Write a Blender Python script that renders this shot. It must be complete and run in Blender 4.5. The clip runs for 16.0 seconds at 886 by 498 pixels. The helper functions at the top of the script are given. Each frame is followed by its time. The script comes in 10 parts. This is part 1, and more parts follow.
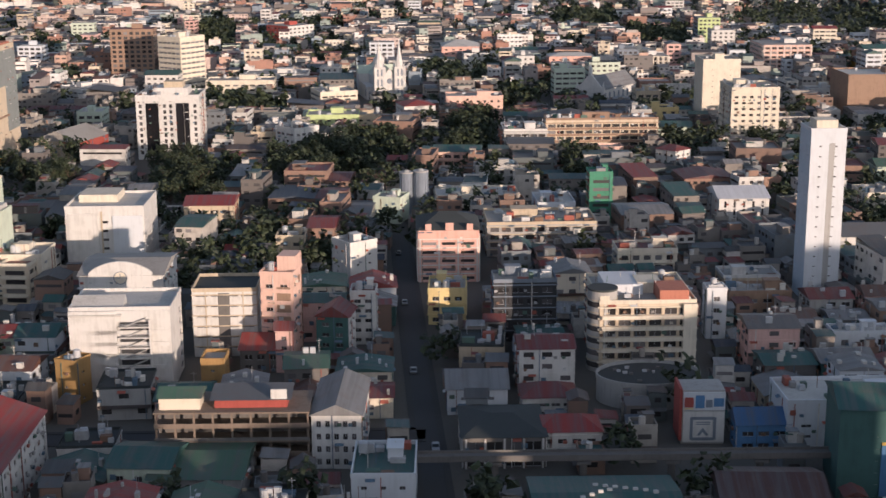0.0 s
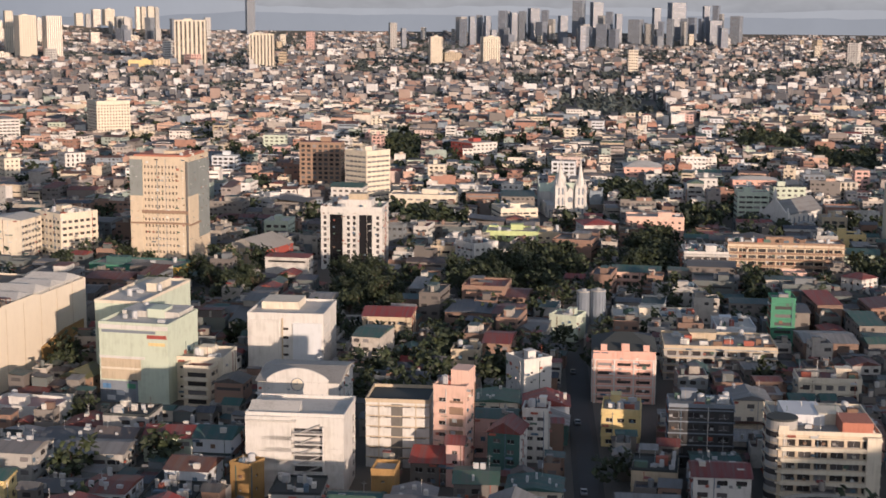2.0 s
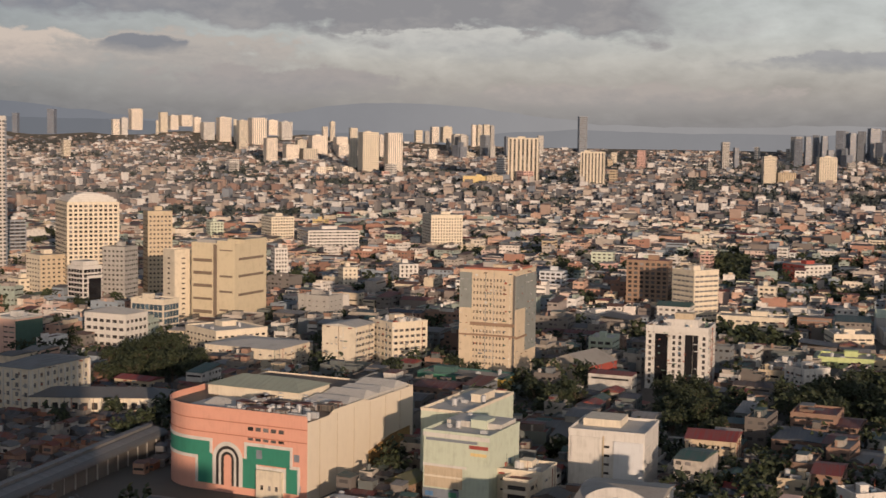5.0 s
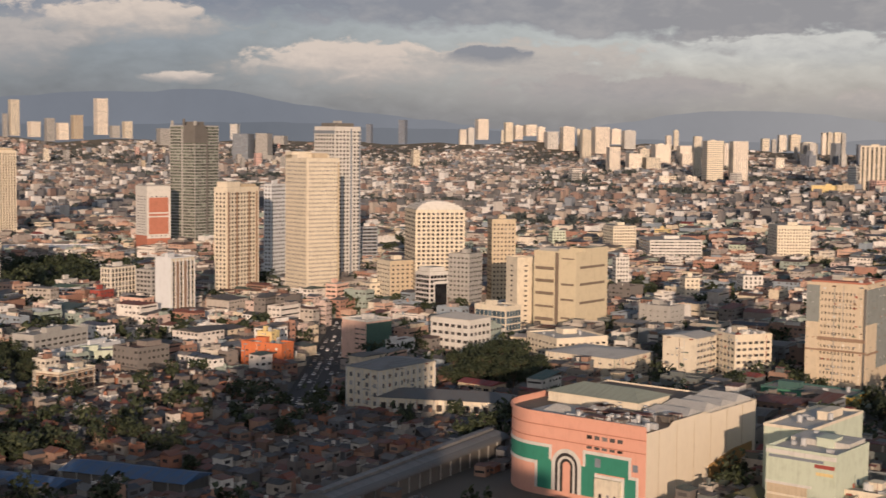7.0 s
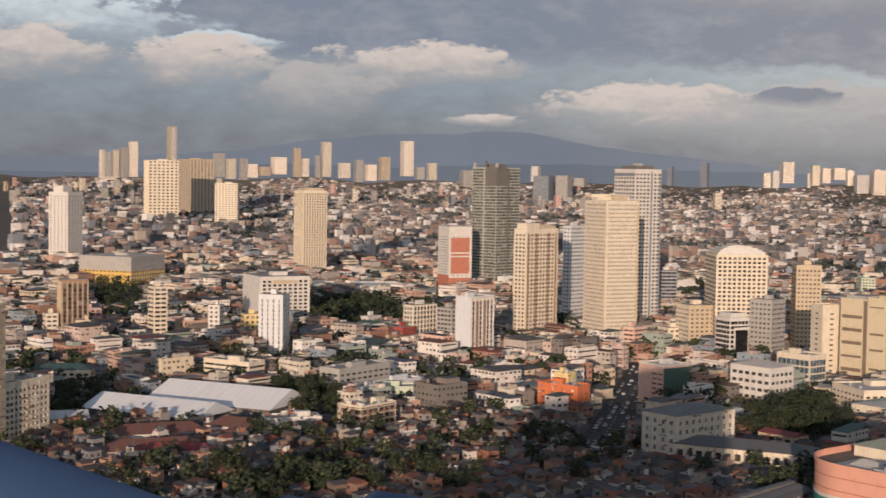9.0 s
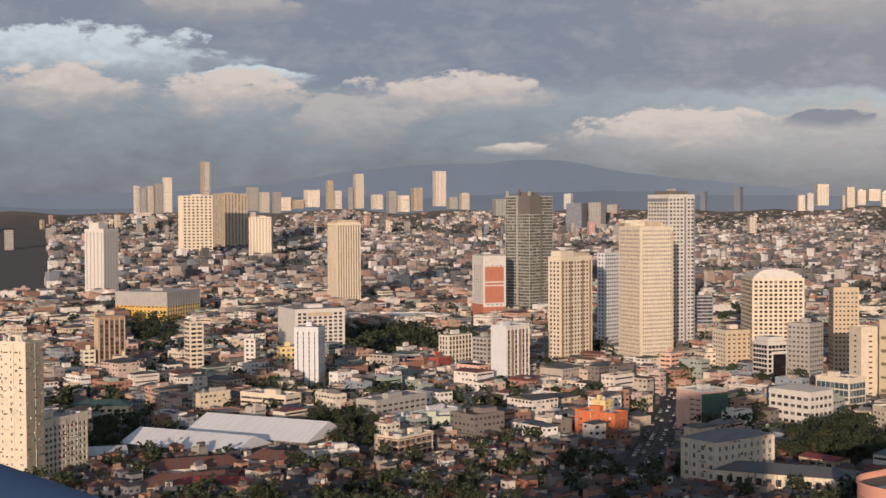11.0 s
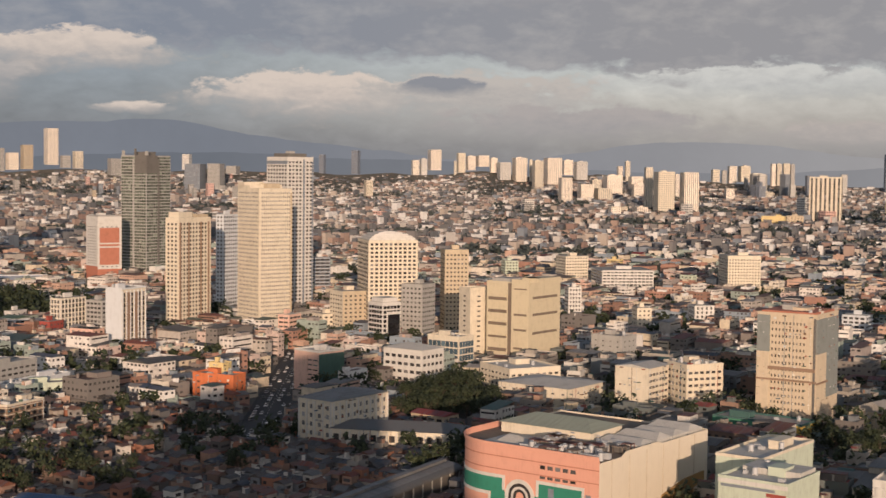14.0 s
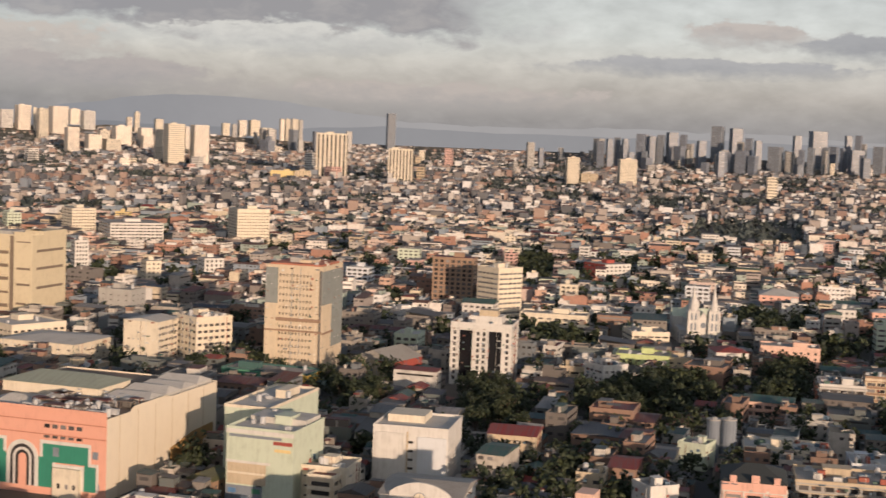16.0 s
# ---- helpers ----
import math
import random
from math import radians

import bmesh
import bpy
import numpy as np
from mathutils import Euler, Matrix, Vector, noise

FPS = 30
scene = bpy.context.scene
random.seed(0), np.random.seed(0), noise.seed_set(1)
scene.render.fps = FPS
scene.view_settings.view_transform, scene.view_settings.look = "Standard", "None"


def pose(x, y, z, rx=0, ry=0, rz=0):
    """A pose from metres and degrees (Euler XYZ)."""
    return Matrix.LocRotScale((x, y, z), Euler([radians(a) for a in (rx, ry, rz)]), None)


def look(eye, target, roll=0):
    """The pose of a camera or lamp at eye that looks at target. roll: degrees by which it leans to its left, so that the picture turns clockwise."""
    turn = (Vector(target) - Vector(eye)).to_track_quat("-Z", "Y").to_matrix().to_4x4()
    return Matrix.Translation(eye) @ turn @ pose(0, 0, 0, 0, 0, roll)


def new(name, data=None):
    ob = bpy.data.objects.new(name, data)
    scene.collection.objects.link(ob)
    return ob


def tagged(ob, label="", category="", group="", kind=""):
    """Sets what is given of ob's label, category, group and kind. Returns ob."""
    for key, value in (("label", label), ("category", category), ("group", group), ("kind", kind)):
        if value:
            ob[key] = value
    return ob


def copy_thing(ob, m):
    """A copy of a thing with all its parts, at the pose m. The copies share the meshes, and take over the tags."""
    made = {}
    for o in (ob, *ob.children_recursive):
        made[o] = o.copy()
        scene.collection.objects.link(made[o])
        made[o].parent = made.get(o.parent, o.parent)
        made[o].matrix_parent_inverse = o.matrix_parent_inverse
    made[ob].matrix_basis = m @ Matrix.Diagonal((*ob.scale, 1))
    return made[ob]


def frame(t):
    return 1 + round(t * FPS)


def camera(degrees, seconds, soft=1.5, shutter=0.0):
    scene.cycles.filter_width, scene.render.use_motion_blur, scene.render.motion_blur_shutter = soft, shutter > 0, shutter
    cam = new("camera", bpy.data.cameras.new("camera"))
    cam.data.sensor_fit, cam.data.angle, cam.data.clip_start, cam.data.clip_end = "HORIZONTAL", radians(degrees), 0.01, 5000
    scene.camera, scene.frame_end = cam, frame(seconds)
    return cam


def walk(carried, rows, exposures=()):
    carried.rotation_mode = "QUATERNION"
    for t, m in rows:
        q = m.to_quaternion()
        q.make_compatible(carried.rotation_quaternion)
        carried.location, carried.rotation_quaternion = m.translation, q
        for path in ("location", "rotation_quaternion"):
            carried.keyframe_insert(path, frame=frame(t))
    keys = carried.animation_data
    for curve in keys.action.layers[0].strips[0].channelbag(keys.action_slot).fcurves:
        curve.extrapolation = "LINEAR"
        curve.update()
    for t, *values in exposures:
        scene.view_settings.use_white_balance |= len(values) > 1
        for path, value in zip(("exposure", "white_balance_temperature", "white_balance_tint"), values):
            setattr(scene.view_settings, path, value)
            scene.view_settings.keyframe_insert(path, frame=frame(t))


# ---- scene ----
cam = camera(34.70, 16.0, shutter=0.25)
EYE = 122.0
# seconds, turn to the left, tilt up, lean
TURNS = [
    (0.0, -3.81, -13.87, 0.33),
    (0.5, -1.83, -13.51, 0.35),
    (1.0, -0.37, -12.95, -0.00),
    (1.5, 2.10, -11.09, -0.15),
    (2.0, 3.61, -9.16, -0.43),
    (2.5, 6.34, -7.78, -0.43),
    (3.0, 9.38, -6.63, -0.27),
    (3.5, 12.08, -5.34, -0.11),
    (3.7, 12.81, -5.10, -0.26),
    (5.8, 21.86, -4.23, -0.94),
    (6.0, 23.67, -4.23, -0.92),
    (6.5, 27.16, -4.10, -0.82),
    (7.0, 30.60, -4.40, -0.58),
    (7.5, 34.13, -3.98, -0.76),
    (8.0, 37.10, -3.60, -0.97),
    (8.5, 39.88, -3.39, -1.31),
    (9.0, 42.66, -2.85, -0.90),
    (9.2, 43.73, -2.94, -0.70),
    (11.3, 43.67, -1.37, 0.44),
    (11.5, 42.87, -1.37, 0.18),
    (12.0, 38.40, -1.88, -0.49),
    (12.5, 33.91, -2.44, -0.37),
    (13.0, 32.12, -2.47, -0.52),
    (13.5, 30.05, -2.85, -0.42),
    (14.0, 28.70, -3.15, -0.67),
    (14.5, 25.20, -2.70, -1.60),
    (15.0, 18.21, -4.23, -1.62),
    (15.5, 13.39, -4.79, -2.01),
    (16.0, 9.15, -4.55, -2.25),
]
walk(cam, [(t, pose(0, 0, EYE, 90 + tilt, lean, turn)) for t, turn, tilt, lean in TURNS], exposures=[
    (0.0, 0.28, 5950, 10), (0.5, 0.32, 6050, 10), (1.0, 0.22, 6100, 10), (2.0, 0.24, 6250, 10), (3.0, 0.2, 6450, 10), (3.5, 0.08, 6500, 10), (5.8, -0.35, 7050, 10), (6.0, -0.33, 7050, 10), (7.0, -0.13, 6850, 10), (8.5, -0.15, 6600, 10),
    (11.5, -0.12, 6500, 10), (13.0, -0.13, 6650, 10), (15.0, -0.12, 6950, 10), (16.0, 0.0, 6950, 10)])

# ---- world and sun ----
SUN_TURN, SUN_TILT = 33.0, 7.2          # the light travels towards this turn; height of the sun
world = bpy.data.worlds.new("world")
scene.world = world
world.use_nodes = True


def wire(tree, kind, **sets):
    """A node with inputs given by name (spaces as underscores) or by number after 'i'."""
    n = tree.nodes.new(kind)
    for key, value in sets.items():
        if key.startswith("p_"):
            key = key[2:]
            if key == "operation":
                n.operation = value
            elif key == "blend_type":
                n.blend_type = value
            elif key == "data_type":
                n.data_type = value
            elif key == "noise_dimensions":
                n.noise_dimensions = value
            elif key == "feature":
                n.feature = value
            elif key == "wave":
                n.bands_direction = value
            continue
        sock = n.inputs[int(key[1:])] if key[0] == "i" and key[1:].isdigit() else n.inputs[key.replace("_", " ")]
        if isinstance(value, bpy.types.NodeSocket):
            tree.links.new(value, sock)
        else:
            sock.default_value = value
    return n


def math_node(tree, op, a, b=0.0, clamp=False):
    n = wire(tree, "ShaderNodeMath", p_operation=op, i0=a, i1=b)
    n.use_clamp = clamp
    return n.outputs[0]


def ramp(tree, fac, stops):
    n = tree.nodes.new("ShaderNodeValToRGB")
    tree.links.new(fac, n.inputs[0])
    e = n.color_ramp.elements
    while len(e) < len(stops):
        e.new(0.5)
    for el, (p, c) in zip(e, stops):
        el.position, el.color = p, (*c, 1)
    return n.outputs[0]


def blend(tree, fac, a, b, mode="MIX"):
    n = tree.nodes.new("ShaderNodeMix")
    n.data_type, n.blend_type = "RGBA", mode
    for k, v in ((0, fac), (6, a), (7, b)):
        if isinstance(v, bpy.types.NodeSocket):
            tree.links.new(v, n.inputs[k])
        else:
            n.inputs[k].default_value = v if k == 0 else (*v, 1)
    return n.outputs[2]


# soft clouds: turn, height, half width, half height in degrees, and tone
CREAM_CLOUD, GREY_CLOUD, PALE_GAP = (0.67, 0.59, 0.545), (0.270, 0.285, 0.330), (0.60, 0.675, 0.72)
CLOUDS = [
    (58.5, 6.1, 5.0, 0.95, PALE_GAP), (51.8, 5.3, 2.0, 0.35, PALE_GAP), (16.5, 3.7, 5.0, 0.55, (0.60, 0.61, 0.61)),
    (59.0, 4.9, 2.7, 0.85, CREAM_CLOUD), (52.6, 4.6, 2.4, 0.8, CREAM_CLOUD), (43.8, 4.65, 3.7, 0.75, CREAM_CLOUD), (48.0, 3.6, 2.1, 0.9, (0.47, 0.445, 0.445)),
    (33.9, 3.0, 4.1, 0.8, CREAM_CLOUD), (27.0, 2.9, 4.2, 0.9, (0.52, 0.49, 0.475)), (41.1, 2.4, 1.4, 0.22, CREAM_CLOUD), (28.5, 7.8, 5.2, 0.8, (0.46, 0.43, 0.43)), (53.0, 8.1, 2.6, 0.6, (0.46, 0.43, 0.43)),
    (23.9, 2.0, 5.4, 0.6, (0.42, 0.395, 0.40)), (28.7, 3.4, 1.4, 0.3, GREY_CLOUD), (10.0, 1.6, 6.0, 0.5, (0.47, 0.435, 0.425)), (-1.0, 3.1, 5.6, 0.34, (0.40, 0.41, 0.44)), (-3.2, 4.4, 2.5, 0.5, (0.50, 0.47, 0.465)), (-7.5, 4.0, 2.6, 0.45, (0.36, 0.375, 0.41)),
]


def build_sky():
    """Evening sky: a grey cloud deck with a ragged edge, cream heaps with crisp sunlit tops and soft grey feet under it, haze low down."""
    t = world.node_tree
    t.nodes.clear()
    sky = t.nodes.new("ShaderNodeTexSky")
    sky.sky_type, sky.sun_disc = "NISHITA", False
    sky.sun_elevation, sky.sun_rotation = radians(SUN_TILT), radians(180 - SUN_TURN)
    clear = blend(t, 1.0, sky.outputs[0], (0.10, 0.10, 0.10), "MULTIPLY")
    way = t.nodes.new("ShaderNodeTexCoord").outputs["Generated"]
    xyz = wire(t, "ShaderNodeSeparateXYZ", i0=way)
    turn = math_node(t, "MULTIPLY", math_node(t, "ARCTAN2", math_node(t, "MULTIPLY", xyz.outputs[0], -1.0), xyz.outputs[1]), 57.296)
    high = math_node(t, "MULTIPLY", math_node(t, "ARCSINE", math_node(t, "MAXIMUM", xyz.outputs[2], 0.0)), 57.296)
    spot = wire(t, "ShaderNodeCombineXYZ", i0=turn, i1=math_node(t, "MULTIPLY", high, 2.1)).outputs[0]

    def grain(scale, detail, rough, warp=0.0):
        return math_node(t, "SUBTRACT", wire(t, "ShaderNodeTexNoise", Vector=spot, Scale=scale, Detail=detail, Roughness=rough, Distortion=warp).outputs[0], 0.5)

    broad, mid, puff, fine = grain(0.11, 4.0, 0.5), grain(0.34, 6.0, 0.55, 0.2), grain(0.85, 9.0, 0.58, 0.25), grain(2.2, 6.0, 0.6)
    aside = wire(t, "ShaderNodeMapRange", Value=turn, i1=41.0, i2=20.0).outputs[0]
    lift = math_node(t, "MULTIPLY", high, 0.1, True)
    left = ramp(t, lift, [(0.0, (0.214, 0.237, 0.285)), (0.18, (0.222, 0.254, 0.318)), (0.36, (0.265, 0.308, 0.387)), (0.6, (0.275, 0.320, 0.405)), (1.0, (0.256, 0.296, 0.375))])
    right = ramp(t, lift, [(0.0, (0.285, 0.292, 0.328)), (0.10, (0.345, 0.345, 0.375)), (0.20, (0.470, 0.455, 0.465)), (0.30, (0.595, 0.592, 0.60)), (0.42, (0.64, 0.68, 0.712)), (1.0, (0.50, 0.56, 0.63))])
    seen = blend(t, aside, left, right)
    seen = blend(t, 0.12, seen, clear)
    # thin uneven veils in the haze
    veil = math_node(t, "ADD", math_node(t, "MULTIPLY", mid, 0.55), math_node(t, "MULTIPLY", puff, 0.35))
    seen = blend(t, 1.0, seen, math_node(t, "ADD", veil, 1.0), "MULTIPLY")

    # the deck: everything above a ragged edge, on the left half of the sky
    edge = math_node(t, "ADD", high, math_node(t, "ADD", math_node(t, "MULTIPLY", broad, 2.2), math_node(t, "ADD", math_node(t, "MULTIPLY", mid, 2.2), math_node(t, "MULTIPLY", puff, 1.5))))
    edge = math_node(t, "ADD", edge, wire(t, "ShaderNodeMapRange", Value=turn, i1=50.0, i2=58.0, i3=0.0, i4=-1.6).outputs[0])
    edge = math_node(t, "ADD", edge, wire(t, "ShaderNodeMapRange", Value=turn, i1=30.0, i2=22.0, i3=0.0, i4=0.75).outputs[0])
    deck = math_node(t, "MULTIPLY", wire(t, "ShaderNodeMapRange", Value=edge, i1=4.5, i2=5.0).outputs[0], wire(t, "ShaderNodeMapRange", Value=math_node(t, "ADD", turn, math_node(t, "MULTIPLY", mid, 10.0)), i1=5.0, i2=9.0).outputs[0])
    under = blend(t, aside, (0.242, 0.278, 0.352), (0.320, 0.325, 0.358))
    folds = wire(t, "ShaderNodeMapRange", Value=math_node(t, "ADD", mid, math_node(t, "MULTIPLY", puff, 0.7)), i1=-0.05, i2=0.28).outputs[0]
    under = blend(t, folds, under, blend(t, aside, (0.33, 0.352, 0.405), (0.43, 0.425, 0.44)))
    seen = blend(t, deck, seen, under)

    for a, e, wa, we, colour in CLOUDS:
        dx = math_node(t, "DIVIDE", math_node(t, "SUBTRACT", turn, a), wa)
        dz = math_node(t, "DIVIDE", math_node(t, "SUBTRACT", high, e), we)
        d = math_node(t, "SQRT", math_node(t, "ADD", math_node(t, "MULTIPLY", dx, dx), math_node(t, "MULTIPLY", dz, dz)))
        d = math_node(t, "ADD", d, math_node(t, "ADD", math_node(t, "MULTIPLY", mid, 1.9), math_node(t, "ADD", math_node(t, "MULTIPLY", puff, 1.7), math_node(t, "MULTIPLY", fine, 0.5))))
        top = wire(t, "ShaderNodeMapRange", Value=d, i1=1.14, i2=0.86).outputs[0]
        foot = wire(t, "ShaderNodeMapRange", Value=d, i1=1.55, i2=0.25).outputs[0]
        side = wire(t, "ShaderNodeMapRange", Value=dz, i1=-0.35, i2=0.35).outputs[0]
        mask = math_node(t, "ADD", math_node(t, "MULTIPLY", top, side), math_node(t, "MULTIPLY", foot, math_node(t, "SUBTRACT", 1.0, side)))
        crest = wire(t, "ShaderNodeMapRange", Value=math_node(t, "ADD", dz, math_node(t, "ADD", math_node(t, "MULTIPLY", puff, -3.2), math_node(t, "MULTIPLY", fine, 1.6))), i1=-1.1, i2=0.75).outputs[0]
        seen = blend(t, mask, seen, blend(t, crest, tuple(0.55 * c + 0.45 * g for c, g in zip(colour, (0.29, 0.305, 0.345))), tuple(min(1.0, 1.06 * c) for c in colour)))
    # the closed deck far overhead and behind
    seen = blend(t, wire(t, "ShaderNodeMapRange", Value=high, i1=11.0, i2=26.0).outputs[0], seen, (0.110, 0.150, 0.225))
    # the bright evening sky round the low sun, behind the viewpoint
    low_sun = (math.sin(radians(SUN_TURN)), -math.cos(radians(SUN_TURN)), 0.0)
    towards = wire(t, "ShaderNodeVectorMath", p_operation="DOT_PRODUCT", i0=way, i1=low_sun).outputs["Value"]
    flush = math_node(t, "MULTIPLY", wire(t, "ShaderNodeMapRange", Value=towards, i1=0.0, i2=0.95).outputs[0], wire(t, "ShaderNodeMapRange", Value=high, i1=60.0, i2=10.0).outputs[0])
    seen = blend(t, flush, seen, (0.96, 0.92, 0.93))
    back = wire(t, "ShaderNodeBackground", Color=seen, Strength=1.0)
    out = t.nodes.new("ShaderNodeOutputWorld")
    t.links.new(back.outputs[0], out.inputs[0])


build_sky()
sun = new("sun", bpy.data.lights.new("sun", "SUN"))
sun.data.energy, sun.data.angle, sun.data.color = 4.5, radians(0.6), (1.0, 0.738, 0.555)
_a, _e = radians(SUN_TURN), radians(SUN_TILT)
sun.matrix_world = look((0, 0, 300), (-math.sin(_a) * math.cos(_e) * 50, math.cos(_a) * math.cos(_e) * 50, 300 - math.sin(_e) * 50))

# ---- materials ----
MATS = {}


def plaster(name, colour, rough=0.85, stain=0.5, vary=0.0, scale=0.25):
    """Painted wall: colour with blotches, rain streaks, fine grain; vary lets each object differ a little."""
    if name in MATS:
        return MATS[name]
    m = bpy.data.materials.new(name)
    m.use_nodes = True
    t = m.node_tree
    b = t.nodes["Principled BSDF"]
    co = t.nodes.new("ShaderNodeTexCoord").outputs["Object"]
    blot = wire(t, "ShaderNodeTexNoise", Vector=co, Scale=scale, Detail=6.0, Roughness=0.65).outputs[0]
    flat = wire(t, "ShaderNodeVectorMath", p_operation="MULTIPLY", i0=co, i1=(0.9, 0.9, 0.06)).outputs[0]
    streak = wire(t, "ShaderNodeTexNoise", Vector=flat, Scale=1.6, Detail=5.0, Roughness=0.7).outputs[0]
    grime = math_node(t, "MULTIPLY", math_node(t, "ADD", math_node(t, "MULTIPLY", blot, 0.5), math_node(t, "MULTIPLY", streak, 0.5)), 1.0)
    fac = wire(t, "ShaderNodeMapRange", Value=grime, i1=0.48, i2=0.70, i3=0.0, i4=stain).outputs[0]
    dirty = tuple(c * f for c, f in zip(colour, (0.42, 0.40, 0.37)))
    col = blend(t, fac, colour, dirty)
    if vary:
        rnd = t.nodes.new("ShaderNodeObjectInfo").outputs["Random"]
        hsv = wire(t, "ShaderNodeHueSaturation", Color=col, Hue=wire(t, "ShaderNodeMapRange", Value=rnd, i3=0.5 - vary * 0.1, i4=0.5 + vary * 0.1).outputs[0], Value=wire(t, "ShaderNodeMapRange", Value=rnd, i3=1 - vary, i4=1 + vary * 0.4).outputs[0])
        col = hsv.outputs[0]
    t.links.new(col, b.inputs["Base Color"])
    b.inputs["Roughness"].default_value = rough
    fine = wire(t, "ShaderNodeTexNoise", Vector=co, Scale=2.5, Detail=5.0).outputs[0]
    bump = wire(t, "ShaderNodeBump", Strength=0.25, Distance=0.05, Height=fine)
    t.links.new(bump.outputs[0], b.inputs["Normal"])
    MATS[name] = m
    return m


def glass(name, colour, rough=0.12, spec=0.6, vary=0.5):
    if name in MATS:
        return MATS[name]
    m = bpy.data.materials.new(name)
    m.use_nodes = True
    t = m.node_tree
    b = t.nodes["Principled BSDF"]
    rnd = wire(t, "ShaderNodeMath", p_operation="ADD", i0=t.nodes.new("ShaderNodeObjectInfo").outputs["Random"], i1=t.nodes.new("ShaderNodeNewGeometry").outputs["Random Per Island"]).outputs[0]
    rnd = math_node(t, "FRACT", rnd)
    col = ramp(t, rnd, [(0.0, tuple(c * (1 - vary) for c in colour)), (0.6, colour), (0.9, tuple(min(1, c * (1 + vary) + 0.02 * vary) for c in colour)), (1.0, tuple(min(1, c * (1 + 3 * vary) + 0.10 * vary) for c in colour))])
    t.links.new(col, b.inputs["Base Color"])
    b.inputs["Roughness"].default_value, b.inputs["Specular IOR Level"].default_value = rough, spec
    MATS[name] = m
    return m


def sheet(name, colours, rough=0.6, rib=3.2, rust=0.35, metal=0.0):
    """Corrugated roof sheets: ribs, rust and a colour for each roof."""
    if name in MATS:
        return MATS[name]
    m = bpy.data.materials.new(name)
    m.use_nodes = True
    t = m.node_tree
    b = t.nodes["Principled BSDF"]
    co = t.nodes.new("ShaderNodeTexCoord").outputs["Object"]
    rnd = math_node(t, "FRACT", math_node(t, "ADD", t.nodes.new("ShaderNodeObjectInfo").outputs["Random"], t.nodes.new("ShaderNodeNewGeometry").outputs["Random Per Island"]))
    n = t.nodes.new("ShaderNodeValToRGB")
    t.links.new(rnd, n.inputs[0])
    n.color_ramp.interpolation = "CONSTANT"
    e = n.color_ramp.elements
    while len(e) < len(colours):
        e.new(0.5)
    for i, (el, c) in enumerate(zip(e, colours)):
        el.position, el.color = i / len(colours), (*c, 1)
    blot = wire(t, "ShaderNodeTexNoise", Vector=co, Scale=0.22, Detail=8.0, Roughness=0.7).outputs[0]
    fac = wire(t, "ShaderNodeMapRange", Value=blot, i1=0.50, i2=0.68, i3=0.0, i4=rust).outputs[0]
    col = blend(t, fac, n.outputs[0], (0.16, 0.09, 0.055))
    panel = wire(t, "ShaderNodeTexNoise", Vector=wire(t, "ShaderNodeVectorMath", p_operation="MULTIPLY", i0=co, i1=(1.0, 0.05, 0.05)).outputs[0], Scale=1.1, Detail=2.0).outputs[0]
    col = blend(t, wire(t, "ShaderNodeMapRange", Value=panel, i1=0.4, i2=0.65, i3=0.0, i4=min(0.5, 1.4 * rust)).outputs[0], col, (0.11, 0.11, 0.11))
    t.links.new(col, b.inputs["Base Color"])
    b.inputs["Roughness"].default_value, b.inputs["Metallic"].default_value = rough, metal
    wave = wire(t, "ShaderNodeTexWave", Vector=co, Scale=rib, Distortion=0.0)
    bump = wire(t, "ShaderNodeBump", Strength=0.3, Distance=0.04, Height=wave.outputs[1])
    t.links.new(bump.outputs[0], b.inputs["Normal"])
    MATS[name] = m
    return m


def island_paint(name, colours, rough=0.85, stain=0.4, pattern=0.0):
    """House walls in a joined mass: a colour for each house, blotches, and optional dark openings in rows for far houses."""
    m = bpy.data.materials.new(name)
    m.use_nodes = True
    t = m.node_tree
    b = t.nodes["Principled BSDF"]
    co = t.nodes.new("ShaderNodeTexCoord").outputs["Object"]
    rnd = t.nodes.new("ShaderNodeNewGeometry").outputs["Random Per Island"]
    n = t.nodes.new("ShaderNodeValToRGB")
    t.links.new(rnd, n.inputs[0])
    n.color_ramp.interpolation = "CONSTANT"
    e = n.color_ramp.elements
    while len(e) < len(colours):
        e.new(0.5)
    for i, (el, c) in enumerate(zip(e, colours)):
        el.position, el.color = i / len(colours), (*c, 1)
    blot = wire(t, "ShaderNodeTexNoise", Vector=co, Scale=0.3, Detail=8.0, Roughness=0.7).outputs[0]
    fac = wire(t, "ShaderNodeMapRange", Value=blot, i1=0.46, i2=0.70, i3=0.0, i4=stain).outputs[0]
    col = blend(t, fac, n.outputs[0], (0.14, 0.12, 0.10))
    t.links.new(col, b.inputs["Base Color"])
    b.inputs["Roughness"].default_value = rough
    MATS[name] = m
    return m


def foliage(name, dark, light):
    if name in MATS:
        return MATS[name]
    m = bpy.data.materials.new(name)
    m.use_nodes = True
    t = m.node_tree
    b = t.nodes["Principled BSDF"]
    rnd = t.nodes.new("ShaderNodeNewGeometry").outputs["Random Per Island"]
    obj = t.nodes.new("ShaderNodeObjectInfo").outputs["Random"]
    col = ramp(t, math_node(t, "FRACT", math_node(t, "ADD", rnd, math_node(t, "MULTIPLY", obj, 0.3))), [(0.0, dark), (0.7, light), (1.0, tuple(c * 1.25 for c in light))])
    t.links.new(col, b.inputs["Base Color"])
    b.inputs["Roughness"].default_value = 0.7
    MATS[name] = m
    return m


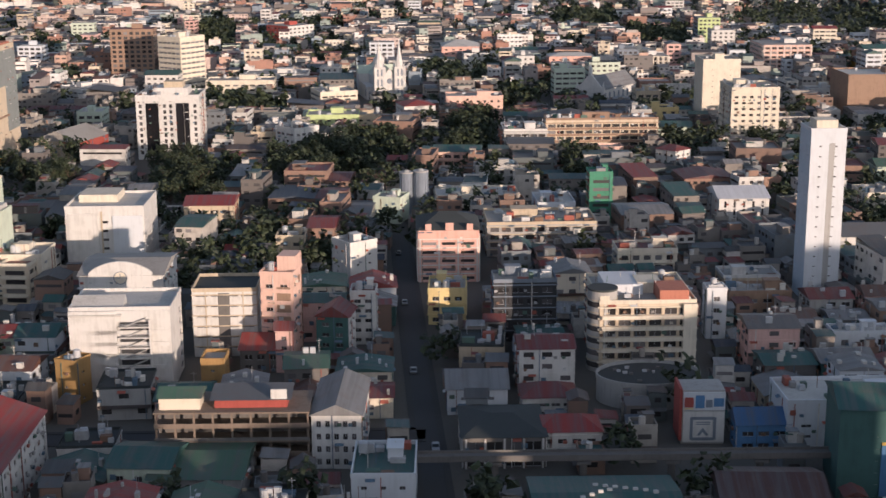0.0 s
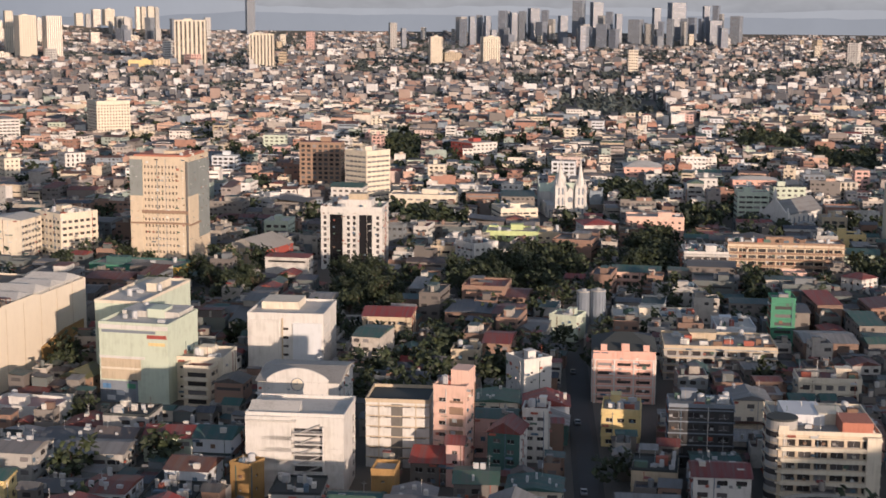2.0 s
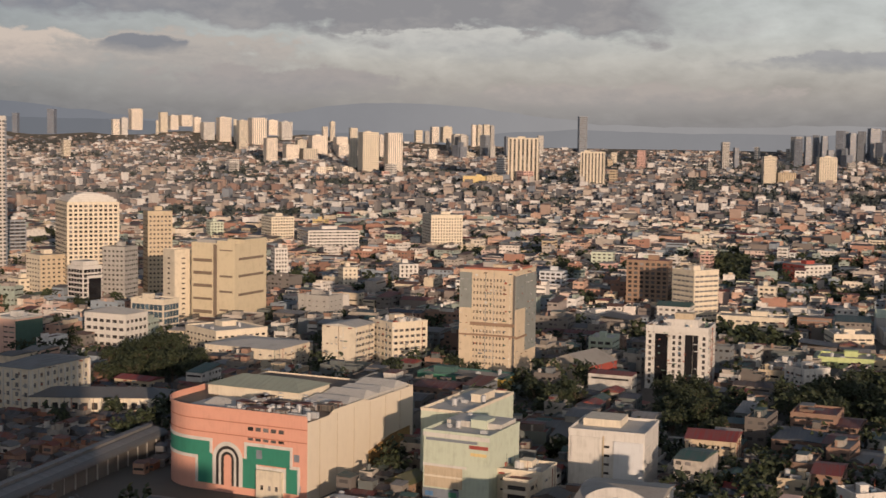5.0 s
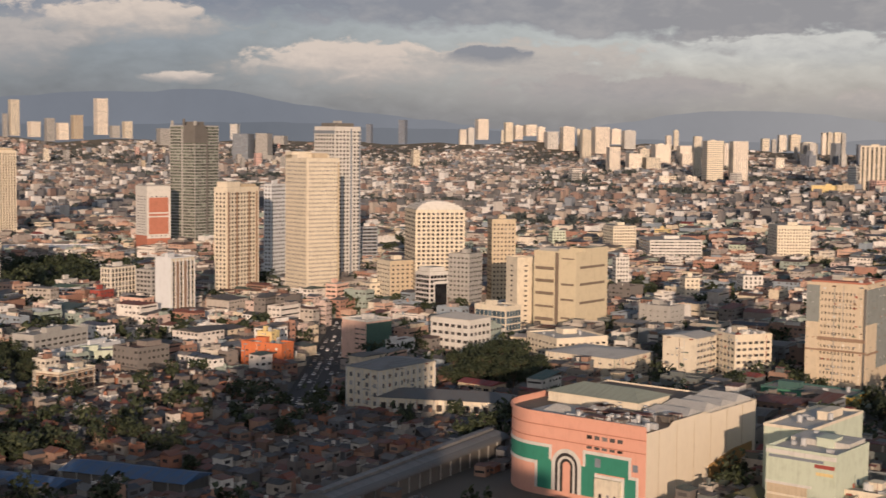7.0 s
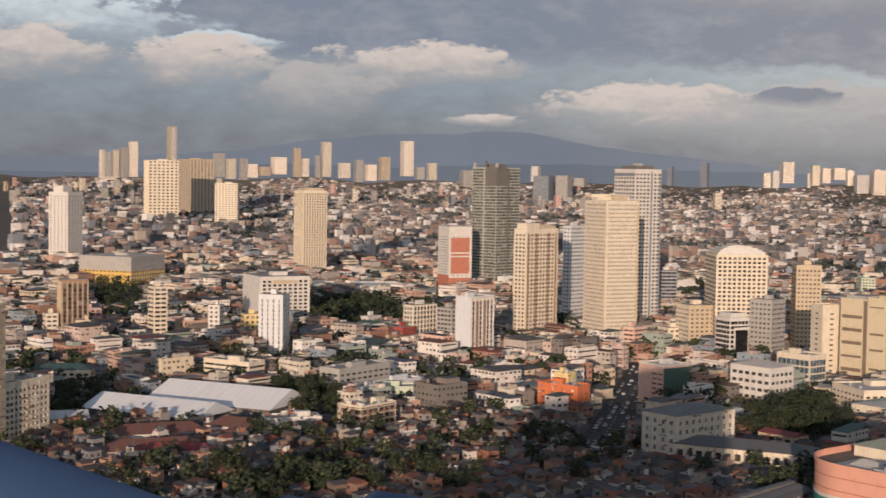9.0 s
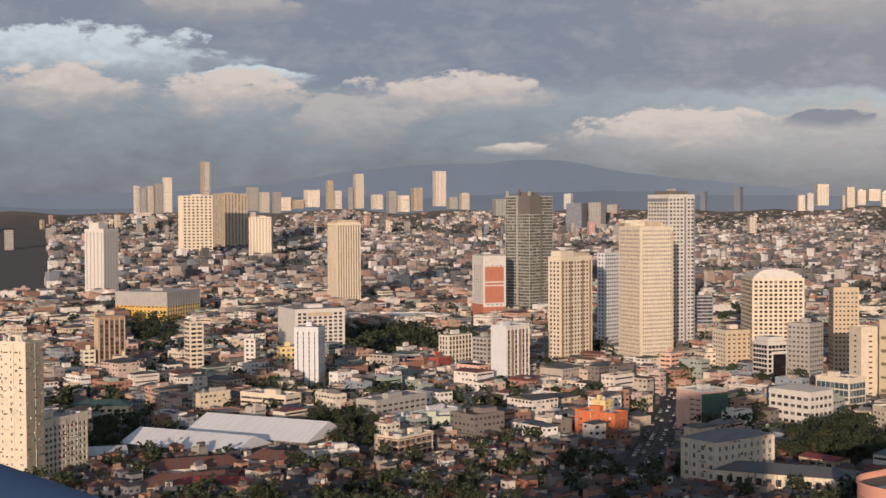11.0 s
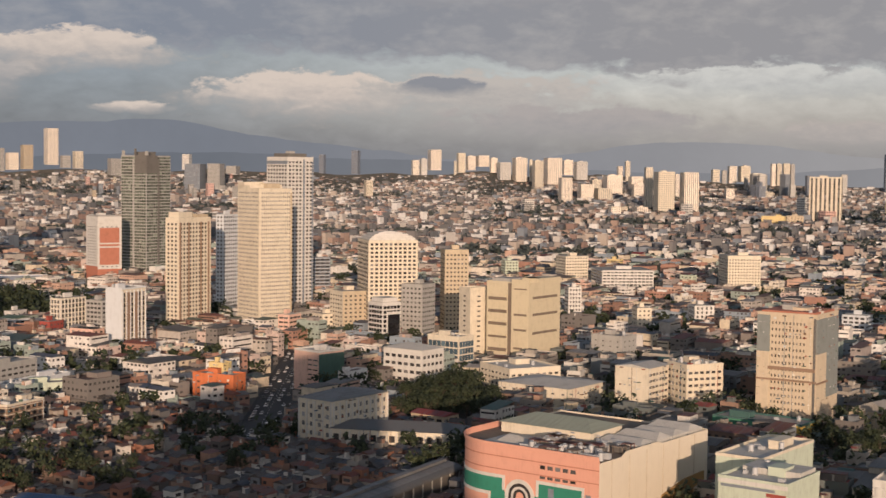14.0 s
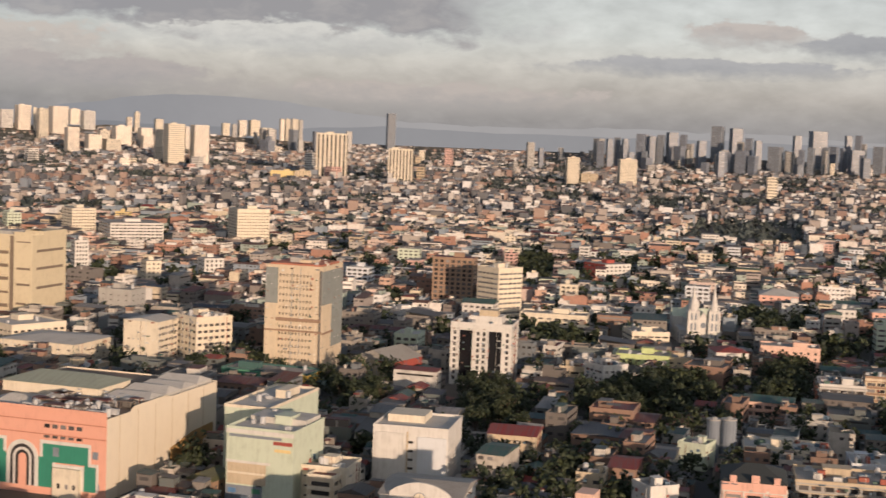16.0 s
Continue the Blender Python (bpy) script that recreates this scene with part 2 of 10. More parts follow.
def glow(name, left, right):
    """Plain far distance that glows, haze put into its colour: one tone over the north, another over the east, a little
    uneven.
    """
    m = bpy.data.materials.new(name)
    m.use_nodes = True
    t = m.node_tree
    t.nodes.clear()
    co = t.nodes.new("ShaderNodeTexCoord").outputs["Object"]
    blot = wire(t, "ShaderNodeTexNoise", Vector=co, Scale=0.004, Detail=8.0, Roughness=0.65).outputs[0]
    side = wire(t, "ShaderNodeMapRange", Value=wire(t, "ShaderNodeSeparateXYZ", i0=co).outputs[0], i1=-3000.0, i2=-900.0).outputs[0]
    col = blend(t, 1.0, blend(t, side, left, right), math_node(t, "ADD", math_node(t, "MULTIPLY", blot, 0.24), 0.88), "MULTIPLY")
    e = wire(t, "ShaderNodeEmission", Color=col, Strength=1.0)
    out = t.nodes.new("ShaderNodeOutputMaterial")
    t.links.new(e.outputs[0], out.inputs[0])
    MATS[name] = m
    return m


CREAM = plaster("cream_paint", (0.68, 0.61, 0.49))
WHITE = plaster("white_paint", (0.62, 0.60, 0.565))
COLD = plaster("cool_white_paint", (0.61, 0.63, 0.65), stain=0.25)
GREY = plaster("grey_concrete", (0.38, 0.37, 0.35), stain=0.5)
DARK = plaster("dark_concrete", (0.15, 0.14, 0.13), stain=0.5)
TAN = plaster("tan_paint", (0.52, 0.43, 0.31))
BROWN = plaster("brown_paint", (0.30, 0.20, 0.14))
PINK = plaster("pink_paint", (0.72, 0.42, 0.34))
ROSE = plaster("rose_paint", (0.62, 0.40, 0.35))
PEACH = plaster("peach_paint", (0.70, 0.47, 0.38))
YELLOW = plaster("yellow_paint", (0.70, 0.55, 0.27))
GOLD = plaster("golden_paint", (0.70, 0.45, 0.10))
ORANGE = plaster("orange_paint", (0.58, 0.17, 0.07))
RED = plaster("red_paint", (0.34, 0.075, 0.06))
BRICK = plaster("brick_red_paint", (0.46, 0.18, 0.12))
GREEN = plaster("green_paint", (0.07, 0.24, 0.15))
PALE_GREEN = plaster("pale_green_paint", (0.52, 0.58, 0.47))
LIME = plaster("lime_paint", (0.50, 0.58, 0.28))
TEAL = plaster("teal_paint", (0.055, 0.125, 0.115))
BLUE = plaster("blue_paint", (0.10, 0.22, 0.40))
SLATE = plaster("slate_paint", (0.20, 0.23, 0.27))
ROOFING = plaster("grey_roofing", (0.34, 0.32, 0.29), stain=0.6, scale=0.12)
OCHRE = plaster("rusty_ochre_paint", (0.36, 0.22, 0.085), stain=0.6)
# for far towers: the paleness of haze put into the paint
PALE = plaster("haze_paled_paint", (0.82, 0.73, 0.62), stain=0.2)
DARK_BROWN = plaster("dark_brown_concrete", (0.20, 0.155, 0.12), stain=0.6)
PALE_ROOF = plaster("pale_roof_deck", (0.52, 0.50, 0.46), stain=0.6, scale=0.12)
DARK_ROOF = plaster("dark_roofing", (0.045, 0.052, 0.052), stain=0.4, scale=0.12)
ASPHALT = plaster("asphalt", (0.05, 0.05, 0.052), stain=0.3, scale=0.08)
EARTH = plaster("trodden_earth", (0.11, 0.10, 0.085), stain=0.5, scale=0.02)
GRASS = plaster("rough_grass", (0.07, 0.09, 0.035), stain=0.4, scale=0.05)
METAL = plaster("galvanised_metal", (0.45, 0.46, 0.47), rough=0.45, stain=0.3)
# panes greyed as if seen through haze, in their own colour
HAZE_GLASS = glass("haze_paled_glass", (0.15, 0.15, 0.155), rough=0.3, vary=0.35)
WINDOW = glass("window_glass", (0.075, 0.070, 0.070), vary=0.6)
BLUE_GLASS = glass("blue_glass", (0.07, 0.11, 0.14), rough=0.18, vary=0.3)
BLACK_GLASS = glass("black_glass", (0.012, 0.012, 0.014), vary=0.3)
OLIVE_GLASS = glass("olive_glass", (0.10, 0.115, 0.09), rough=0.2, vary=0.5)
RED_ROOF = sheet("red_roof_sheets", [(0.26, 0.036, 0.030), (0.17, 0.036, 0.032)])
GREEN_ROOF = sheet("green_roof_sheets", [(0.030, 0.095, 0.085), (0.06, 0.125, 0.085)])
GREY_ROOF = sheet("grey_roof_sheets", [(0.20, 0.20, 0.20), (0.12, 0.125, 0.13)])
PALE_SHEET = sheet("pale_roof_sheets", [(0.62, 0.62, 0.62), (0.55, 0.56, 0.58)], rust=0.1)
BLUE_ROOF = sheet("blue_roof_sheets", [(0.045, 0.11, 0.23), (0.035, 0.085, 0.18)])
BROWN_ROOF = sheet("dark_brown_roof_sheets", [(0.075, 0.035, 0.03), (0.06, 0.032, 0.028)])
HOUSE_ROOFS = sheet("house_roof_sheets", [(0.15, 0.12, 0.105), (0.13, 0.062, 0.045), (0.21, 0.20, 0.19), (0.19, 0.05, 0.034), (0.075, 0.068, 0.065), (0.30, 0.29, 0.28), (0.13, 0.065, 0.045), (0.055, 0.10, 0.085), (0.17, 0.15, 0.135), (0.10, 0.10, 0.10), (0.06, 0.08, 0.12), (0.085, 0.08, 0.075)], rust=0.5)
HOUSE_WALLS = island_paint("house_walls", [(0.70, 0.65, 0.60), (0.34, 0.30, 0.28), (0.76, 0.74, 0.71), (0.54, 0.36, 0.28), (0.22, 0.19, 0.175), (0.64, 0.55, 0.42), (0.40, 0.22, 0.165), (0.32, 0.38, 0.34), (0.74, 0.70, 0.65), (0.18, 0.165, 0.155), (0.58, 0.46, 0.41), (0.26, 0.31, 0.36), (0.68, 0.62, 0.53), (0.44, 0.40, 0.36), (0.28, 0.16, 0.12)])
LEAVES = foliage("leaves", (0.012, 0.020, 0.009), (0.034, 0.046, 0.018))
BARK = plaster("bark", (0.10, 0.07, 0.05))


# ---- builders ----
class Shape:
    """Points and faces of one mesh, gathered before it is made."""

    def __init__(self):
        self.v, self.f, self.m = [], [], []

    def add(self, points, faces, mat=0, m=None):
        k = len(self.v)
        if m:
            (a, b, c, d), (e, f, g, h), (i, j, n, o) = m[0], m[1], m[2]
            points = [(a * x + b * y + c * z + d, e * x + f * y + g * z + h, i * x + j * y + n * z + o) for x, y, z in points]
        self.v += points
        self.f += [tuple([i + k for i in q]) for q in faces]
        self.m += [mat] * len(faces)
        return self

    def box(self, x0, y0, z0, x1, y1, z1, mat=0, m=None, cap=True):
        p = [(x0, y0, z0), (x1, y0, z0), (x1, y1, z0), (x0, y1, z0), (x0, y0, z1), (x1, y0, z1), (x1, y1, z1), (x0, y1, z1)]
        f = [(0, 1, 5, 4), (1, 2, 6, 5), (2, 3, 7, 6), (3, 0, 4, 7), (4, 5, 6, 7)] + ([(3, 2, 1, 0)] if cap else [])
        return self.add(p, f, mat, m)

    def gable(self, x0, y0, x1, y1, z, rise, mat=0, m=None, eave=0.0, hip=0.0):
        """A pitched roof with its ridge along x; hip draws the ridge's ends in."""
        x0, y0, x1, y1 = x0 - eave, y0 - eave, x1 + eave, y1 + eave
        c = (y0 + y1) / 2
        p = [(x0, y0, z), (x1, y0, z), (x1, y1, z), (x0, y1, z), (x0 + hip, c, z + rise), (x1 - hip, c, z + rise)]
        return self.add(p, [(0, 1, 5, 4), (2, 3, 4, 5), (3, 0, 4), (1, 2, 5), (3, 2, 1, 0)], mat, m)

    def tube(self, x, y, z0, z1, r0, r1=None, n=12, mat=0, m=None):
        r1 = r0 if r1 is None else r1
        a = [2 * math.pi * i / n for i in range(n)]
        p = [(x + r0 * math.cos(t), y + r0 * math.sin(t), z0) for t in a] + [(x + r1 * math.cos(t), y + r1 * math.sin(t), z1) for t in a]
        f = [(i, (i + 1) % n, n + (i + 1) % n, n + i) for i in range(n)] + [tuple(range(n, 2 * n)), tuple(range(n - 1, -1, -1))]
        return self.add(p, f, mat, m)

    def prism(self, ring, z0, z1, mat=0, m=None):
        """An upright prism over a ring of (x, y), counter-clockwise."""
        n = len(ring)
        p = [(x, y, z0) for x, y in ring] + [(x, y, z1) for x, y in ring]
        f = [(i, (i + 1) % n, n + (i + 1) % n, n + i) for i in range(n)] + [tuple(range(n, 2 * n)), tuple(range(n - 1, -1, -1))]
        return self.add(p, f, mat, m)

    def mesh(self, name, mats):
        me = bpy.data.meshes.new(name)
        pts, faces = self.v, self.f
        if name == "wall":                       # joined at its seams
            seen, where, pts = {}, [], []
            for p in self.v:
                key = (round(p[0], 3), round(p[1], 3), round(p[2], 3))
                if key not in seen:
                    seen[key] = len(pts)
                    pts.append(p)
                where.append(seen[key])
            faces = [tuple(where[i] for i in f) for f in self.f]
        me.from_pydata(pts, [], faces)
        for mt in mats if isinstance(mats, (list, tuple)) else [mats]:
            me.materials.append(mt)
        if max(self.m, default=0):
            me.polygons.foreach_set("material_index", self.m)
        me.update()
        return me


def part(name, shape, mats, parent, label="", kind="", at=None):
    """Links a shape, or a mesh that is shared, as one object under a thing."""
    ob = new(name, shape if isinstance(shape, bpy.types.Mesh) else shape.mesh(name, mats))
    ob.parent = parent
    if at is not None:
        ob.matrix_local = at
    return tagged(ob, label, kind=kind)


def thing(name, label, category, m, group="", kind=""):
    ob = new(name)
    ob.matrix_world = m
    ob.empty_display_size = 2
    return tagged(ob, label, category, group, kind)


FOOT = []                                # footprints of what stands, for the houses between


def claim(x, y, rot, w, d, pad=2.0):
    FOOT.append((x, y, math.cos(radians(rot)), math.sin(radians(rot)), w / 2 + pad, d / 2 + pad))


def taken(x, y, r=0.0):
    for a, b, c, s, hw, hd in FOOT:
        u, v = x - a, y - b
        if abs(u) < 130 + hw and abs(v) < 130 + hd and abs(u * c + v * s) < hw + r and abs(v * c - u * s) < hd + r:
            return True
    return False


# The ground: level near by; it climbs gently far away.
LEVEL, REACH = 2200.0, 2500.0


def far_scale(dist):
    """How much smaller far things are built, where the distance is drawn in."""
    if dist <= LEVEL:
        return 1.0
    full = LEVEL - REACH * math.log(max(1e-4, 1 - (dist - LEVEL) / REACH))
    return dist / full


def far_lift(dist):
    """The last slope before the hills."""
    return 38.0 * max(0.0, (dist - 4150.0) / 540.0) ** 2


def slope_share(x, y):
    """The slope dies out where the plain runs on towards the far skyline."""
    turn = math.degrees(math.atan2(-x, y))
    k = min(1.0, max(0.0, (turn - 13.0) / 11.0))
    return k * k * (3 - 2 * k) * min(1.0, 0.72 + 0.55 * noise.noise((turn / 2.6, 3.0, 1.0)) + 0.2 * noise.noise((turn / 1.2, 5.0, 2.0)))


def ground_z(x, y):
    dist = math.hypot(x, y)
    return EYE * (1 - far_scale(dist)) + far_lift(dist) * slope_share(x, y)


PANES = {}


def pane_mesh(w, h, mat, bar):
    """A window: a pane in a frame with one upright bar."""
    key = (round(w, 1), round(h, 1), mat.name, bar.name)
    if key not in PANES:
        s, t = Shape(), 0.07
        s.add([(-w / 2, 0, -h / 2), (w / 2, 0, -h / 2), (w / 2, 0, h / 2), (-w / 2, 0, h / 2)], [(0, 1, 2, 3)], 0)
        s.box(-w / 2, -0.06, -h / 2, w / 2, -0.005, -h / 2 + t, 1)
        s.box(-t / 2, -0.05, -h / 2 + t, t / 2, -0.005, h / 2, 1)
        PANES[key] = s.mesh("window", [mat, bar])
    return PANES[key]


def facade(wall, panes, m, width, z0, z1, floors, bays, wide=0.6, tall=0.5, deep=0.25, low=0.25, edge=0.0, mat=0, skip=None, flat=False):
    """One outer wall with window openings cut in. m puts local x along the wall, y inwards. Panes are gathered as (matrix, w, h)."""
    if floors < 1 or bays < 1:
        wall.add([(-width / 2, 0, z0), (width / 2, 0, z0), (width / 2, 0, z1), (-width / 2, 0, z1)], [(0, 1, 2, 3)], mat, m)
        return
    fh, bw = (z1 - z0) / floors, (width - 2 * edge) / bays
    if flat:                                     # far away: the openings are panes set on the wall
        wall.add([(-width / 2, 0, z0), (width / 2, 0, z0), (width / 2, 0, z1), (-width / 2, 0, z1)], [(0, 1, 2, 3)], mat, m)
        for j in range(floors):
            for i in range(bays):
                if not (skip and skip(i, j)):
                    panes.append((m @ Matrix.Translation((-width / 2 + edge + (i + 0.5) * bw, -0.04, z0 + (j + low + tall / 2) * fh)), bw * wide, fh * tall))
        return
    if edge > 0:
        for a, b in ((-width / 2, -width / 2 + edge), (width / 2 - edge, width / 2)):
            wall.add([(a, 0, z0), (b, 0, z0), (b, 0, z1), (a, 0, z1)], [(0, 1, 2, 3)], mat, m)
    ww, wh = bw * wide, fh * tall
    for j in range(floors):
        za = z0 + j * fh
        a0, a1 = za + fh * low, za + fh * low + wh
        for i in range(bays):
            xa = -width / 2 + edge + i * bw
            xb, x0, x1 = xa + bw, xa + (bw - ww) / 2, xa + (bw + ww) / 2
            if skip and skip(i, j):
                wall.add([(xa, 0, za), (xb, 0, za), (xb, 0, za + fh), (xa, 0, za + fh)], [(0, 1, 2, 3)], mat, m)
                continue
            p = [(xa, 0, za), (xb, 0, za), (xb, 0, za + fh), (xa, 0, za + fh), (x0, 0, a0), (x1, 0, a0), (x1, 0, a1), (x0, 0, a1), (x0, deep, a0), (x1, deep, a0), (x1, deep, a1), (x0, deep, a1)]
            wall.add(p, [(0, 1, 5, 4), (1, 2, 6, 5), (2, 3, 7, 6), (3, 0, 4, 7), (4, 5, 9, 8), (5, 6, 10, 9), (6, 7, 11, 10), (7, 4, 8, 11)], mat, m)
            panes.append((m @ Matrix.Translation(((x0 + x1) / 2, deep, (a0 + a1) / 2)), ww, wh))


def hang_panes(panes, parent, mat, bar, single):
    """The gathered panes as windows: each its own object near by, one joined part far away."""
    if not panes:
        return
    if single and len(panes) <= 300:
        for m, w, h in panes:
            part("window", pane_mesh(w, h, mat, bar), None, parent, at=m)
        return
    s = Shape()
    for m, w, h in panes:
        s.add([(-w / 2, 0, -h / 2), (w / 2, 0, -h / 2), (w / 2, 0, h / 2), (-w / 2, 0, h / 2)], [(0, 1, 2, 3)], 0, m)
    part("glazing", s, mat, parent, kind="stuff")


def sides(w, d):
    """The four walls' placements: front (-y), right, back, left, each with its width."""
    return [(pose(0, -d / 2, 0), w), (pose(w / 2, 0, 0, 0, 0, 90), d), (pose(0, d / 2, 0, 0, 0, 180), w), (pose(-w / 2, 0, 0, 0, 0, 270), d)]


def roof_top(parent, w, d, h, mat, rail, rng, clutter=3, lip=0.9, far=False):
    """Flat roof with a parapet, stair house, tanks and cooling units."""
    s = Shape()
    s.box(-w / 2 + 0.3, -d / 2 + 0.3, h - 0.4, w / 2 - 0.3, d / 2 - 0.3, h + 0.02)
    roof = part("roof", s, mat, parent)
    if far:
        if clutter > 1:
            a = rng.uniform(-w / 4, w / 4)
            part("stair_house", Shape().box(a - w * 0.12, -d * 0.15, h, a + w * 0.12, d * 0.15, h + 3.0), rail, roof)
        return
    s = Shape()
    for x0, y0, x1, y1 in ((-w / 2 - 0.1, -d / 2 - 0.1, w / 2 + 0.1, -d / 2 + 0.2), (-w / 2 - 0.1, d / 2 - 0.2, w / 2 + 0.1, d / 2 + 0.1), (-w / 2 - 0.1, -d / 2 + 0.2, -w / 2 + 0.2, d / 2 - 0.2), (w / 2 - 0.2, -d / 2 + 0.2, w / 2 + 0.1, d / 2 - 0.2)):
        s.box(x0, y0, h - 0.15, x1, y1, h + lip)
    part("parapet", s, rail, parent)
    if clutter > 0 and min(w, d) > 7:
        a, b = rng.uniform(-w / 4, w / 4), rng.uniform(-d / 5, d / 4)
        s = Shape().box(a - w * 0.12, b - d * 0.14, h, a + w * 0.12, b + d * 0.14, h + 2.8)
        s.box(a - w * 0.12 - 0.25, b - d * 0.14 - 0.25, h + 2.8, a + w * 0.12 + 0.25, b + d * 0.14 + 0.25, h + 3.0)
        part("stair_house", s, rail, roof)
    for i in range(clutter):
        a, b = rng.uniform(-w / 2 + 1.5, w / 2 - 1.5), rng.uniform(-d / 2 + 1.5, d / 2 - 1.5)
        if i % 3 == 0:
            s = Shape().tube(a, b, h + 0.5, h + 2.6, 0.95, n=10).tube(a, b, h + 2.6, h + 2.9, 0.95, 0.2, n=10)
            for u in (-0.6, 0.6):
                s.box(a + u - 0.08, b - 0.7, h, a + u + 0.08, b + 0.7, h + 0.5)
            part("water_tank", s, METAL, roof)
        else:
            k = rng.uniform(0.6, 1.3)
            s = Shape().box(a - k, b - 0.6, h + 0.15, a + k, b + 0.6, h + 1.3).tube(a, b, h + 1.3, h + 1.42, 0.45, n=8)
            part("cooling_unit", s, METAL, roof)


FITTINGS = island_paint("wall_fittings", [(0.62, 0.62, 0.60), (0.40, 0.40, 0.40), (0.20, 0.12, 0.08), (0.70, 0.66, 0.58), (0.10, 0.16, 0.22), (0.28, 0.27, 0.26), (0.09, 0.15, 0.12), (0.34, 0.10, 0.07)], stain=0.5)


def fittings(parent, x, y, rot, w, d, h, floors, rng, flat=True):
    """Cooling boxes, drain pipes, awnings and washing on the walls towards the town's open side, and lean-tos and sheets on a flat roof."""
    s = Shape()
    fh = h / max(1, floors)
    for m, width in sides(w, d):
        n = m.to_3x3() @ Vector((0, -1, 0))
        n.rotate(Euler((0, 0, radians(rot))))
        if n.dot(Vector((-x, -y, 0))) < 0.05 * math.hypot(x, y):
            continue
        for j in range(floors):
            for i in range(max(1, int(width / 2.6))):
                a, z, k = -width / 2 + 1.0 + i * 2.6 + rng.uniform(-0.5, 0.5), j * fh, rng.random()
                if k < 0.24:
                    s.box(a - 0.42, -0.5, z + fh * 0.2, a + 0.42, 0.02, z + fh * 0.2 + 0.6, m=m)
                elif k < 0.36:
                    s.add([(a - 1.0, -0.9, z + fh * 0.78), (a + 1.0, -0.9, z + fh * 0.78), (a + 1.0, 0, z + fh * 0.9), (a - 1.0, 0, z + fh * 0.9)], [(0, 1, 2, 3)], 0, m)
                elif k < 0.44:
                    s.box(a - 0.7, -0.3, z + fh * 0.3, a + 0.6, -0.25, z + fh * 0.62, m=m)
        for i in range(max(1, int(width / 7))):
            a = rng.uniform(-width / 2 + 0.5, width / 2 - 0.5)
            s.box(a - 0.09, -0.2, 0, a + 0.09, -0.02, h, m=m)
    if flat:
        for _ in range(int(w * d / 45) + 2):
            a, b, e, g = rng.uniform(-w / 2 + 1.6, w / 2 - 1.6), rng.uniform(-d / 2 + 1.6, d / 2 - 1.6), rng.uniform(0.5, 1.8), rng.uniform(0.4, 1.2)
            s.box(a - e, b - g, h, a + e, b + g, h + rng.uniform(0.4, 2.3))
        for _ in range(int(w * d / 90) + 1):
            a, b = rng.uniform(-w / 2 + 1, w / 2 - 1), rng.uniform(-d / 2 + 1, d / 2 - 1)
            s.box(a - 0.06, b - 0.06, h, a + 0.06, b + 0.06, h + rng.uniform(2.0, 5.0))
    if s.v:
        part("wall_clutter", s, FITTINGS, parent, kind="stuff")


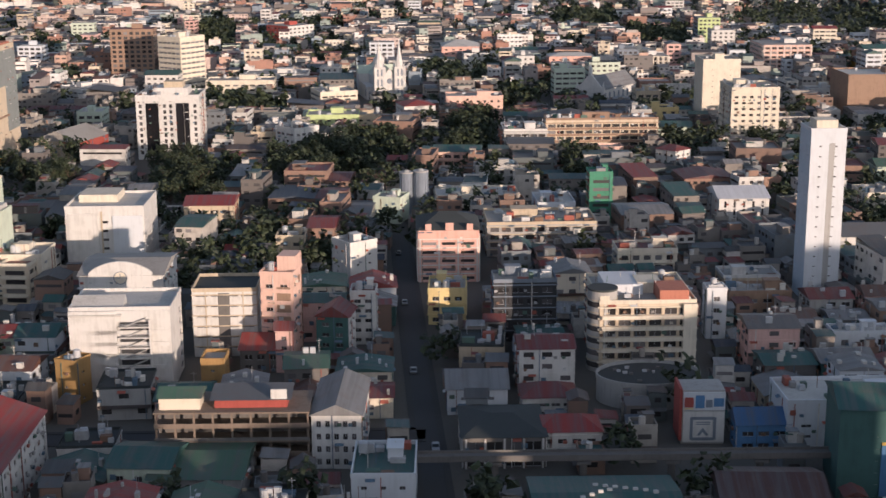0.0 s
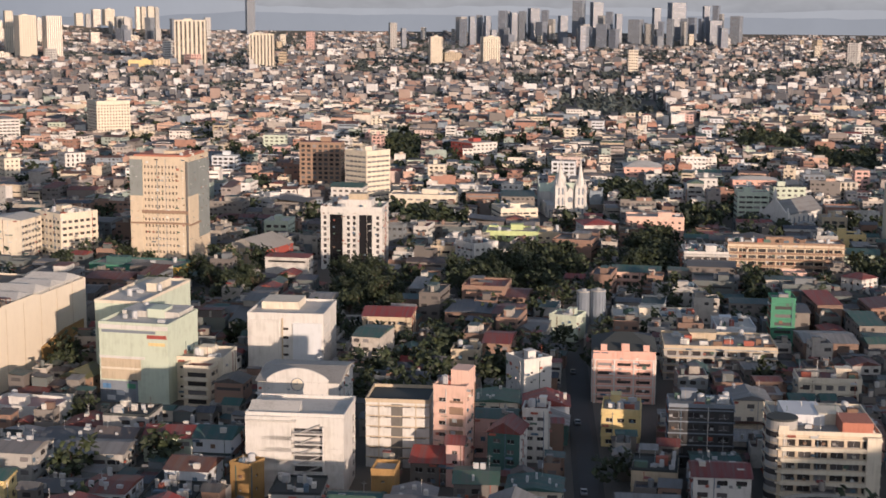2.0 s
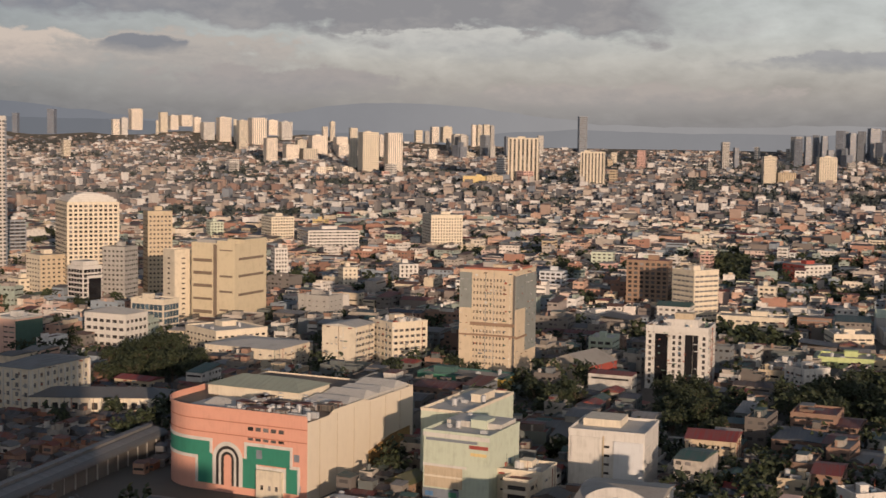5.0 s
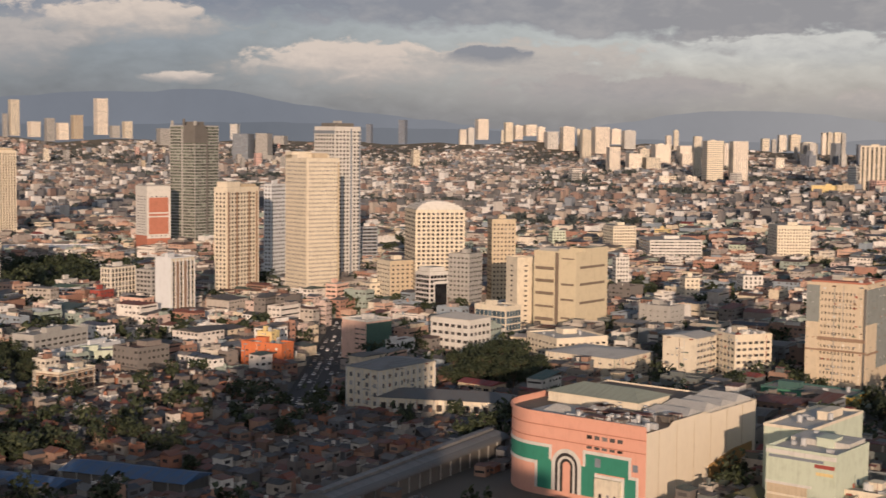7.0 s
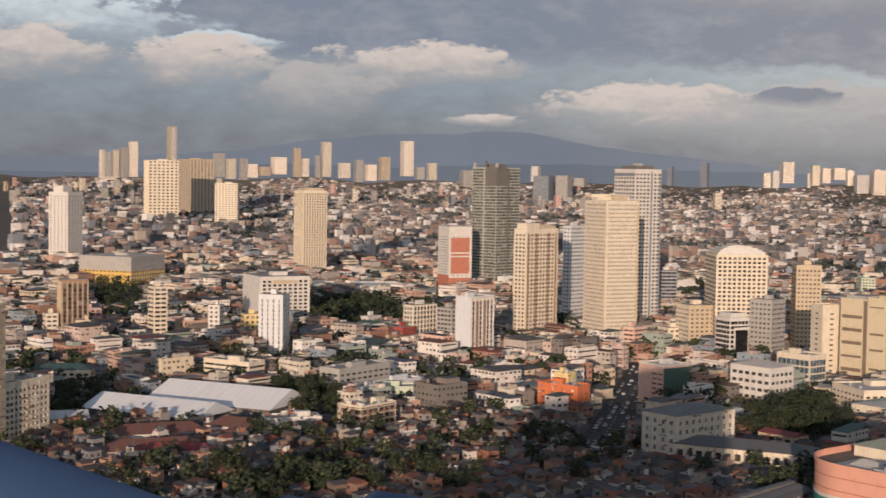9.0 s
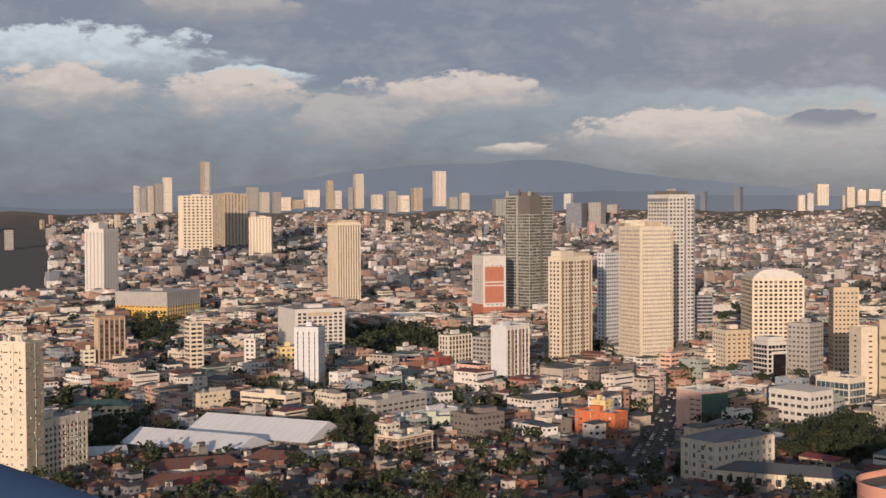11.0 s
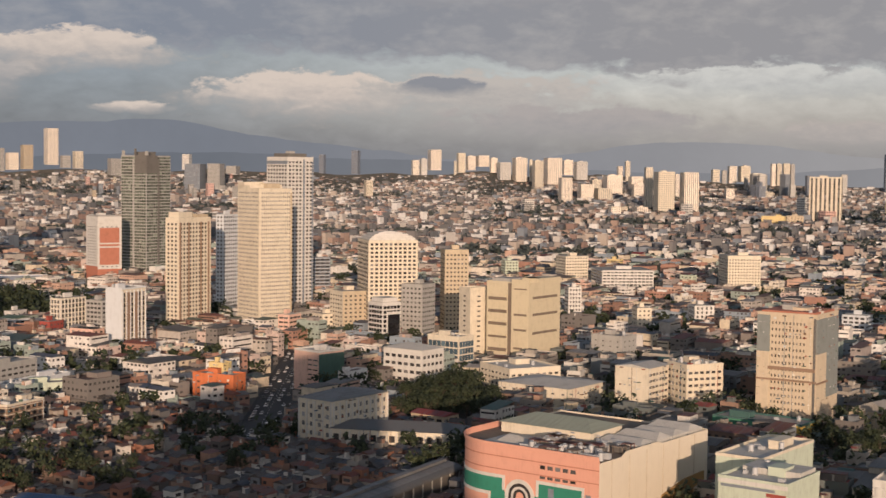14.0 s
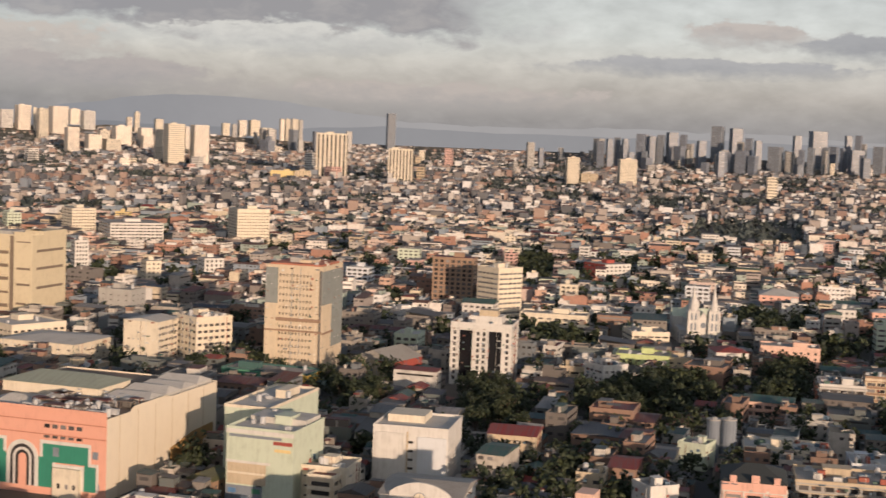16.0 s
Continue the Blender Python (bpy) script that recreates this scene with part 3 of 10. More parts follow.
def block(name, label, category, x, y, rot, w, d, h, floors, bays, deep_bays, wall=CREAM, wide=0.6, tall=0.5, low=0.28, edge=0.6, base=0.0, crown=0.8,
          pane=WINDOW, bar=None, roof=ROOFING, single=False, ledge=0.0, balcony=0.0, fins=0.0, pitched=None, rise=2.5, clutter=3, blank=(), skip=None, group="", seed=None, side_wall=None, deep=0.25, axis="x", lip=0.9, trim=None, panels=(), caps=()):
    """A building on a rectangular plan: walls with openings, windows, ledges, balconies or fins, and its roof."""
    z = ground_z(x, y)
    h += far_lift(math.hypot(x, y)) * (1 - slope_share(x, y))
    rng = random.Random(seed if seed is not None else int(abs(x) * 7 + abs(y) * 13))
    ob = thing(name, label, category, pose(x, y, z, 0, 0, rot), group)
    claim(x, y, rot, w, d)
    panes, trim = [], trim or wall
    s = Shape()
    for k, (m, width) in enumerate(sides(w, d)):
        n = bays if k % 2 == 0 else deep_bays
        mat = 1 if side_wall and k % 2 else 0
        if base > 0:
            s.add([(-width / 2, 0, -1.0), (width / 2, 0, -1.0), (width / 2, 0, base), (-width / 2, 0, base)], [(0, 1, 2, 3)], mat, m)
        else:
            s.add([(-width / 2, 0, -1.0), (width / 2, 0, -1.0), (width / 2, 0, 0), (-width / 2, 0, 0)], [(0, 1, 2, 3)], mat, m)
        facade(s, panes, m, width, base, h - crown, 0 if k in blank else floors, n, wide, tall, deep, low, edge, mat, skip, flat=math.hypot(x, y) > 800)
        if crown > 0:
            s.add([(-width / 2, 0, h - crown), (width / 2, 0, h - crown), (width / 2, 0, h), (-width / 2, 0, h)], [(0, 1, 2, 3)], mat, m)
    part("wall", s, [wall, side_wall or wall], ob)
    hang_panes(panes, ob, pane, bar or METAL, single)
    fh = (h - crown - base) / max(1, floors)
    if ledge > 0:
        for j in range(1, floors + 1):
            zz = base + j * fh
            part("ledge", Shape().box(-w / 2 - ledge, -d / 2 - ledge, zz - 0.18, w / 2 + ledge, d / 2 + ledge, zz + 0.12), trim, ob)
    if balcony > 0:
        for j in range(1, floors):
            zz = base + j * fh
            q = Shape().box(-w / 2 + 0.5, -d / 2 - balcony, zz - 0.15, w / 2 - 0.5, -d / 2, zz)
            q.box(-w / 2 + 0.5, -d / 2 - balcony, zz, w / 2 - 0.5, -d / 2 - balcony + 0.12, zz + 0.95)
            part("balcony", q, trim, ob)
    if fins > 0:
        for k, (m, width) in enumerate(sides(w, d)):
            n = bays if k % 2 == 0 else deep_bays
            if k == 2 or k in blank:
                continue
            bw = (width - 2 * edge) / n
            for i in range(n + 1):
                xx = -width / 2 + edge + i * bw
                part("fin", Shape().box(xx - 0.22, -fins, base, xx + 0.22, 0.02, h - crown * 0.5, m=m), trim, ob)
    for k, u0, u1, f0, f1, mat, proud in panels:        # sheets on a wall: side, from-to across, from-to up, paint, thickness
        m, width = sides(w, d)[k]
        part("panel", Shape().box((u0 - 0.5) * width, -proud, f0 * h, (u1 - 0.5) * width, 0.03, f1 * h, m=m), mat, ob)
    for u0, v0, u1, v1, top, mat in caps:               # boxes on the roof, as shares of the plan
        part("roof_house", Shape().box((u0 - 0.5) * w, (v0 - 0.5) * d, h - 0.1, (u1 - 0.5) * w, (v1 - 0.5) * d, h + top), mat, ob)
    if pitched:
        q = Shape()
        if axis == "x":
            q.gable(-w / 2, -d / 2, w / 2, d / 2, h, rise, eave=0.6, hip=0.0 if pitched == "gable" else min(w * 0.4, d / 2))
        else:
            q.gable(-d / 2, -w / 2, d / 2, w / 2, h, rise, eave=0.6, hip=0.0 if pitched == "gable" else min(d * 0.4, w / 2), m=pose(0, 0, 0, 0, 0, 90))
        part("roof", q, roof, ob)
    else:
        roof_top(ob, w, d, h, roof, trim, rng, clutter, lip, far=math.hypot(x, y) > 950)
    if math.hypot(x, y) < 760 and floors > 1 and clutter:
        fittings(ob, x, y, rot, w, d, h, floors, random.Random(int(x * 3 + y * 5)), not pitched)
    return ob

# blue grey of the distant air put into the cladding's colour
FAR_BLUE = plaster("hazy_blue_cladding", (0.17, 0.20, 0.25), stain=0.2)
NET = plaster("grey_green_netting", (0.24, 0.26, 0.25), stain=0.5)
RUST_ROOF = sheet("dark_red_brown_sheets", [(0.20, 0.065, 0.05), (0.15, 0.06, 0.045)], rust=0.4)
# near black for what lies in shade: the shade is in the colour
SHADE_BLACK = plaster("shade_black", (0.045, 0.045, 0.048), stain=0.4)
OLIVE_TAN = plaster("olive_tan_render", (0.60, 0.52, 0.37), stain=0.35)
GREEN_NET = plaster("dark_green_netting", (0.06, 0.12, 0.10), stain=0.5)
# bluish shade of a white tower's side, put into the paint
SHADED_SIDE = plaster("shaded_side_blue_grey", (0.50, 0.56, 0.62), stain=0.25)
FADED_PINK = plaster("faded_pink_roofing", (0.42, 0.27, 0.25), stain=0.5, scale=0.12)
OLIVE_SHEET = sheet("olive_roof_sheets", [(0.12, 0.12, 0.05), (0.10, 0.105, 0.05)])
BUFF = plaster("buff_concrete", (0.60, 0.50, 0.37), stain=0.4)


# ---- ground ----
def ground_sheet():
    """One sheet out to the horizon that climbs gently far away, in rings and spokes."""
    rings = [0.0, 150, 300, 600, 1000, 1500, 2000, 2200] + [2200 + 60 * k for k in range(1, 42)] + [4688]
    n = 480
    s = Shape()
    s.v.append((0, 0, 0))
    for r in rings[1:]:
        for i in range(n):
            a = 2 * math.pi * i / n
            s.v.append((-r * math.sin(a), r * math.cos(a), ground_z(-r * math.sin(a), r * math.cos(a))))
    for i in range(n):
        s.f.append((0, 1 + i, 1 + (i + 1) % n))
    for k in range(len(rings) - 2):
        for i in range(n):
            a, b = 1 + k * n, 1 + (k + 1) * n
            s.f.append((a + i, b + i, b + (i + 1) % n, a + (i + 1) % n))
    s.m = [0] * len(s.f)
    tagged(new("ground", s.mesh("ground", EARTH)), "dark city ground of earth and worn paving", "ground", kind="structure")


ground_sheet()


def polar(turn, dist, z=0.0):
    return Vector((-math.sin(radians(turn)) * dist, math.cos(radians(turn)) * dist, z))


def hills():
    """Two hazy ranges behind the far city: a tall one with two humps, and low foothills."""
    # tones are haze colours that glow, no light falls on the hills
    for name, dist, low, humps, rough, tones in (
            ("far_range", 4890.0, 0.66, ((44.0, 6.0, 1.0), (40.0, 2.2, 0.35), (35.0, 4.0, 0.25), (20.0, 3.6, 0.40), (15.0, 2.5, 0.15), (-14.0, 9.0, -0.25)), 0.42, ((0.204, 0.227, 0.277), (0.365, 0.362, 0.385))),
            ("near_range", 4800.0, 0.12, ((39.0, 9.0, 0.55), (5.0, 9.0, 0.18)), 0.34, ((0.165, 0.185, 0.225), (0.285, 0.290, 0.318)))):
        s, n = Shape(), 300
        for i in range(n + 1):
            turn = -50 + 150 * i / n
            rise = low + sum(up * math.exp(-((turn - at) / wide) ** 2) for at, wide, up in humps)
            for oct_, amp in ((11.0, 1.0), (4.7, 0.5), (1.9, 0.25), (0.8, 0.12), (0.33, 0.06)):
                rise += rough * amp * noise.noise((turn / oct_, dist * 0.01, oct_))
            z = EYE + dist * math.tan(radians(max(0.03, rise)))
            p, q = polar(turn, dist), polar(turn, dist + 40)
            s.v += [(p.x, p.y, -20.0), (p.x, p.y, z), (q.x, q.y, z * 0.9)]
        for i in range(n):
            a = 3 * i
            s.f += [(a, a + 3, a + 4, a + 1), (a + 1, a + 4, a + 5, a + 2)]
        s.m = [0] * len(s.f)
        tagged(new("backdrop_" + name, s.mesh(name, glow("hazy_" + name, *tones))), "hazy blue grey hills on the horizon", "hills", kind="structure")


hills()

# ---- buildings ----
block("white_residential_tower", "tall white apartment tower with a dark glass crown", "tower", -700.2, 1005.8, -16.5, 28.1, 28.0, 132.4, 40, 7, 7, wall=WHITE, wide=0.56, tall=0.5, ledge=0.5, crown=3.0, pane=WINDOW, panels=((1, 0.60, 0.66, 0.03, 0.985, SLATE, 0.5), (1, 0.94, 1.0, 0.03, 0.97, SLATE, 0.4), (0, 0.0, 1.0, 0.955, 0.975, SLATE, 0.3)), caps=((0.15, 0.15, 0.85, 0.85, 3.0, DARK), (0.4, 0.4, 0.6, 0.6, 5.0, GREY)))
block("cream_hotel_tower", "tall cream hotel tower with a close grid of small windows", "tower", -631.8, 874.7, -20.3, 29.4, 29.2, 107.5, 33, 14, 14, wall=CREAM, wide=0.46, tall=0.46, pane=HAZE_GLASS, edge=1.5, base=6.0, crown=2.0, caps=((0.0, 0.0, 0.55, 1.0, 2.4, CREAM), (0.0, 0.0, 0.30, 0.6, 4.6, CREAM), (0.4, 0.4, 0.75, 0.8, 3.6, TAN)), panels=((0, 0.97, 1.0, 0.0, 1.0, CREAM, 0.3), (1, 0.0, 0.03, 0.0, 1.0, CREAM, 0.3), (1, 0.94, 1.0, 0.0, 0.97, TAN, 0.3)))
block("unfinished_glass_tower", "tall unfinished tower of olive glass with bare concrete top", "tower", -1007.9, 1179.4, -3.3, 36.5, 36.5, 134.7, 41, 11, 11, wall=GREY, wide=0.86, tall=0.72, low=0.15, pane=OLIVE_GLASS, crown=1.0, panels=((1, 0.46, 0.54, 0.0, 0.97, DARK, 0.4), (0, 0.46, 0.52, 0.0, 0.97, GREY, 0.3), (0, 0.55, 1.0, 0.86, 1.0, DARK, 0.2), (1, 0.0, 0.46, 0.86, 1.0, DARK, 0.2)), caps=((0.3, 0.3, 0.7, 0.7, 4.0, DARK), (0.02, 0.02, 0.08, 0.08, 5.0, GREY), (0.9, 0.05, 0.97, 0.12, 4.5, GREY), (0.5, 0.02, 0.55, 0.07, 7.0, DARK)))
block("cream_apartment_tower", "tall cream apartment tower with brown window columns", "tower", -665.6, 826.2, 0.0, 12.2, 37.2, 85.9, 26, 3, 10, wall=CREAM, wide=0.5, tall=0.55, edge=1.0, crown=3.5, base=4.0, balcony=0.8, panels=((1, 0.02, 0.07, 0.05, 0.96, BROWN, 0.25), (1, 0.28, 0.33, 0.05, 0.96, BROWN, 0.25), (1, 0.66, 0.71, 0.05, 0.96, BROWN, 0.25), (1, 0.90, 0.95, 0.05, 0.96, BROWN, 0.25)), caps=((0.1, 0.05, 0.9, 0.45, 4.0, CREAM), (0.1, 0.6, 0.9, 0.95, 2.0, TAN)))
block("red_white_tower", "tower with brick red panels framed in white", "tower", -998.6, 1103.9, -22.3, 26.7, 26.4, 71.9, 22, 4, 4, wall=WHITE, wide=0.4, tall=0.3, edge=3.0, crown=9.0, trim=WHITE, panels=((0, 0.0, 1.0, 0.0, 0.30, BRICK, 0.15), (1, 0.08, 0.9, 0.30, 0.84, BRICK, 0.15), (1, 0.0, 1.0, 0.0, 0.26, BRICK, 0.15), (1, 0.0, 1.0, 0.56, 0.58, WHITE, 0.4), (1, 0.0, 1.0, 0.61, 0.63, WHITE, 0.4), (1, 0.0, 1.0, 0.30, 0.32, WHITE, 0.4)), caps=((0.05, 0.05, 0.95, 0.95, 1.2, GREY),))
block("white_slab_tower", "slim white tower partly behind a hotel", "tower", -737.6, 967.9, 0.0, 7.8, 22.2, 83.3, 25, 2, 7, wall=COLD, wide=0.5, tall=0.5)
block("brown_office_tower", "brown and white office tower with vertical window stripes", "tower", -616.2, 701.8, 0.0, 13.4, 23.1, 44.4, 13, 3, 6, wall=COLD, side_wall=CREAM, wide=0.45, tall=0.85, low=0.05, deep=0.4, crown=2.0, blank=(0, 2), fins=0.5, panels=((1, 0.17, 0.33, 0.03, 0.95, BROWN, 0.2), (1, 0.50, 0.66, 0.03, 0.95, BROWN, 0.2)))
block("cream_corner_block", "cream mid-rise block with brown window piers", "office block", -708.6, 746.7, 0.0, 9.7, 25.1, 30.3, 9, 3, 7, wall=CREAM, wide=0.55, tall=0.7, low=0.15, trim=WHITE, fins=0.4)
block("grey_corner_block", "grey mid-rise block in shade", "office block", -688.2, 757.4, 0.0, 14.8, 14.0, 28.8, 9, 4, 4, wall=GREY, wide=0.7, tall=0.5)
block("round_top_tower", "cream tower with rounded top and projecting window bays", "tower", -532.8, 889.9, -46.0, 37.4, 36.4, 71.7, 22, 10, 10, wall=CREAM, wide=0.6, tall=0.55, edge=0.8, crown=1.5, ledge=0.4, base=5.0, caps=((0.04, 0.04, 0.96, 0.96, 1.8, WHITE), (0.09, 0.09, 0.91, 0.91, 3.2, WHITE), (0.16, 0.16, 0.84, 0.84, 4.5, WHITE), (0.26, 0.26, 0.74, 0.74, 5.5, WHITE), (0.38, 0.38, 0.62, 0.62, 6.1, WHITE)))
block("grey_tower", "grey brown apartment tower with small windows", "tower", -491.8, 917.5, -50.6, 17.9, 17.6, 64.9, 20, 6, 6, wall=TAN, wide=0.5, tall=0.4, crown=2.5)
block("grey_slab", "grey apartment slab in half shade", "apartment block", -503.1, 884.1, 0.0, 17.2, 19.0, 41.2, 12, 5, 6, wall=GREY, wide=0.5, tall=0.4, crown=1.5)
block("dark_glass_office", "office block with a black glass front in a pale frame", "office block", -508.7, 846.5, -20.9, 16.1, 16.0, 30.7, 9, 5, 5, wall=WHITE, wide=0.84, tall=0.66, low=0.18, pane=BLACK_GLASS, crown=2.0, panels=((1, 0.30, 0.95, 0.0, 0.72, BLACK_GLASS, 0.15), (1, 0.22, 1.0, 0.72, 0.78, WHITE, 0.35), (1, 0.22, 0.28, 0.0, 0.72, WHITE, 0.35)), caps=((0.1, 0.1, 0.9, 0.9, 3.0, WHITE),))
block("tan_corner_block", "tan block with a curved pale front", "apartment block", -551.5, 867.5, -30.3, 20.9, 20.7, 35.1, 11, 5, 5, wall=CREAM, side_wall=TAN, wide=0.45, tall=0.4, crown=2.0)
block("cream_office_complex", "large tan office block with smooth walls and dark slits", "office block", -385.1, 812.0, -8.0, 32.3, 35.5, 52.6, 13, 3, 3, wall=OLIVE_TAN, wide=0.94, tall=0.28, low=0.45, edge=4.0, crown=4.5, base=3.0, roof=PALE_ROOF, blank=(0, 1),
      panels=((0, 0.04, 0.47, 0.79, 0.83, DARK_BROWN, 0.15), (0, 0.04, 0.47, 0.64, 0.68, DARK_BROWN, 0.15), (0, 0.04, 0.47, 0.49, 0.53, DARK_BROWN, 0.15), (0, 0.04, 0.47, 0.34, 0.37, DARK_BROWN, 0.15), (0, 0.04, 0.47, 0.18, 0.22, DARK_BROWN, 0.15), (0, 0.02, 0.47, 0.83, 0.86, OLIVE_TAN, 1.2), (0, 0.02, 0.47, 0.68, 0.70, OLIVE_TAN, 1.2), (0, 0.02, 0.47, 0.53, 0.55, OLIVE_TAN, 1.2), (0, 0.02, 0.47, 0.37, 0.39, OLIVE_TAN, 1.2),
              # the tall dark sheet paints the shade of an upright recess
              (0, 0.50, 0.58, 0.04, 1.0, DARK_BROWN, 0.12), (0, 0.60, 1.0, 0.06, 1.05, OLIVE_TAN, 0.9), (0, 0.66, 0.95, 0.62, 0.645, DARK_BROWN, 1.0), (0, 0.66, 0.95, 0.44, 0.465, DARK_BROWN, 1.0), (0, 0.66, 0.86, 0.22, 0.245, DARK_BROWN, 1.0), (0, 0.66, 0.95, 0.93, 0.945, DARK_BROWN, 1.0), (1, 0.10, 0.9, 0.62, 0.65, DARK_BROWN, 0.15), (1, 0.10, 0.9, 0.40, 0.43, DARK_BROWN, 0.15), (1, 0.10, 0.9, 0.82, 0.85, DARK_BROWN, 0.15)),
      caps=((0.6, 0.3, 1.0, 1.0, 3.0, OLIVE_TAN), (0.05, 0.1, 0.5, 0.5, 2.5, GREY)))
block("round_stair_tower", "smooth cream stair tower beside an office block", "tower", -416.4, 802.8, -28.8, 13.0, 13.0, 47.5, 14, 1, 1, wall=CREAM, wide=0.2, tall=0.3, crown=3.0, clutter=0)
block("glass_front_hall", "hall with a dark glazed front in a cream frame", "office block", -404.3, 751.0, -8.0, 23.2, 15.7, 22.7, 5, 7, 5, wall=CREAM, wide=0.9, tall=0.8, low=0.1, pane=BLUE_GLASS, crown=2.0)
block("school_pavilion", "pale grey school block with a curved roof", "school", -394.2, 688.2, -8.0, 27.3, 19.9, 23.0, 5, 6, 5, wall=WHITE, wide=0.7, tall=0.42, ledge=0.4, roof=PALE_ROOF, crown=2.0, pitched="hip", rise=2.5)
block("arcade_school", "long cream school with a two storey row of white piers", "school", -310.2, 531.8, 17.7, 59.4, 20.0, 9.8, 2, 14, 5, wall=CREAM, wide=0.6, tall=0.72, low=0.12, trim=WHITE, fins=0.7, roof=GREY_ROOF, pitched="hip", rise=3.0, crown=1.5)
block("arcade_school_wing", "cream corner block of a school with white piers and grey roof", "school", -343.2, 536.3, -8.0, 20.1, 38.7, 21.0, 5, 4, 9, wall=CREAM, wide=0.4, tall=0.5, pane=HAZE_GLASS, trim=WHITE, fins=0.5, roof=GREY_ROOF, pitched="hip", rise=3.0, crown=1.5)
block("peach_office", "peach office block with a white roof edge on the avenue", "office block", -436.4, 656.1, -12.1, 19.4, 19.4, 21.9, 7, 4, 4, wall=PEACH, wide=0.8, tall=0.3, crown=3.0, roof=PALE_ROOF, trim=WHITE, panels=((1, 0.0, 1.0, 0.0, 0.95, GREEN_NET, 0.3), (0, 0.0, 0.55, 0.02, 0.9, PEACH, 0.3)))
block("orange_house", "bright orange house with a yellow top storey", "house", -455.1, 590.3, 5.0, 24.8, 12.0, 14.8, 4, 4, 2, wall=ORANGE, wide=0.3, tall=0.3, crown=2.0, clutter=1)
block("yellow_top_house", "yellow house over an orange neighbour", "house", -459.0, 596.2, 5.0, 8.8, 8.0, 19.5, 6, 2, 2, wall=YELLOW, wide=0.3, tall=0.3, crown=1.0, clutter=1)
block("long_cream_hall", "long cream low hall with a row of windows", "hall", -342.2, 717.9, -33.5, 33.3, 32.9, 13.4, 4, 8, 8, wall=CREAM, wide=0.6, tall=0.4, roof=PALE_ROOF, crown=1.5)
block("long_grey_hall", "long low hall with a pale flat roof", "hall", -309.1, 688.8, -8.0, 43.8, 37.3, 10.5, 3, 7, 6, wall=CREAM, wide=0.3, tall=0.3, roof=PALE_ROOF, pitched="hip", rise=2.0, crown=1.5)
block("cream_school", "cream school block with blank end wall and rows of windows", "school", -256.3, 683.0, -8.0, 19.3, 21.2, 24.0, 7, 6, 6, wall=CREAM, wide=0.9, tall=0.42, low=0.3, crown=2.0, blank=(0, 2), roof=PALE_ROOF, pitched="gable", rise=1.5, axis="y")
block("cream_school_wing", "cream school wing with rows of windows and stair towers", "school", -235.1, 700.7, -38.1, 22.1, 21.9, 24.7, 7, 6, 6, wall=CREAM, wide=0.7, tall=0.42, low=0.3, crown=2.0, roof=PALE_ROOF)
block("brown_cube_block", "plain brown grey block in shade", "office block", -331.1, 831.3, -8.0, 22.1, 18.0, 20.0, 6, 4, 3, wall=GREY, wide=0.2, tall=0.2, clutter=2)
block("cream_slim_block", "slim cream apartment block", "apartment block", -373.7, 993.2, -50.1, 11.4, 11.3, 22.6, 7, 3, 3, wall=CREAM, wide=0.4, tall=0.4)
block("white_slim_block", "slim white apartment block", "apartment block", -350.7, 1061.4, -52.5, 15.9, 15.7, 20.5, 6, 5, 4, wall=WHITE, wide=0.4, tall=0.6)
block("white_slim_tower", "slim white tower with a window grid", "tower", -456.6, 1056.0, -49.5, 10.9, 10.9, 29.6, 9, 4, 4, wall=WHITE, wide=0.5, tall=0.5)
block("cream_square_tower", "cream mid-rise with window columns", "apartment block", -593.3, 1367.5, -42.0, 25.8, 25.6, 35.1, 11, 8, 8, wall=CREAM, wide=0.5, tall=0.5)
block("wide_white_block", "wide white mid-rise with dark window rows", "office block", -529.1, 1346.9, -55.4, 53.8, 52.3, 25.3, 8, 13, 13, wall=WHITE, wide=0.8, tall=0.45)
block("pale_blank_tower", "pale tower with a blank side and a fine window grid", "tower", -417.3, 1380.1, -56.6, 33.6, 33.1, 42.1, 13, 11, 11, wall=CREAM, wide=0.4, tall=0.5, crown=3.0)
block("pale_green_tower", "slim pale green mid-rise", "apartment block", -675.2, 1387.1, -44.7, 15.0, 14.9, 25.7, 8, 4, 4, wall=PALE_GREEN, wide=0.5, tall=0.5)
block("dark_band_office", "dark office with white floor bands", "office block", -763.9, 1148.9, -40.2, 16.1, 15.9, 37.3, 11, 3, 3, wall=SLATE, wide=0.9, tall=0.5, trim=WHITE, ledge=0.3)
block("pale_podium_block", "pale block with a red sign panel beside the hotel", "office block", -568.6, 863.1, -23.3, 14.4, 14.3, 17.7, 5, 3, 3, wall=CREAM, wide=0.5, tall=0.4)
block("yellow_striped_tower", "slim cream tower with golden window columns", "tower", -1297.5, 1169.2, -20.9, 31.2, 30.9, 104.9, 32, 9, 9, wall=CREAM, wide=0.45, tall=0.75, low=0.1, pane=WINDOW, crown=3.0, base=3.0, fins=0.5, caps=((0.1, 0.1, 0.9, 0.9, 2.5, TAN),))
block("broad_cream_tower", "broad cream apartment tower, the first of a pair", "tower", -2666.7, 1946.1, -28.3, 69.5, 68.3, 141.1, 20, 7, 7, wall=CREAM, wide=0.5, tall=0.5, fins=1.0)
block("broad_grey_tower", "broad grey cream apartment tower, the second of a pair", "tower", -2911.9, 2232.7, -11.3, 66.8, 66.3, 140.4, 20, 7, 7, wall=TAN, wide=0.35, tall=0.9, low=0.05, pane=HAZE_GLASS, crown=1.0)
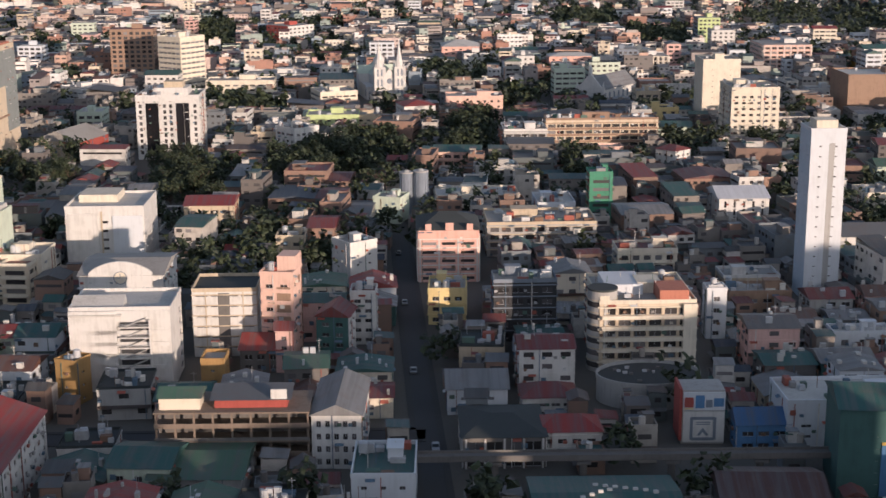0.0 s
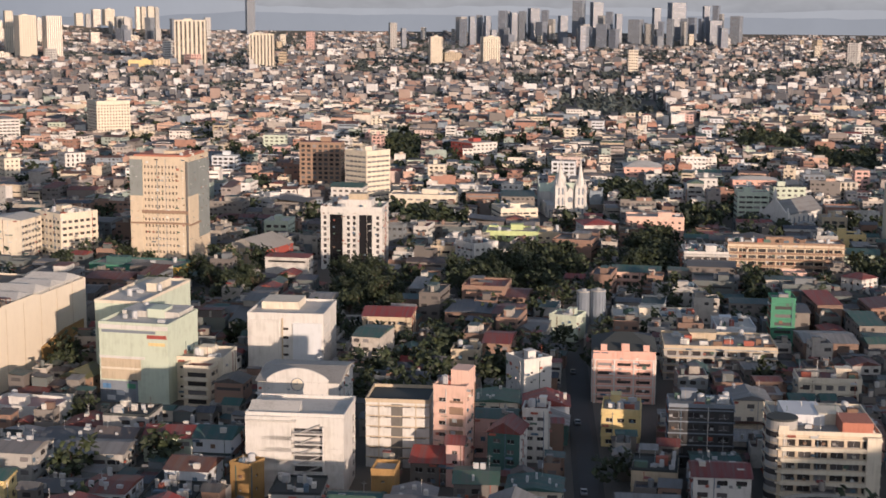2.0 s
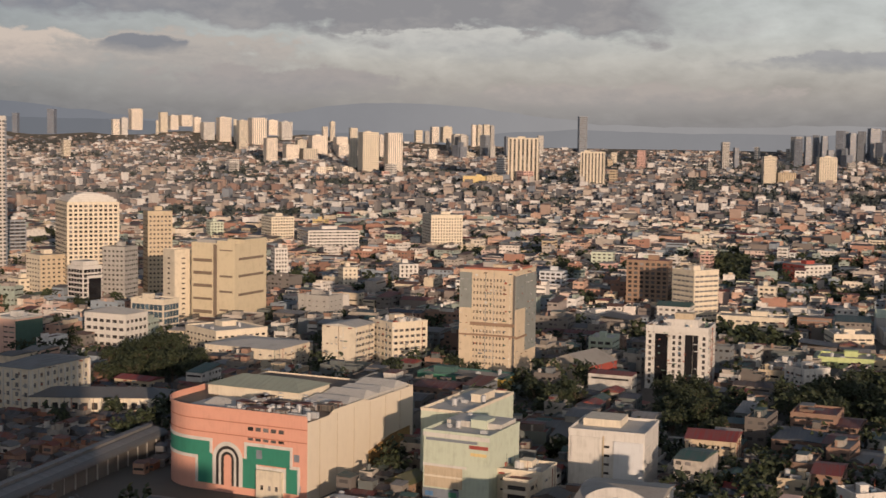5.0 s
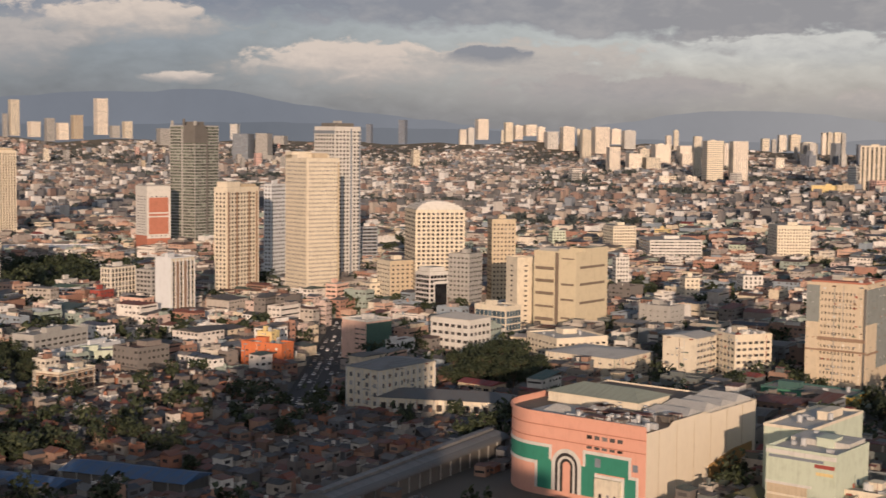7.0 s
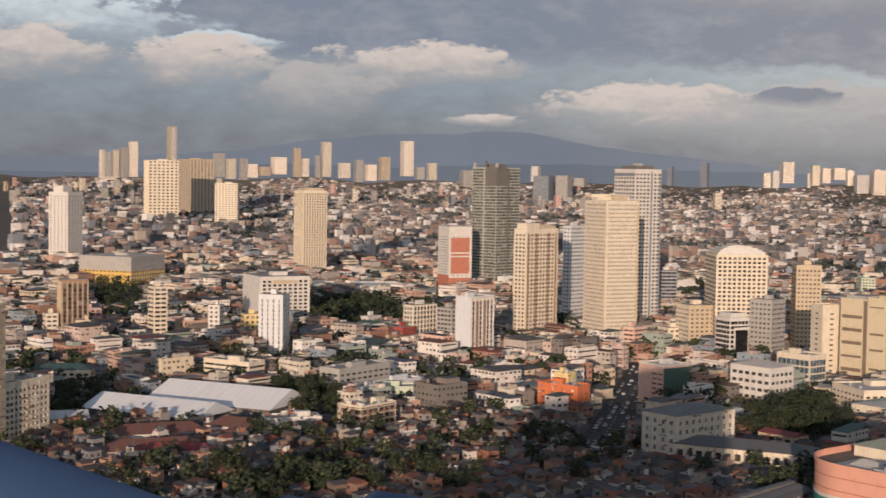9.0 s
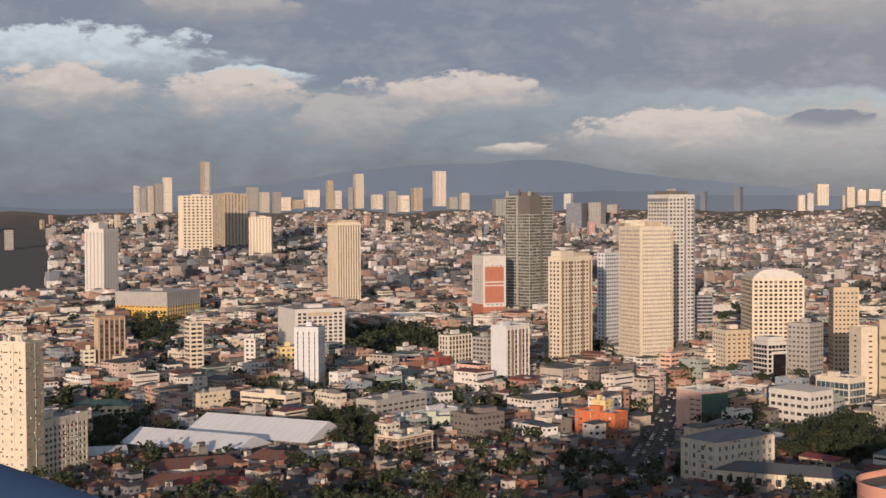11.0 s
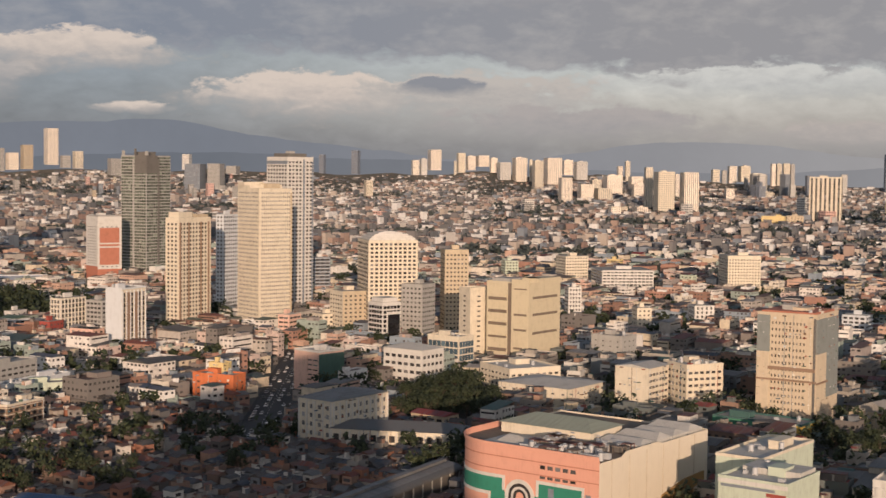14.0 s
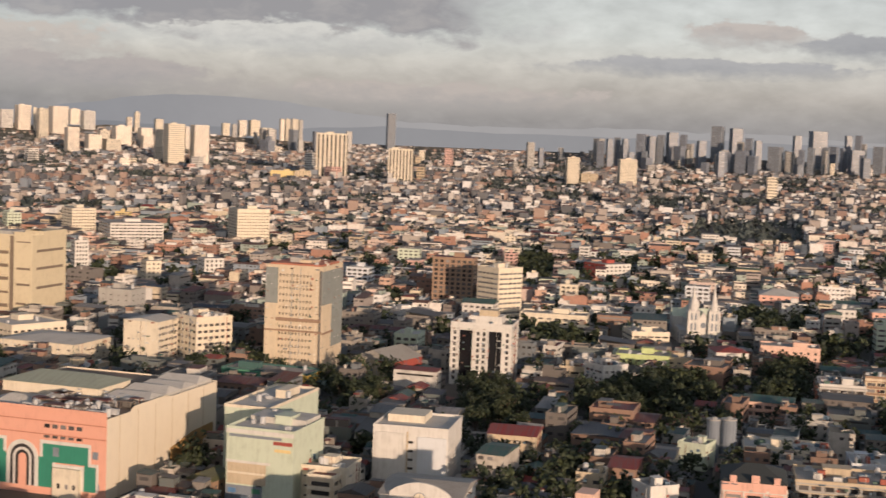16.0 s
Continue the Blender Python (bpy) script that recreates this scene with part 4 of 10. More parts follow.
block("slim_dark_tower", "very slim dark and white tower far behind", "tower", -3768.2, 2792.8, -7.5, 18.5, 18.5, 147.2, 20, 7, 7, wall=SLATE, side_wall=WHITE, wide=0.5, tall=0.5)
block("cream_side_tower", "cream apartment tower with small windows", "tower", -2443.8, 1958.3, 40.0, 49.5, 23.3, 95.8, 20, 7, 7, wall=CREAM, wide=0.5, tall=0.4)
block("white_plain_tower", "white tower with a single window column", "tower", -1640.9, 1043.9, 19.9, 30.9, 31.0, 96.4, 29, 5, 5, wall=WHITE, wide=0.3, tall=0.4, crown=4.0, caps=((0.25, 0.0, 0.75, 0.6, 8.0, WHITE),))
block("yellow_grand_hall", "wide hall with golden base and ribbed grey top", "hall", -1327.3, 916.7, 22.0, 66.5, 67.3, 31.8, 4, 13, 13, wall=GOLD, wide=0.5, tall=0.35, base=0.0, crown=14.0, trim=GREY, fins=0.5, side_wall=GOLD, roof=PALE_ROOF, panels=((0, 0.0, 1.0, 0.52, 1.0, GREY, 0.3), (1, 0.0, 1.0, 0.52, 1.0, GREY, 0.3), (3, 0.0, 1.0, 0.52, 1.0, GREY, 0.3)))
claim(-1285, 880, 22, 84, 46, 0)
claim(-876, 754, 49, 64, 54, 0)
claim(-703, 603, 49, 26, 26, 0)
block("brown_fin_tower", "brown tower with upright fins", "tower", -881.1, 566.9, -25.4, 19.5, 19.2, 46.2, 14, 5, 5, wall=BROWN, wide=0.6, tall=0.9, low=0.05, trim=TAN, fins=0.6, crown=3.0)
block("tan_small_tower", "tan mid-rise beside a brown tower", "apartment block", -848.4, 555.4, 40.0, 10.7, 10.0, 20.0, 6, 2, 2, wall=TAN, wide=0.3, tall=0.3)
block("cream_block_left", "cream mid-rise with dark ledges", "apartment block", -880.4, 547.9, -19.5, 9.1, 9.0, 22.7, 7, 2, 2, wall=CREAM, wide=0.7, tall=0.4)
block("balcony_tower", "slim cream tower with dark balconies", "tower", -833.5, 605.8, -13.3, 10.3, 10.3, 41.9, 13, 2, 2, wall=CREAM, wide=0.8, tall=0.5, low=0.3, ledge=0.5)
block("white_hospital_slab", "white slab with deep window frames", "office block", -922.4, 792.9, -21.3, 45.1, 44.1, 37.8, 11, 9, 9, wall=WHITE, wide=0.6, tall=0.6, edge=1.5, crown=3.0, base=0.0, panels=((0, 0.0, 1.0, 0.0, 1.0, WHITE, 0.3), (1, 0.0, 1.0, 0.92, 1.0, WHITE, 0.5), (1, 0.25, 0.75, 0.84, 0.93, TAN, 0.35)))
block("white_front_tower", "plain white tower front with narrow slits", "tower", -727.2, 623.5, 30.0, 17.1, 14.0, 42.8, 13, 4, 4, wall=COLD, wide=0.2, tall=0.8, low=0.1, crown=3.0)
block("white_slim_apartment", "slim white apartment tower", "tower", -806.3, 637.0, 30.0, 8.6, 9.5, 29.2, 9, 2, 2, wall=WHITE, wide=0.5, tall=0.5, ledge=0.3)
block("yellow_slim_apartment", "pale yellow apartment block with dark windows", "apartment block", -776.0, 644.0, -28.1, 12.2, 12.1, 24.7, 7, 3, 3, wall=YELLOW, wide=0.5, tall=0.5)
block("grid_office", "pale office block with a grid of deep square windows", "office block", -581.0, 339.9, 20.0, 21.5, 30.9, 27.3, 8, 7, 10, wall=CREAM, wide=0.66, tall=0.55, low=0.25, deep=0.6, crown=2.5, base=3.0)
block("grey_long_block", "long grey commercial block", "office block", -572.2, 550.8, 5.0, 14.6, 43.5, 16.2, 5, 3, 9, wall=GREY, wide=0.7, tall=0.4, crown=1.5)
block("pale_teal_block", "pale block with teal window rows", "office block", -544.4, 547.7, 5.0, 8.0, 50.3, 10.3, 3, 2, 13, wall=COLD, wide=0.8, tall=0.4, crown=1.0)
block("white_band_block", "white four storey block with long window bands", "office block", -642.1, 520.5, 10.0, 34.2, 14.0, 14.9, 5, 4, 2, wall=CREAM, wide=0.95, tall=0.45, crown=1.0)
block("brown_tenement", "brown four storey tenement with railings", "apartment block", -486.5, 477.3, 5.0, 13.6, 25.3, 12.9, 4, 3, 6, wall=BROWN, wide=0.7, tall=0.5, ledge=0.4, trim=CREAM)
block("pink_small_tower", "small pale tower block", "apartment block", -789.6, 776.5, 5.0, 7.0, 17.0, 14.1, 4, 1, 3, wall=WHITE, wide=0.3, tall=0.3)
block("white_small_hotel", "small white corner block with red upper signs", "apartment block", -702.2, 723.7, 5.0, 8.8, 14.7, 16.1, 5, 2, 4, wall=RED, wide=0.4, tall=0.4)
block("green_roof_school", "long school with a green roof", "school", -718.1, 455.7, 46.6, 33.7, 16.0, 8.2, 2, 8, 4, wall=CREAM, wide=0.6, tall=0.4, roof=GREEN_ROOF, pitched="hip", rise=3.0)
block("arched_annex", "low cream annex with a row of arched windows", "hall", -487.4, 364.2, 41.8, 32.3, 10.0, 5.8, 2, 11, 3, wall=CREAM, wide=0.4, tall=0.6, roof=RED_ROOF, pitched="hip", rise=2.5)
block("wrapped_tower", "tower under construction, tan bays wrapped in netting and glass", "tower", -180.7, 698.1, -5.0, 29.5, 32.4, 54.2, 16, 11, 12, wall=BUFF, wide=0.42, tall=0.40, pane=WINDOW, crown=2.5, edge=5.0, panels=((0, 0.0, 0.22, 0.66, 0.99, NET, 0.5), (0, 0.0, 0.22, 0.0, 0.66, BUFF, 0.5), (1, 0.0, 0.45, 0.66, 0.97, NET, 0.5), (1, 0.0, 0.45, 0.0, 0.66, BUFF, 0.5), (1, 0.45, 1.0, 0.25, 0.97, NET, 0.4), (1, 0.45, 1.0, 0.0, 0.25, BUFF, 0.45), (0, 0.0, 1.02, 0.405, 0.42, BROWN, 1.2), (0, 0.2, 1.0, 0.50, 0.53, BROWN, 0.7), (1, 0.0, 0.5, 0.39, 0.405, BROWN, 1.1), (0, 0.97, 1.0, 0.05, 0.98, DARK, 0.6)), caps=((0.05, 0.05, 0.95, 0.95, 1.6, BRICK), (0.3, 0.3, 0.5, 0.5, 4.0, GREY)))
block("striped_office", "white office block with two black glass strips on its front", "office block", -87.3, 698.1, -2.0, 30.3, 24.0, 30.4, 9, 10, 6, wall=WHITE, wide=0.5, tall=0.62, low=0.18, crown=3.0, base=2.0, trim=WHITE, panels=((0, 0.15, 0.36, 0.05, 0.90, BLACK_GLASS, 0.2), (0, 0.63, 0.84, 0.05, 0.90, BLACK_GLASS, 0.2), (0, 0.13, 0.15, 0.03, 0.93, WHITE, 0.4), (0, 0.36, 0.38, 0.03, 0.93, WHITE, 0.4), (0, 0.61, 0.63, 0.03, 0.93, WHITE, 0.4), (0, 0.84, 0.86, 0.03, 0.93, WHITE, 0.4), (0, 0.0, 1.0, 0.93, 1.0, WHITE, 0.45)), caps=((0.28, 0.25, 0.8, 0.8, 3.6, WHITE), (0.42, 0.3, 0.72, 0.6, 6.5, TAN)))
block("brown_slab_tower", "brown apartment tower with dark recessed balconies", "tower", -145.1, 977.0, -2.0, 29.0, 16.0, 38.5, 12, 7, 4, wall=BROWN, wide=0.6, tall=0.6, crown=1.5, roof=RED_ROOF)
block("white_slab_tower", "white apartment tower with rows of balconies", "tower", -107.7, 928.2, -38.9, 20.0, 21.8, 36.9, 11, 5, 5, wall=CREAM, wide=0.85, tall=0.36, pane=HAZE_GLASS, ledge=0.4, crown=1.5)
block("red_sided_shed", "wide hall with a bright red end wall and tan roof", "hall", -136.5, 697.9, -20.0, 24.8, 27.3, 9.9, 3, 1, 1, wall=TAN, side_wall=RED, wide=0.1, tall=0.1, roof=ROOFING, pitched="gable", rise=5.0, axis="y", crown=2.0)
block("white_modern_hall", "white modern block with a sloped fin", "office block", -158.1, 875.6, -50.7, 25.4, 25.1, 12.0, 4, 5, 5, wall=WHITE, wide=0.7, tall=0.4)
block("green_yellow_hall", "low hall with a long green and yellow front", "hall", -183.0, 650.0, -8.0, 44.0, 18.0, 8.0, 1, 4, 3, wall=TEAL, side_wall=GOLD, wide=0.1, tall=0.2, roof=ROOFING, crown=2.0, panels=((0, 0.0, 0.56, 0.45, 1.0, GREEN, 0.3), (0, 0.56, 1.0, 0.45, 1.0, GOLD, 0.3), (0, 0.0, 1.0, 0.0, 0.40, DARK_BROWN, 0.1)))
block("white_school_pair", "white school block with a window grid", "school", -26.1, 690.6, -49.9, 15.1, 15.0, 14.2, 4, 4, 4, wall=WHITE, wide=0.6, tall=0.35)
block("white_school_dark_roof", "white school block with a dark hipped roof", "school", -12.5, 698.9, -55.0, 11.8, 11.7, 10.8, 3, 3, 3, wall=WHITE, wide=0.5, tall=0.5, roof=DARK_ROOF, pitched="hip", rise=2.5)
block("green_low_block", "pale lime green low block", "school", -9.1, 761.5, -2.0, 27.7, 20.0, 10.1, 3, 6, 4, wall=LIME, wide=0.5, tall=0.35)
block("tan_low_block", "tan low block beside a green one", "school", 10.0, 762.0, -2.0, 13.6, 16.0, 9.5, 3, 3, 3, wall=TAN, wide=0.5, tall=0.35)
block("cream_low_block", "cream mid-rise with ledges below the church", "office block", -9.4, 841.6, -74.7, 23.0, 22.5, 12.2, 4, 5, 5, wall=CREAM, wide=0.8, tall=0.35, ledge=0.3)
block("white_round_block", "white block with a rounded end and red roof", "office block", 36.6, 790.3, -77.8, 18.3, 18.0, 10.7, 3, 5, 4, wall=WHITE, wide=0.6, tall=0.4, roof=RED_ROOF, pitched="hip", rise=2.5)
block("pink_domed_hall", "brick pink hall with a low pale roof", "hall", 85.6, 1099.3, -2.0, 28.8, 31.7, 12.6, 4, 5, 5, wall=PINK, wide=0.4, tall=0.4, roof=PALE_ROOF, pitched="hip", rise=4.0)
block("grey_white_market", "long pale building with a red lettered sign", "office block", -47.6, 947.2, -2.0, 41.1, 30.0, 10.4, 3, 8, 6, wall=WHITE, wide=0.6, tall=0.3)
block("long_cream_terrace", "long cream terrace with upper windows", "office block", -67.8, 896.9, -2.0, 42.4, 20.0, 12.4, 4, 8, 4, wall=CREAM, wide=0.6, tall=0.35)
block("red_white_apartments", "red and white mid-rise", "apartment block", -50.4, 1247.0, -47.9, 29.0, 28.9, 17.0, 5, 6, 6, wall=RED, side_wall=WHITE, wide=0.5, tall=0.4)
block("pale_mint_building", "pale mint building with a slatted podium and signs", "office block", -123.7, 447.0, -8.0, 23.4, 25.7, 25.5, 1, 1, 1, wall=PALE_GREEN, wide=0.1, tall=0.1, roof=PALE_ROOF, crown=4.0, clutter=6, blank=(1, 3), panels=((0, 0.0, 1.0, 0.95, 1.0, WHITE, 0.4), (0, 0.04, 0.82, 0.90, 0.935, SLATE, 0.15), (0, 0.70, 0.98, 0.84, 0.885, RED, 0.2), (0, 0.72, 0.96, 0.75, 0.79, YELLOW, 0.2), (0, 0.0, 0.66, 0.57, 0.60, WHITE, 0.35), (0, 0.02, 0.60, 0.30, 0.57, TAN, 0.15), (0, 0.02, 0.60, 0.43, 0.455, CREAM, 0.3), (0, 0.0, 0.55, 0.0, 0.28, SLATE, 0.2), (0, 0.04, 0.16, 0.18, 0.24, BLUE, 0.3), (0, 0.24, 0.36, 0.10, 0.16, COLD, 0.3), (0, 0.40, 0.52, 0.19, 0.25, GREEN, 0.3), (0, 0.10, 0.22, 0.03, 0.09, COLD, 0.3)), caps=((0.1, 0.5, 0.95, 0.98, 2.0, PALE_ROOF),))
block("white_end_block", "white block with two blank end walls and a small mint annex", "apartment block", -83.1, 487.0, -2.0, 26.5, 26.0, 21.3, 6, 3, 6, wall=WHITE, wide=0.25, tall=0.3, crown=3.0, roof=PALE_ROOF, clutter=0, panels=((0, 0.04, 0.42, 0.0, 0.92, WHITE, 0.5), (0, 0.60, 0.98, 0.0, 0.88, COLD, 0.5), (0, 0.45, 0.47, 0.0, 0.95, TAN, 0.3)), caps=((0.1, 0.4, 0.6, 0.9, 2.6, CREAM),))
block("brown_terrace", "brown terrace of houses with shops", "house", -52.2, 521.6, -2.0, 17.7, 19.4, 13.6, 4, 4, 5, wall=TAN, wide=0.7, tall=0.4, roof=RED_ROOF, pitched="gable", rise=2.0)
block("mint_shed", "pale mint shed beside a twin silo", "hall", 15.2, 541.7, -21.6, 11.0, 11.1, 9.6, 3, 1, 1, wall=PALE_GREEN, wide=0.1, tall=0.1)
block("clock_building", "white building with a curved gable and a round clock", "office block", -66.0, 409.5, -2.0, 23.8, 26.2, 18.2, 6, 3, 4, wall=WHITE, wide=0.85, tall=0.35, crown=6.0, roof=ROOFING, pitched="gable", rise=2.0, single=True)
block("white_plain_highrise", "slim white high-rise with few slit windows, its sides painted as shaded", "tower", 144.8, 422.4, -2.0, 10.9, 11.9, 53.1, 16, 2, 2, wall=COLD, side_wall=SHADED_SIDE, wide=0.16, tall=0.12, low=0.4, crown=3.0, clutter=0, roof=PALE_ROOF, panels=((0, 0.52, 0.68, 0.03, 0.93, GREY, 0.06),), caps=((0.2, 0.2, 0.8, 0.8, 3.0, CREAM),))
block("cream_flats", "cream block of flats with a stack of arched stair openings", "apartment block", 201.7, 703.9, -2.0, 24.1, 26.6, 29.5, 9, 6, 7, wall=CREAM, wide=0.5, tall=0.4, ledge=0.2, crown=2.5)
block("cream_blank_block", "plain cream block behind the flats", "apartment block", 201.9, 769.0, -2.0, 20.4, 22.2, 36.1, 11, 2, 2, wall=CREAM, wide=0.1, tall=0.1, crown=3.0)
block("yellow_green_block", "yellow green mid-rise among trees", "apartment block", 296.3, 1169.0, -2.0, 18.3, 20.1, 25.9, 8, 5, 5, wall=LIME, side_wall=SLATE, wide=0.6, tall=0.5)
block("long_pink_office", "long office with pink window rows and white frames", "office block", 311.5, 1012.2, -2.0, 34.8, 38.3, 20.0, 6, 7, 8, wall=PEACH, wide=0.7, tall=0.5, trim=WHITE, fins=0.4)
block("dark_brown_hall", "large dark brown hall", "hall", 301.5, 791.7, -2.0, 44.9, 33.3, 24.5, 7, 1, 1, wall=BROWN, wide=0.05, tall=0.05, crown=4.0, roof=PALE_ROOF)
block("yellow_roof_hall", "low hall with yellow roof edges", "hall", 388.0, 1004.0, -2.0, 49.0, 25.0, 6.4, 2, 4, 2, wall=GOLD, wide=0.3, tall=0.3, roof=GREY_ROOF, pitched="gable", rise=4.0)
block("terracotta_school", "long four storey school with red brown galleries", "school", 122.9, 687.4, -2.0, 55.0, 14.0, 17.0, 5, 12, 3, wall=BUFF, wide=0.85, tall=0.5, trim=BROWN, ledge=0.5, balcony=1.2, crown=1.5, roof=ROOFING, clutter=4)
block("terracotta_school_wing", "dark brick red school wing with open galleries", "school", 81.9, 675.8, -2.0, 20.5, 14.0, 14.0, 4, 5, 3, wall=BRICK, wide=0.85, tall=0.5, trim=DARK_BROWN, ledge=0.5, balcony=1.0, crown=1.5, roof=ROOFING, clutter=2)
block("grey_gallery_school", "four storey school wing with grey galleries", "school", 83.6, 677.0, -2.0, 20.6, 22.6, 14.5, 4, 5, 5, wall=GREY, wide=0.85, tall=0.5, trim=WHITE, ledge=0.5, crown=1.0)
block("green_slab", "narrow green building with a stack of green panels", "office block", 95.2, 531.6, -2.0, 8.9, 9.8, 19.9, 6, 1, 1, wall=GREEN, side_wall=BROWN, wide=0.8, tall=0.4, ledge=0.3, crown=1.5)
block("small_red_roof_block", "small white block with a red brown roof", "house", 148.0, 636.4, -50.7, 11.4, 11.4, 9.9, 3, 3, 3, wall=WHITE, wide=0.4, tall=0.4, roof=RED_ROOF, pitched="hip", rise=2.0)
block("orange_cube", "small orange block on a roof", "house", 122.2, 656.1, -2.0, 10.7, 10.0, 7.8, 2, 1, 1, wall=PEACH, wide=0.2, tall=0.3, clutter=0)
block("pink_hospital", "pink three storey block with small windows", "office block", 70.7, 805.5, -2.0, 32.1, 18.0, 12.9, 4, 8, 4, wall=PEACH, wide=0.35, tall=0.4)
block("white_pier_block", "white mid-rise with upright piers", "office block", 213.2, 996.8, -2.0, 23.2, 19.4, 13.9, 4, 6, 5, wall=CREAM, wide=0.5, tall=0.8, trim=WHITE, fins=0.5)
block("grey_white_block", "grey and white mid-rise", "office block", 195.7, 997.1, -2.0, 15.2, 16.7, 18.6, 6, 4, 4, wall=SLATE, side_wall=WHITE, wide=0.6, tall=0.5)
block("red_hall_block", "brick red block with pale roof", "hall", 158.1, 1013.2, -2.0, 31.5, 18.9, 12.8, 4, 6, 4, wall=PINK, wide=0.4, tall=0.35, roof=PALE_ROOF, pitched="hip", rise=2.0)
block("long_white_school", "long white school with a window row", "school", 124.6, 1068.1, -2.0, 36.0, 21.6, 9.7, 3, 9, 5, wall=WHITE, wide=0.6, tall=0.5)
block("pink_gabled_block", "pink building with white frames under a dark mansard roof", "apartment block", 31.4, 458.8, -2.0, 19.9, 21.9, 17.5, 5, 3, 3, wall=PINK, wide=0.7, tall=0.35, trim=WHITE, ledge=0.25, fins=0.35, roof=DARK_ROOF, pitched="hip", rise=4.0, crown=3.0, panels=((0, 0.0, 1.0, 0.84, 1.0, PINK, 0.4), (0, 0.12, 0.22, 1.0, 1.12, PINK, 0.5), (0, 0.45, 0.58, 1.0, 1.14, PINK, 0.5), (0, 0.80, 0.9, 1.0, 1.12, PINK, 0.5)))
block("grey_arcade_block", "long grey block with open arcades of piers", "office block", 66.3, 490.9, -2.0, 38.3, 23.0, 11.6, 4, 9, 5, wall=GREY, wide=0.75, tall=0.6, trim=TAN, ledge=0.4, roof=ROOFING)
block("cream_long_block", "long cream block with pale top band", "office block", 50.2, 561.7, -2.0, 33.0, 19.8, 6.5, 2, 7, 4, wall=CREAM, wide=0.8, tall=0.4, ledge=0.5, roof=PALE_ROOF)
block("balcony_apartments", "cream apartment block with rows of balconies and a red roof house", "apartment block", 77.2, 366.5, -2.0, 25.4, 28.0, 19.0, 6, 6, 7, wall=BUFF, wide=0.8, tall=0.6, trim=CREAM, balcony=1.3, crown=1.0, clutter=5, ledge=0.5, caps=((0.62, 0.0, 0.92, 0.35, 3.4, BRICK), (0.1, 0.3, 0.5, 0.8, 2.8, COLD), (0.0, 0.0, 0.1, 0.1, 2.0, CREAM)), panels=((0, 0.86, 1.0, 0.0, 1.0, CREAM, 1.5),), single=True)
# walls blackened in place of the shade that lies on this block
block("dark_glass_block", "block with closed shutters, its shade put into black walls", "office block", 48.2, 387.3, -2.0, 17.7, 10.6, 17.4, 5, 4, 2, wall=SHADE_BLACK, wide=0.7, tall=0.45, ledge=0.3, clutter=4, trim=SLATE, single=True)
block("yellow_corner_house", "yellow corner house with white ledges", "house", 27.8, 406.9, -5.0, 11.1, 14.0, 10.4, 3, 3, 4, wall=YELLOW, wide=0.6, tall=0.4, ledge=0.3, roof=ROOFING, single=True)
block("white_stepped_block", "white block with a stepped blank front and an open stair", "apartment block", -59.1, 358.4, -2.0, 25.6, 18.0, 21.4, 6, 6, 4, wall=WHITE, wide=0.85, tall=0.6, crown=3.0, roof=PALE_ROOF, clutter=0, panels=((0, 0.0, 0.47, 0.0, 1.0, WHITE, 0.9), (0, 0.80, 1.0, 0.0, 1.0, WHITE, 0.5), (0, 0.47, 0.80, 0.86, 1.0, WHITE, 0.5), (0, 0.63, 0.645, 0.0, 0.86, BROWN, 0.5)), balcony=0.9, skip=lambda i, j: i < 3, single=True)
block("panel_block", "white block of panels with a dark central stair", "apartment block", -35.1, 383.4, -2.0, 17.6, 16.0, 18.6, 6, 4, 3, wall=WHITE, wide=0.8, tall=0.12, low=0.8, ledge=0.14, roof=DARK_ROOF, crown=1.0, panels=((0, 0.40, 0.58, 0.0, 0.97, DARK, 0.10), (0, 0.20, 0.215, 0.0, 1.0, TAN, 0.16), (0, 0.78, 0.795, 0.0, 1.0, TAN, 0.16)), trim=TAN, single=True, clutter=0)
block("peach_tower", "peach tower house with brown window bays", "apartment block", -19.8, 375.2, -12.0, 9.1, 10.0, 24.2, 7, 2, 2, wall=PEACH, wide=0.5, tall=0.35, crown=1.5, trim=PEACH, panels=((0, 0.50, 0.92, 0.10, 0.86, BROWN, 0.06),), balcony=0.7, caps=((0.45, 0.3, 1.0, 1.0, 4.5, PEACH),), single=True)
block("pink_red_roof_house", "pink house with a red roof", "house", -18.6, 362.4, -5.0, 4.5, 4.9, 11.7, 4, 1, 1, wall=ROSE, wide=0.4, tall=0.4, roof=RED_ROOF, pitched="gable", rise=2.0, single=True)
block("red_gable_shed", "open shed with a red pitched roof", "house", -24.4, 368.5, -5.0, 11.0, 16.0, 6.3, 2, 3, 4, wall=DARK, wide=0.6, tall=0.5, roof=RED_ROOF, pitched="gable", rise=2.5, single=True)
block("white_side_house", "dark green house with a white side and red roof", "house", -5.1, 373.8, -12.0, 8.9, 9.8, 12.5, 4, 2, 2, wall=TEAL, side_wall=WHITE, wide=0.5, tall=0.4, roof=RED_ROOF, pitched="gable", rise=3.0, axis="y", single=True)
block("white_corner_house", "white corner house with an open top storey", "house", 2.7, 386.8, -5.0, 7.2, 7.9, 14.9, 5, 2, 2, wall=WHITE, wide=0.6, tall=0.4, roof=RED_ROOF, single=True)
block("white_tall_house", "white tall house beside the street", "house", 0.4, 450.6, -56.2, 10.7, 10.6, 14.1, 4, 2, 2, wall=WHITE, wide=0.2, tall=0.2, crown=2.0)
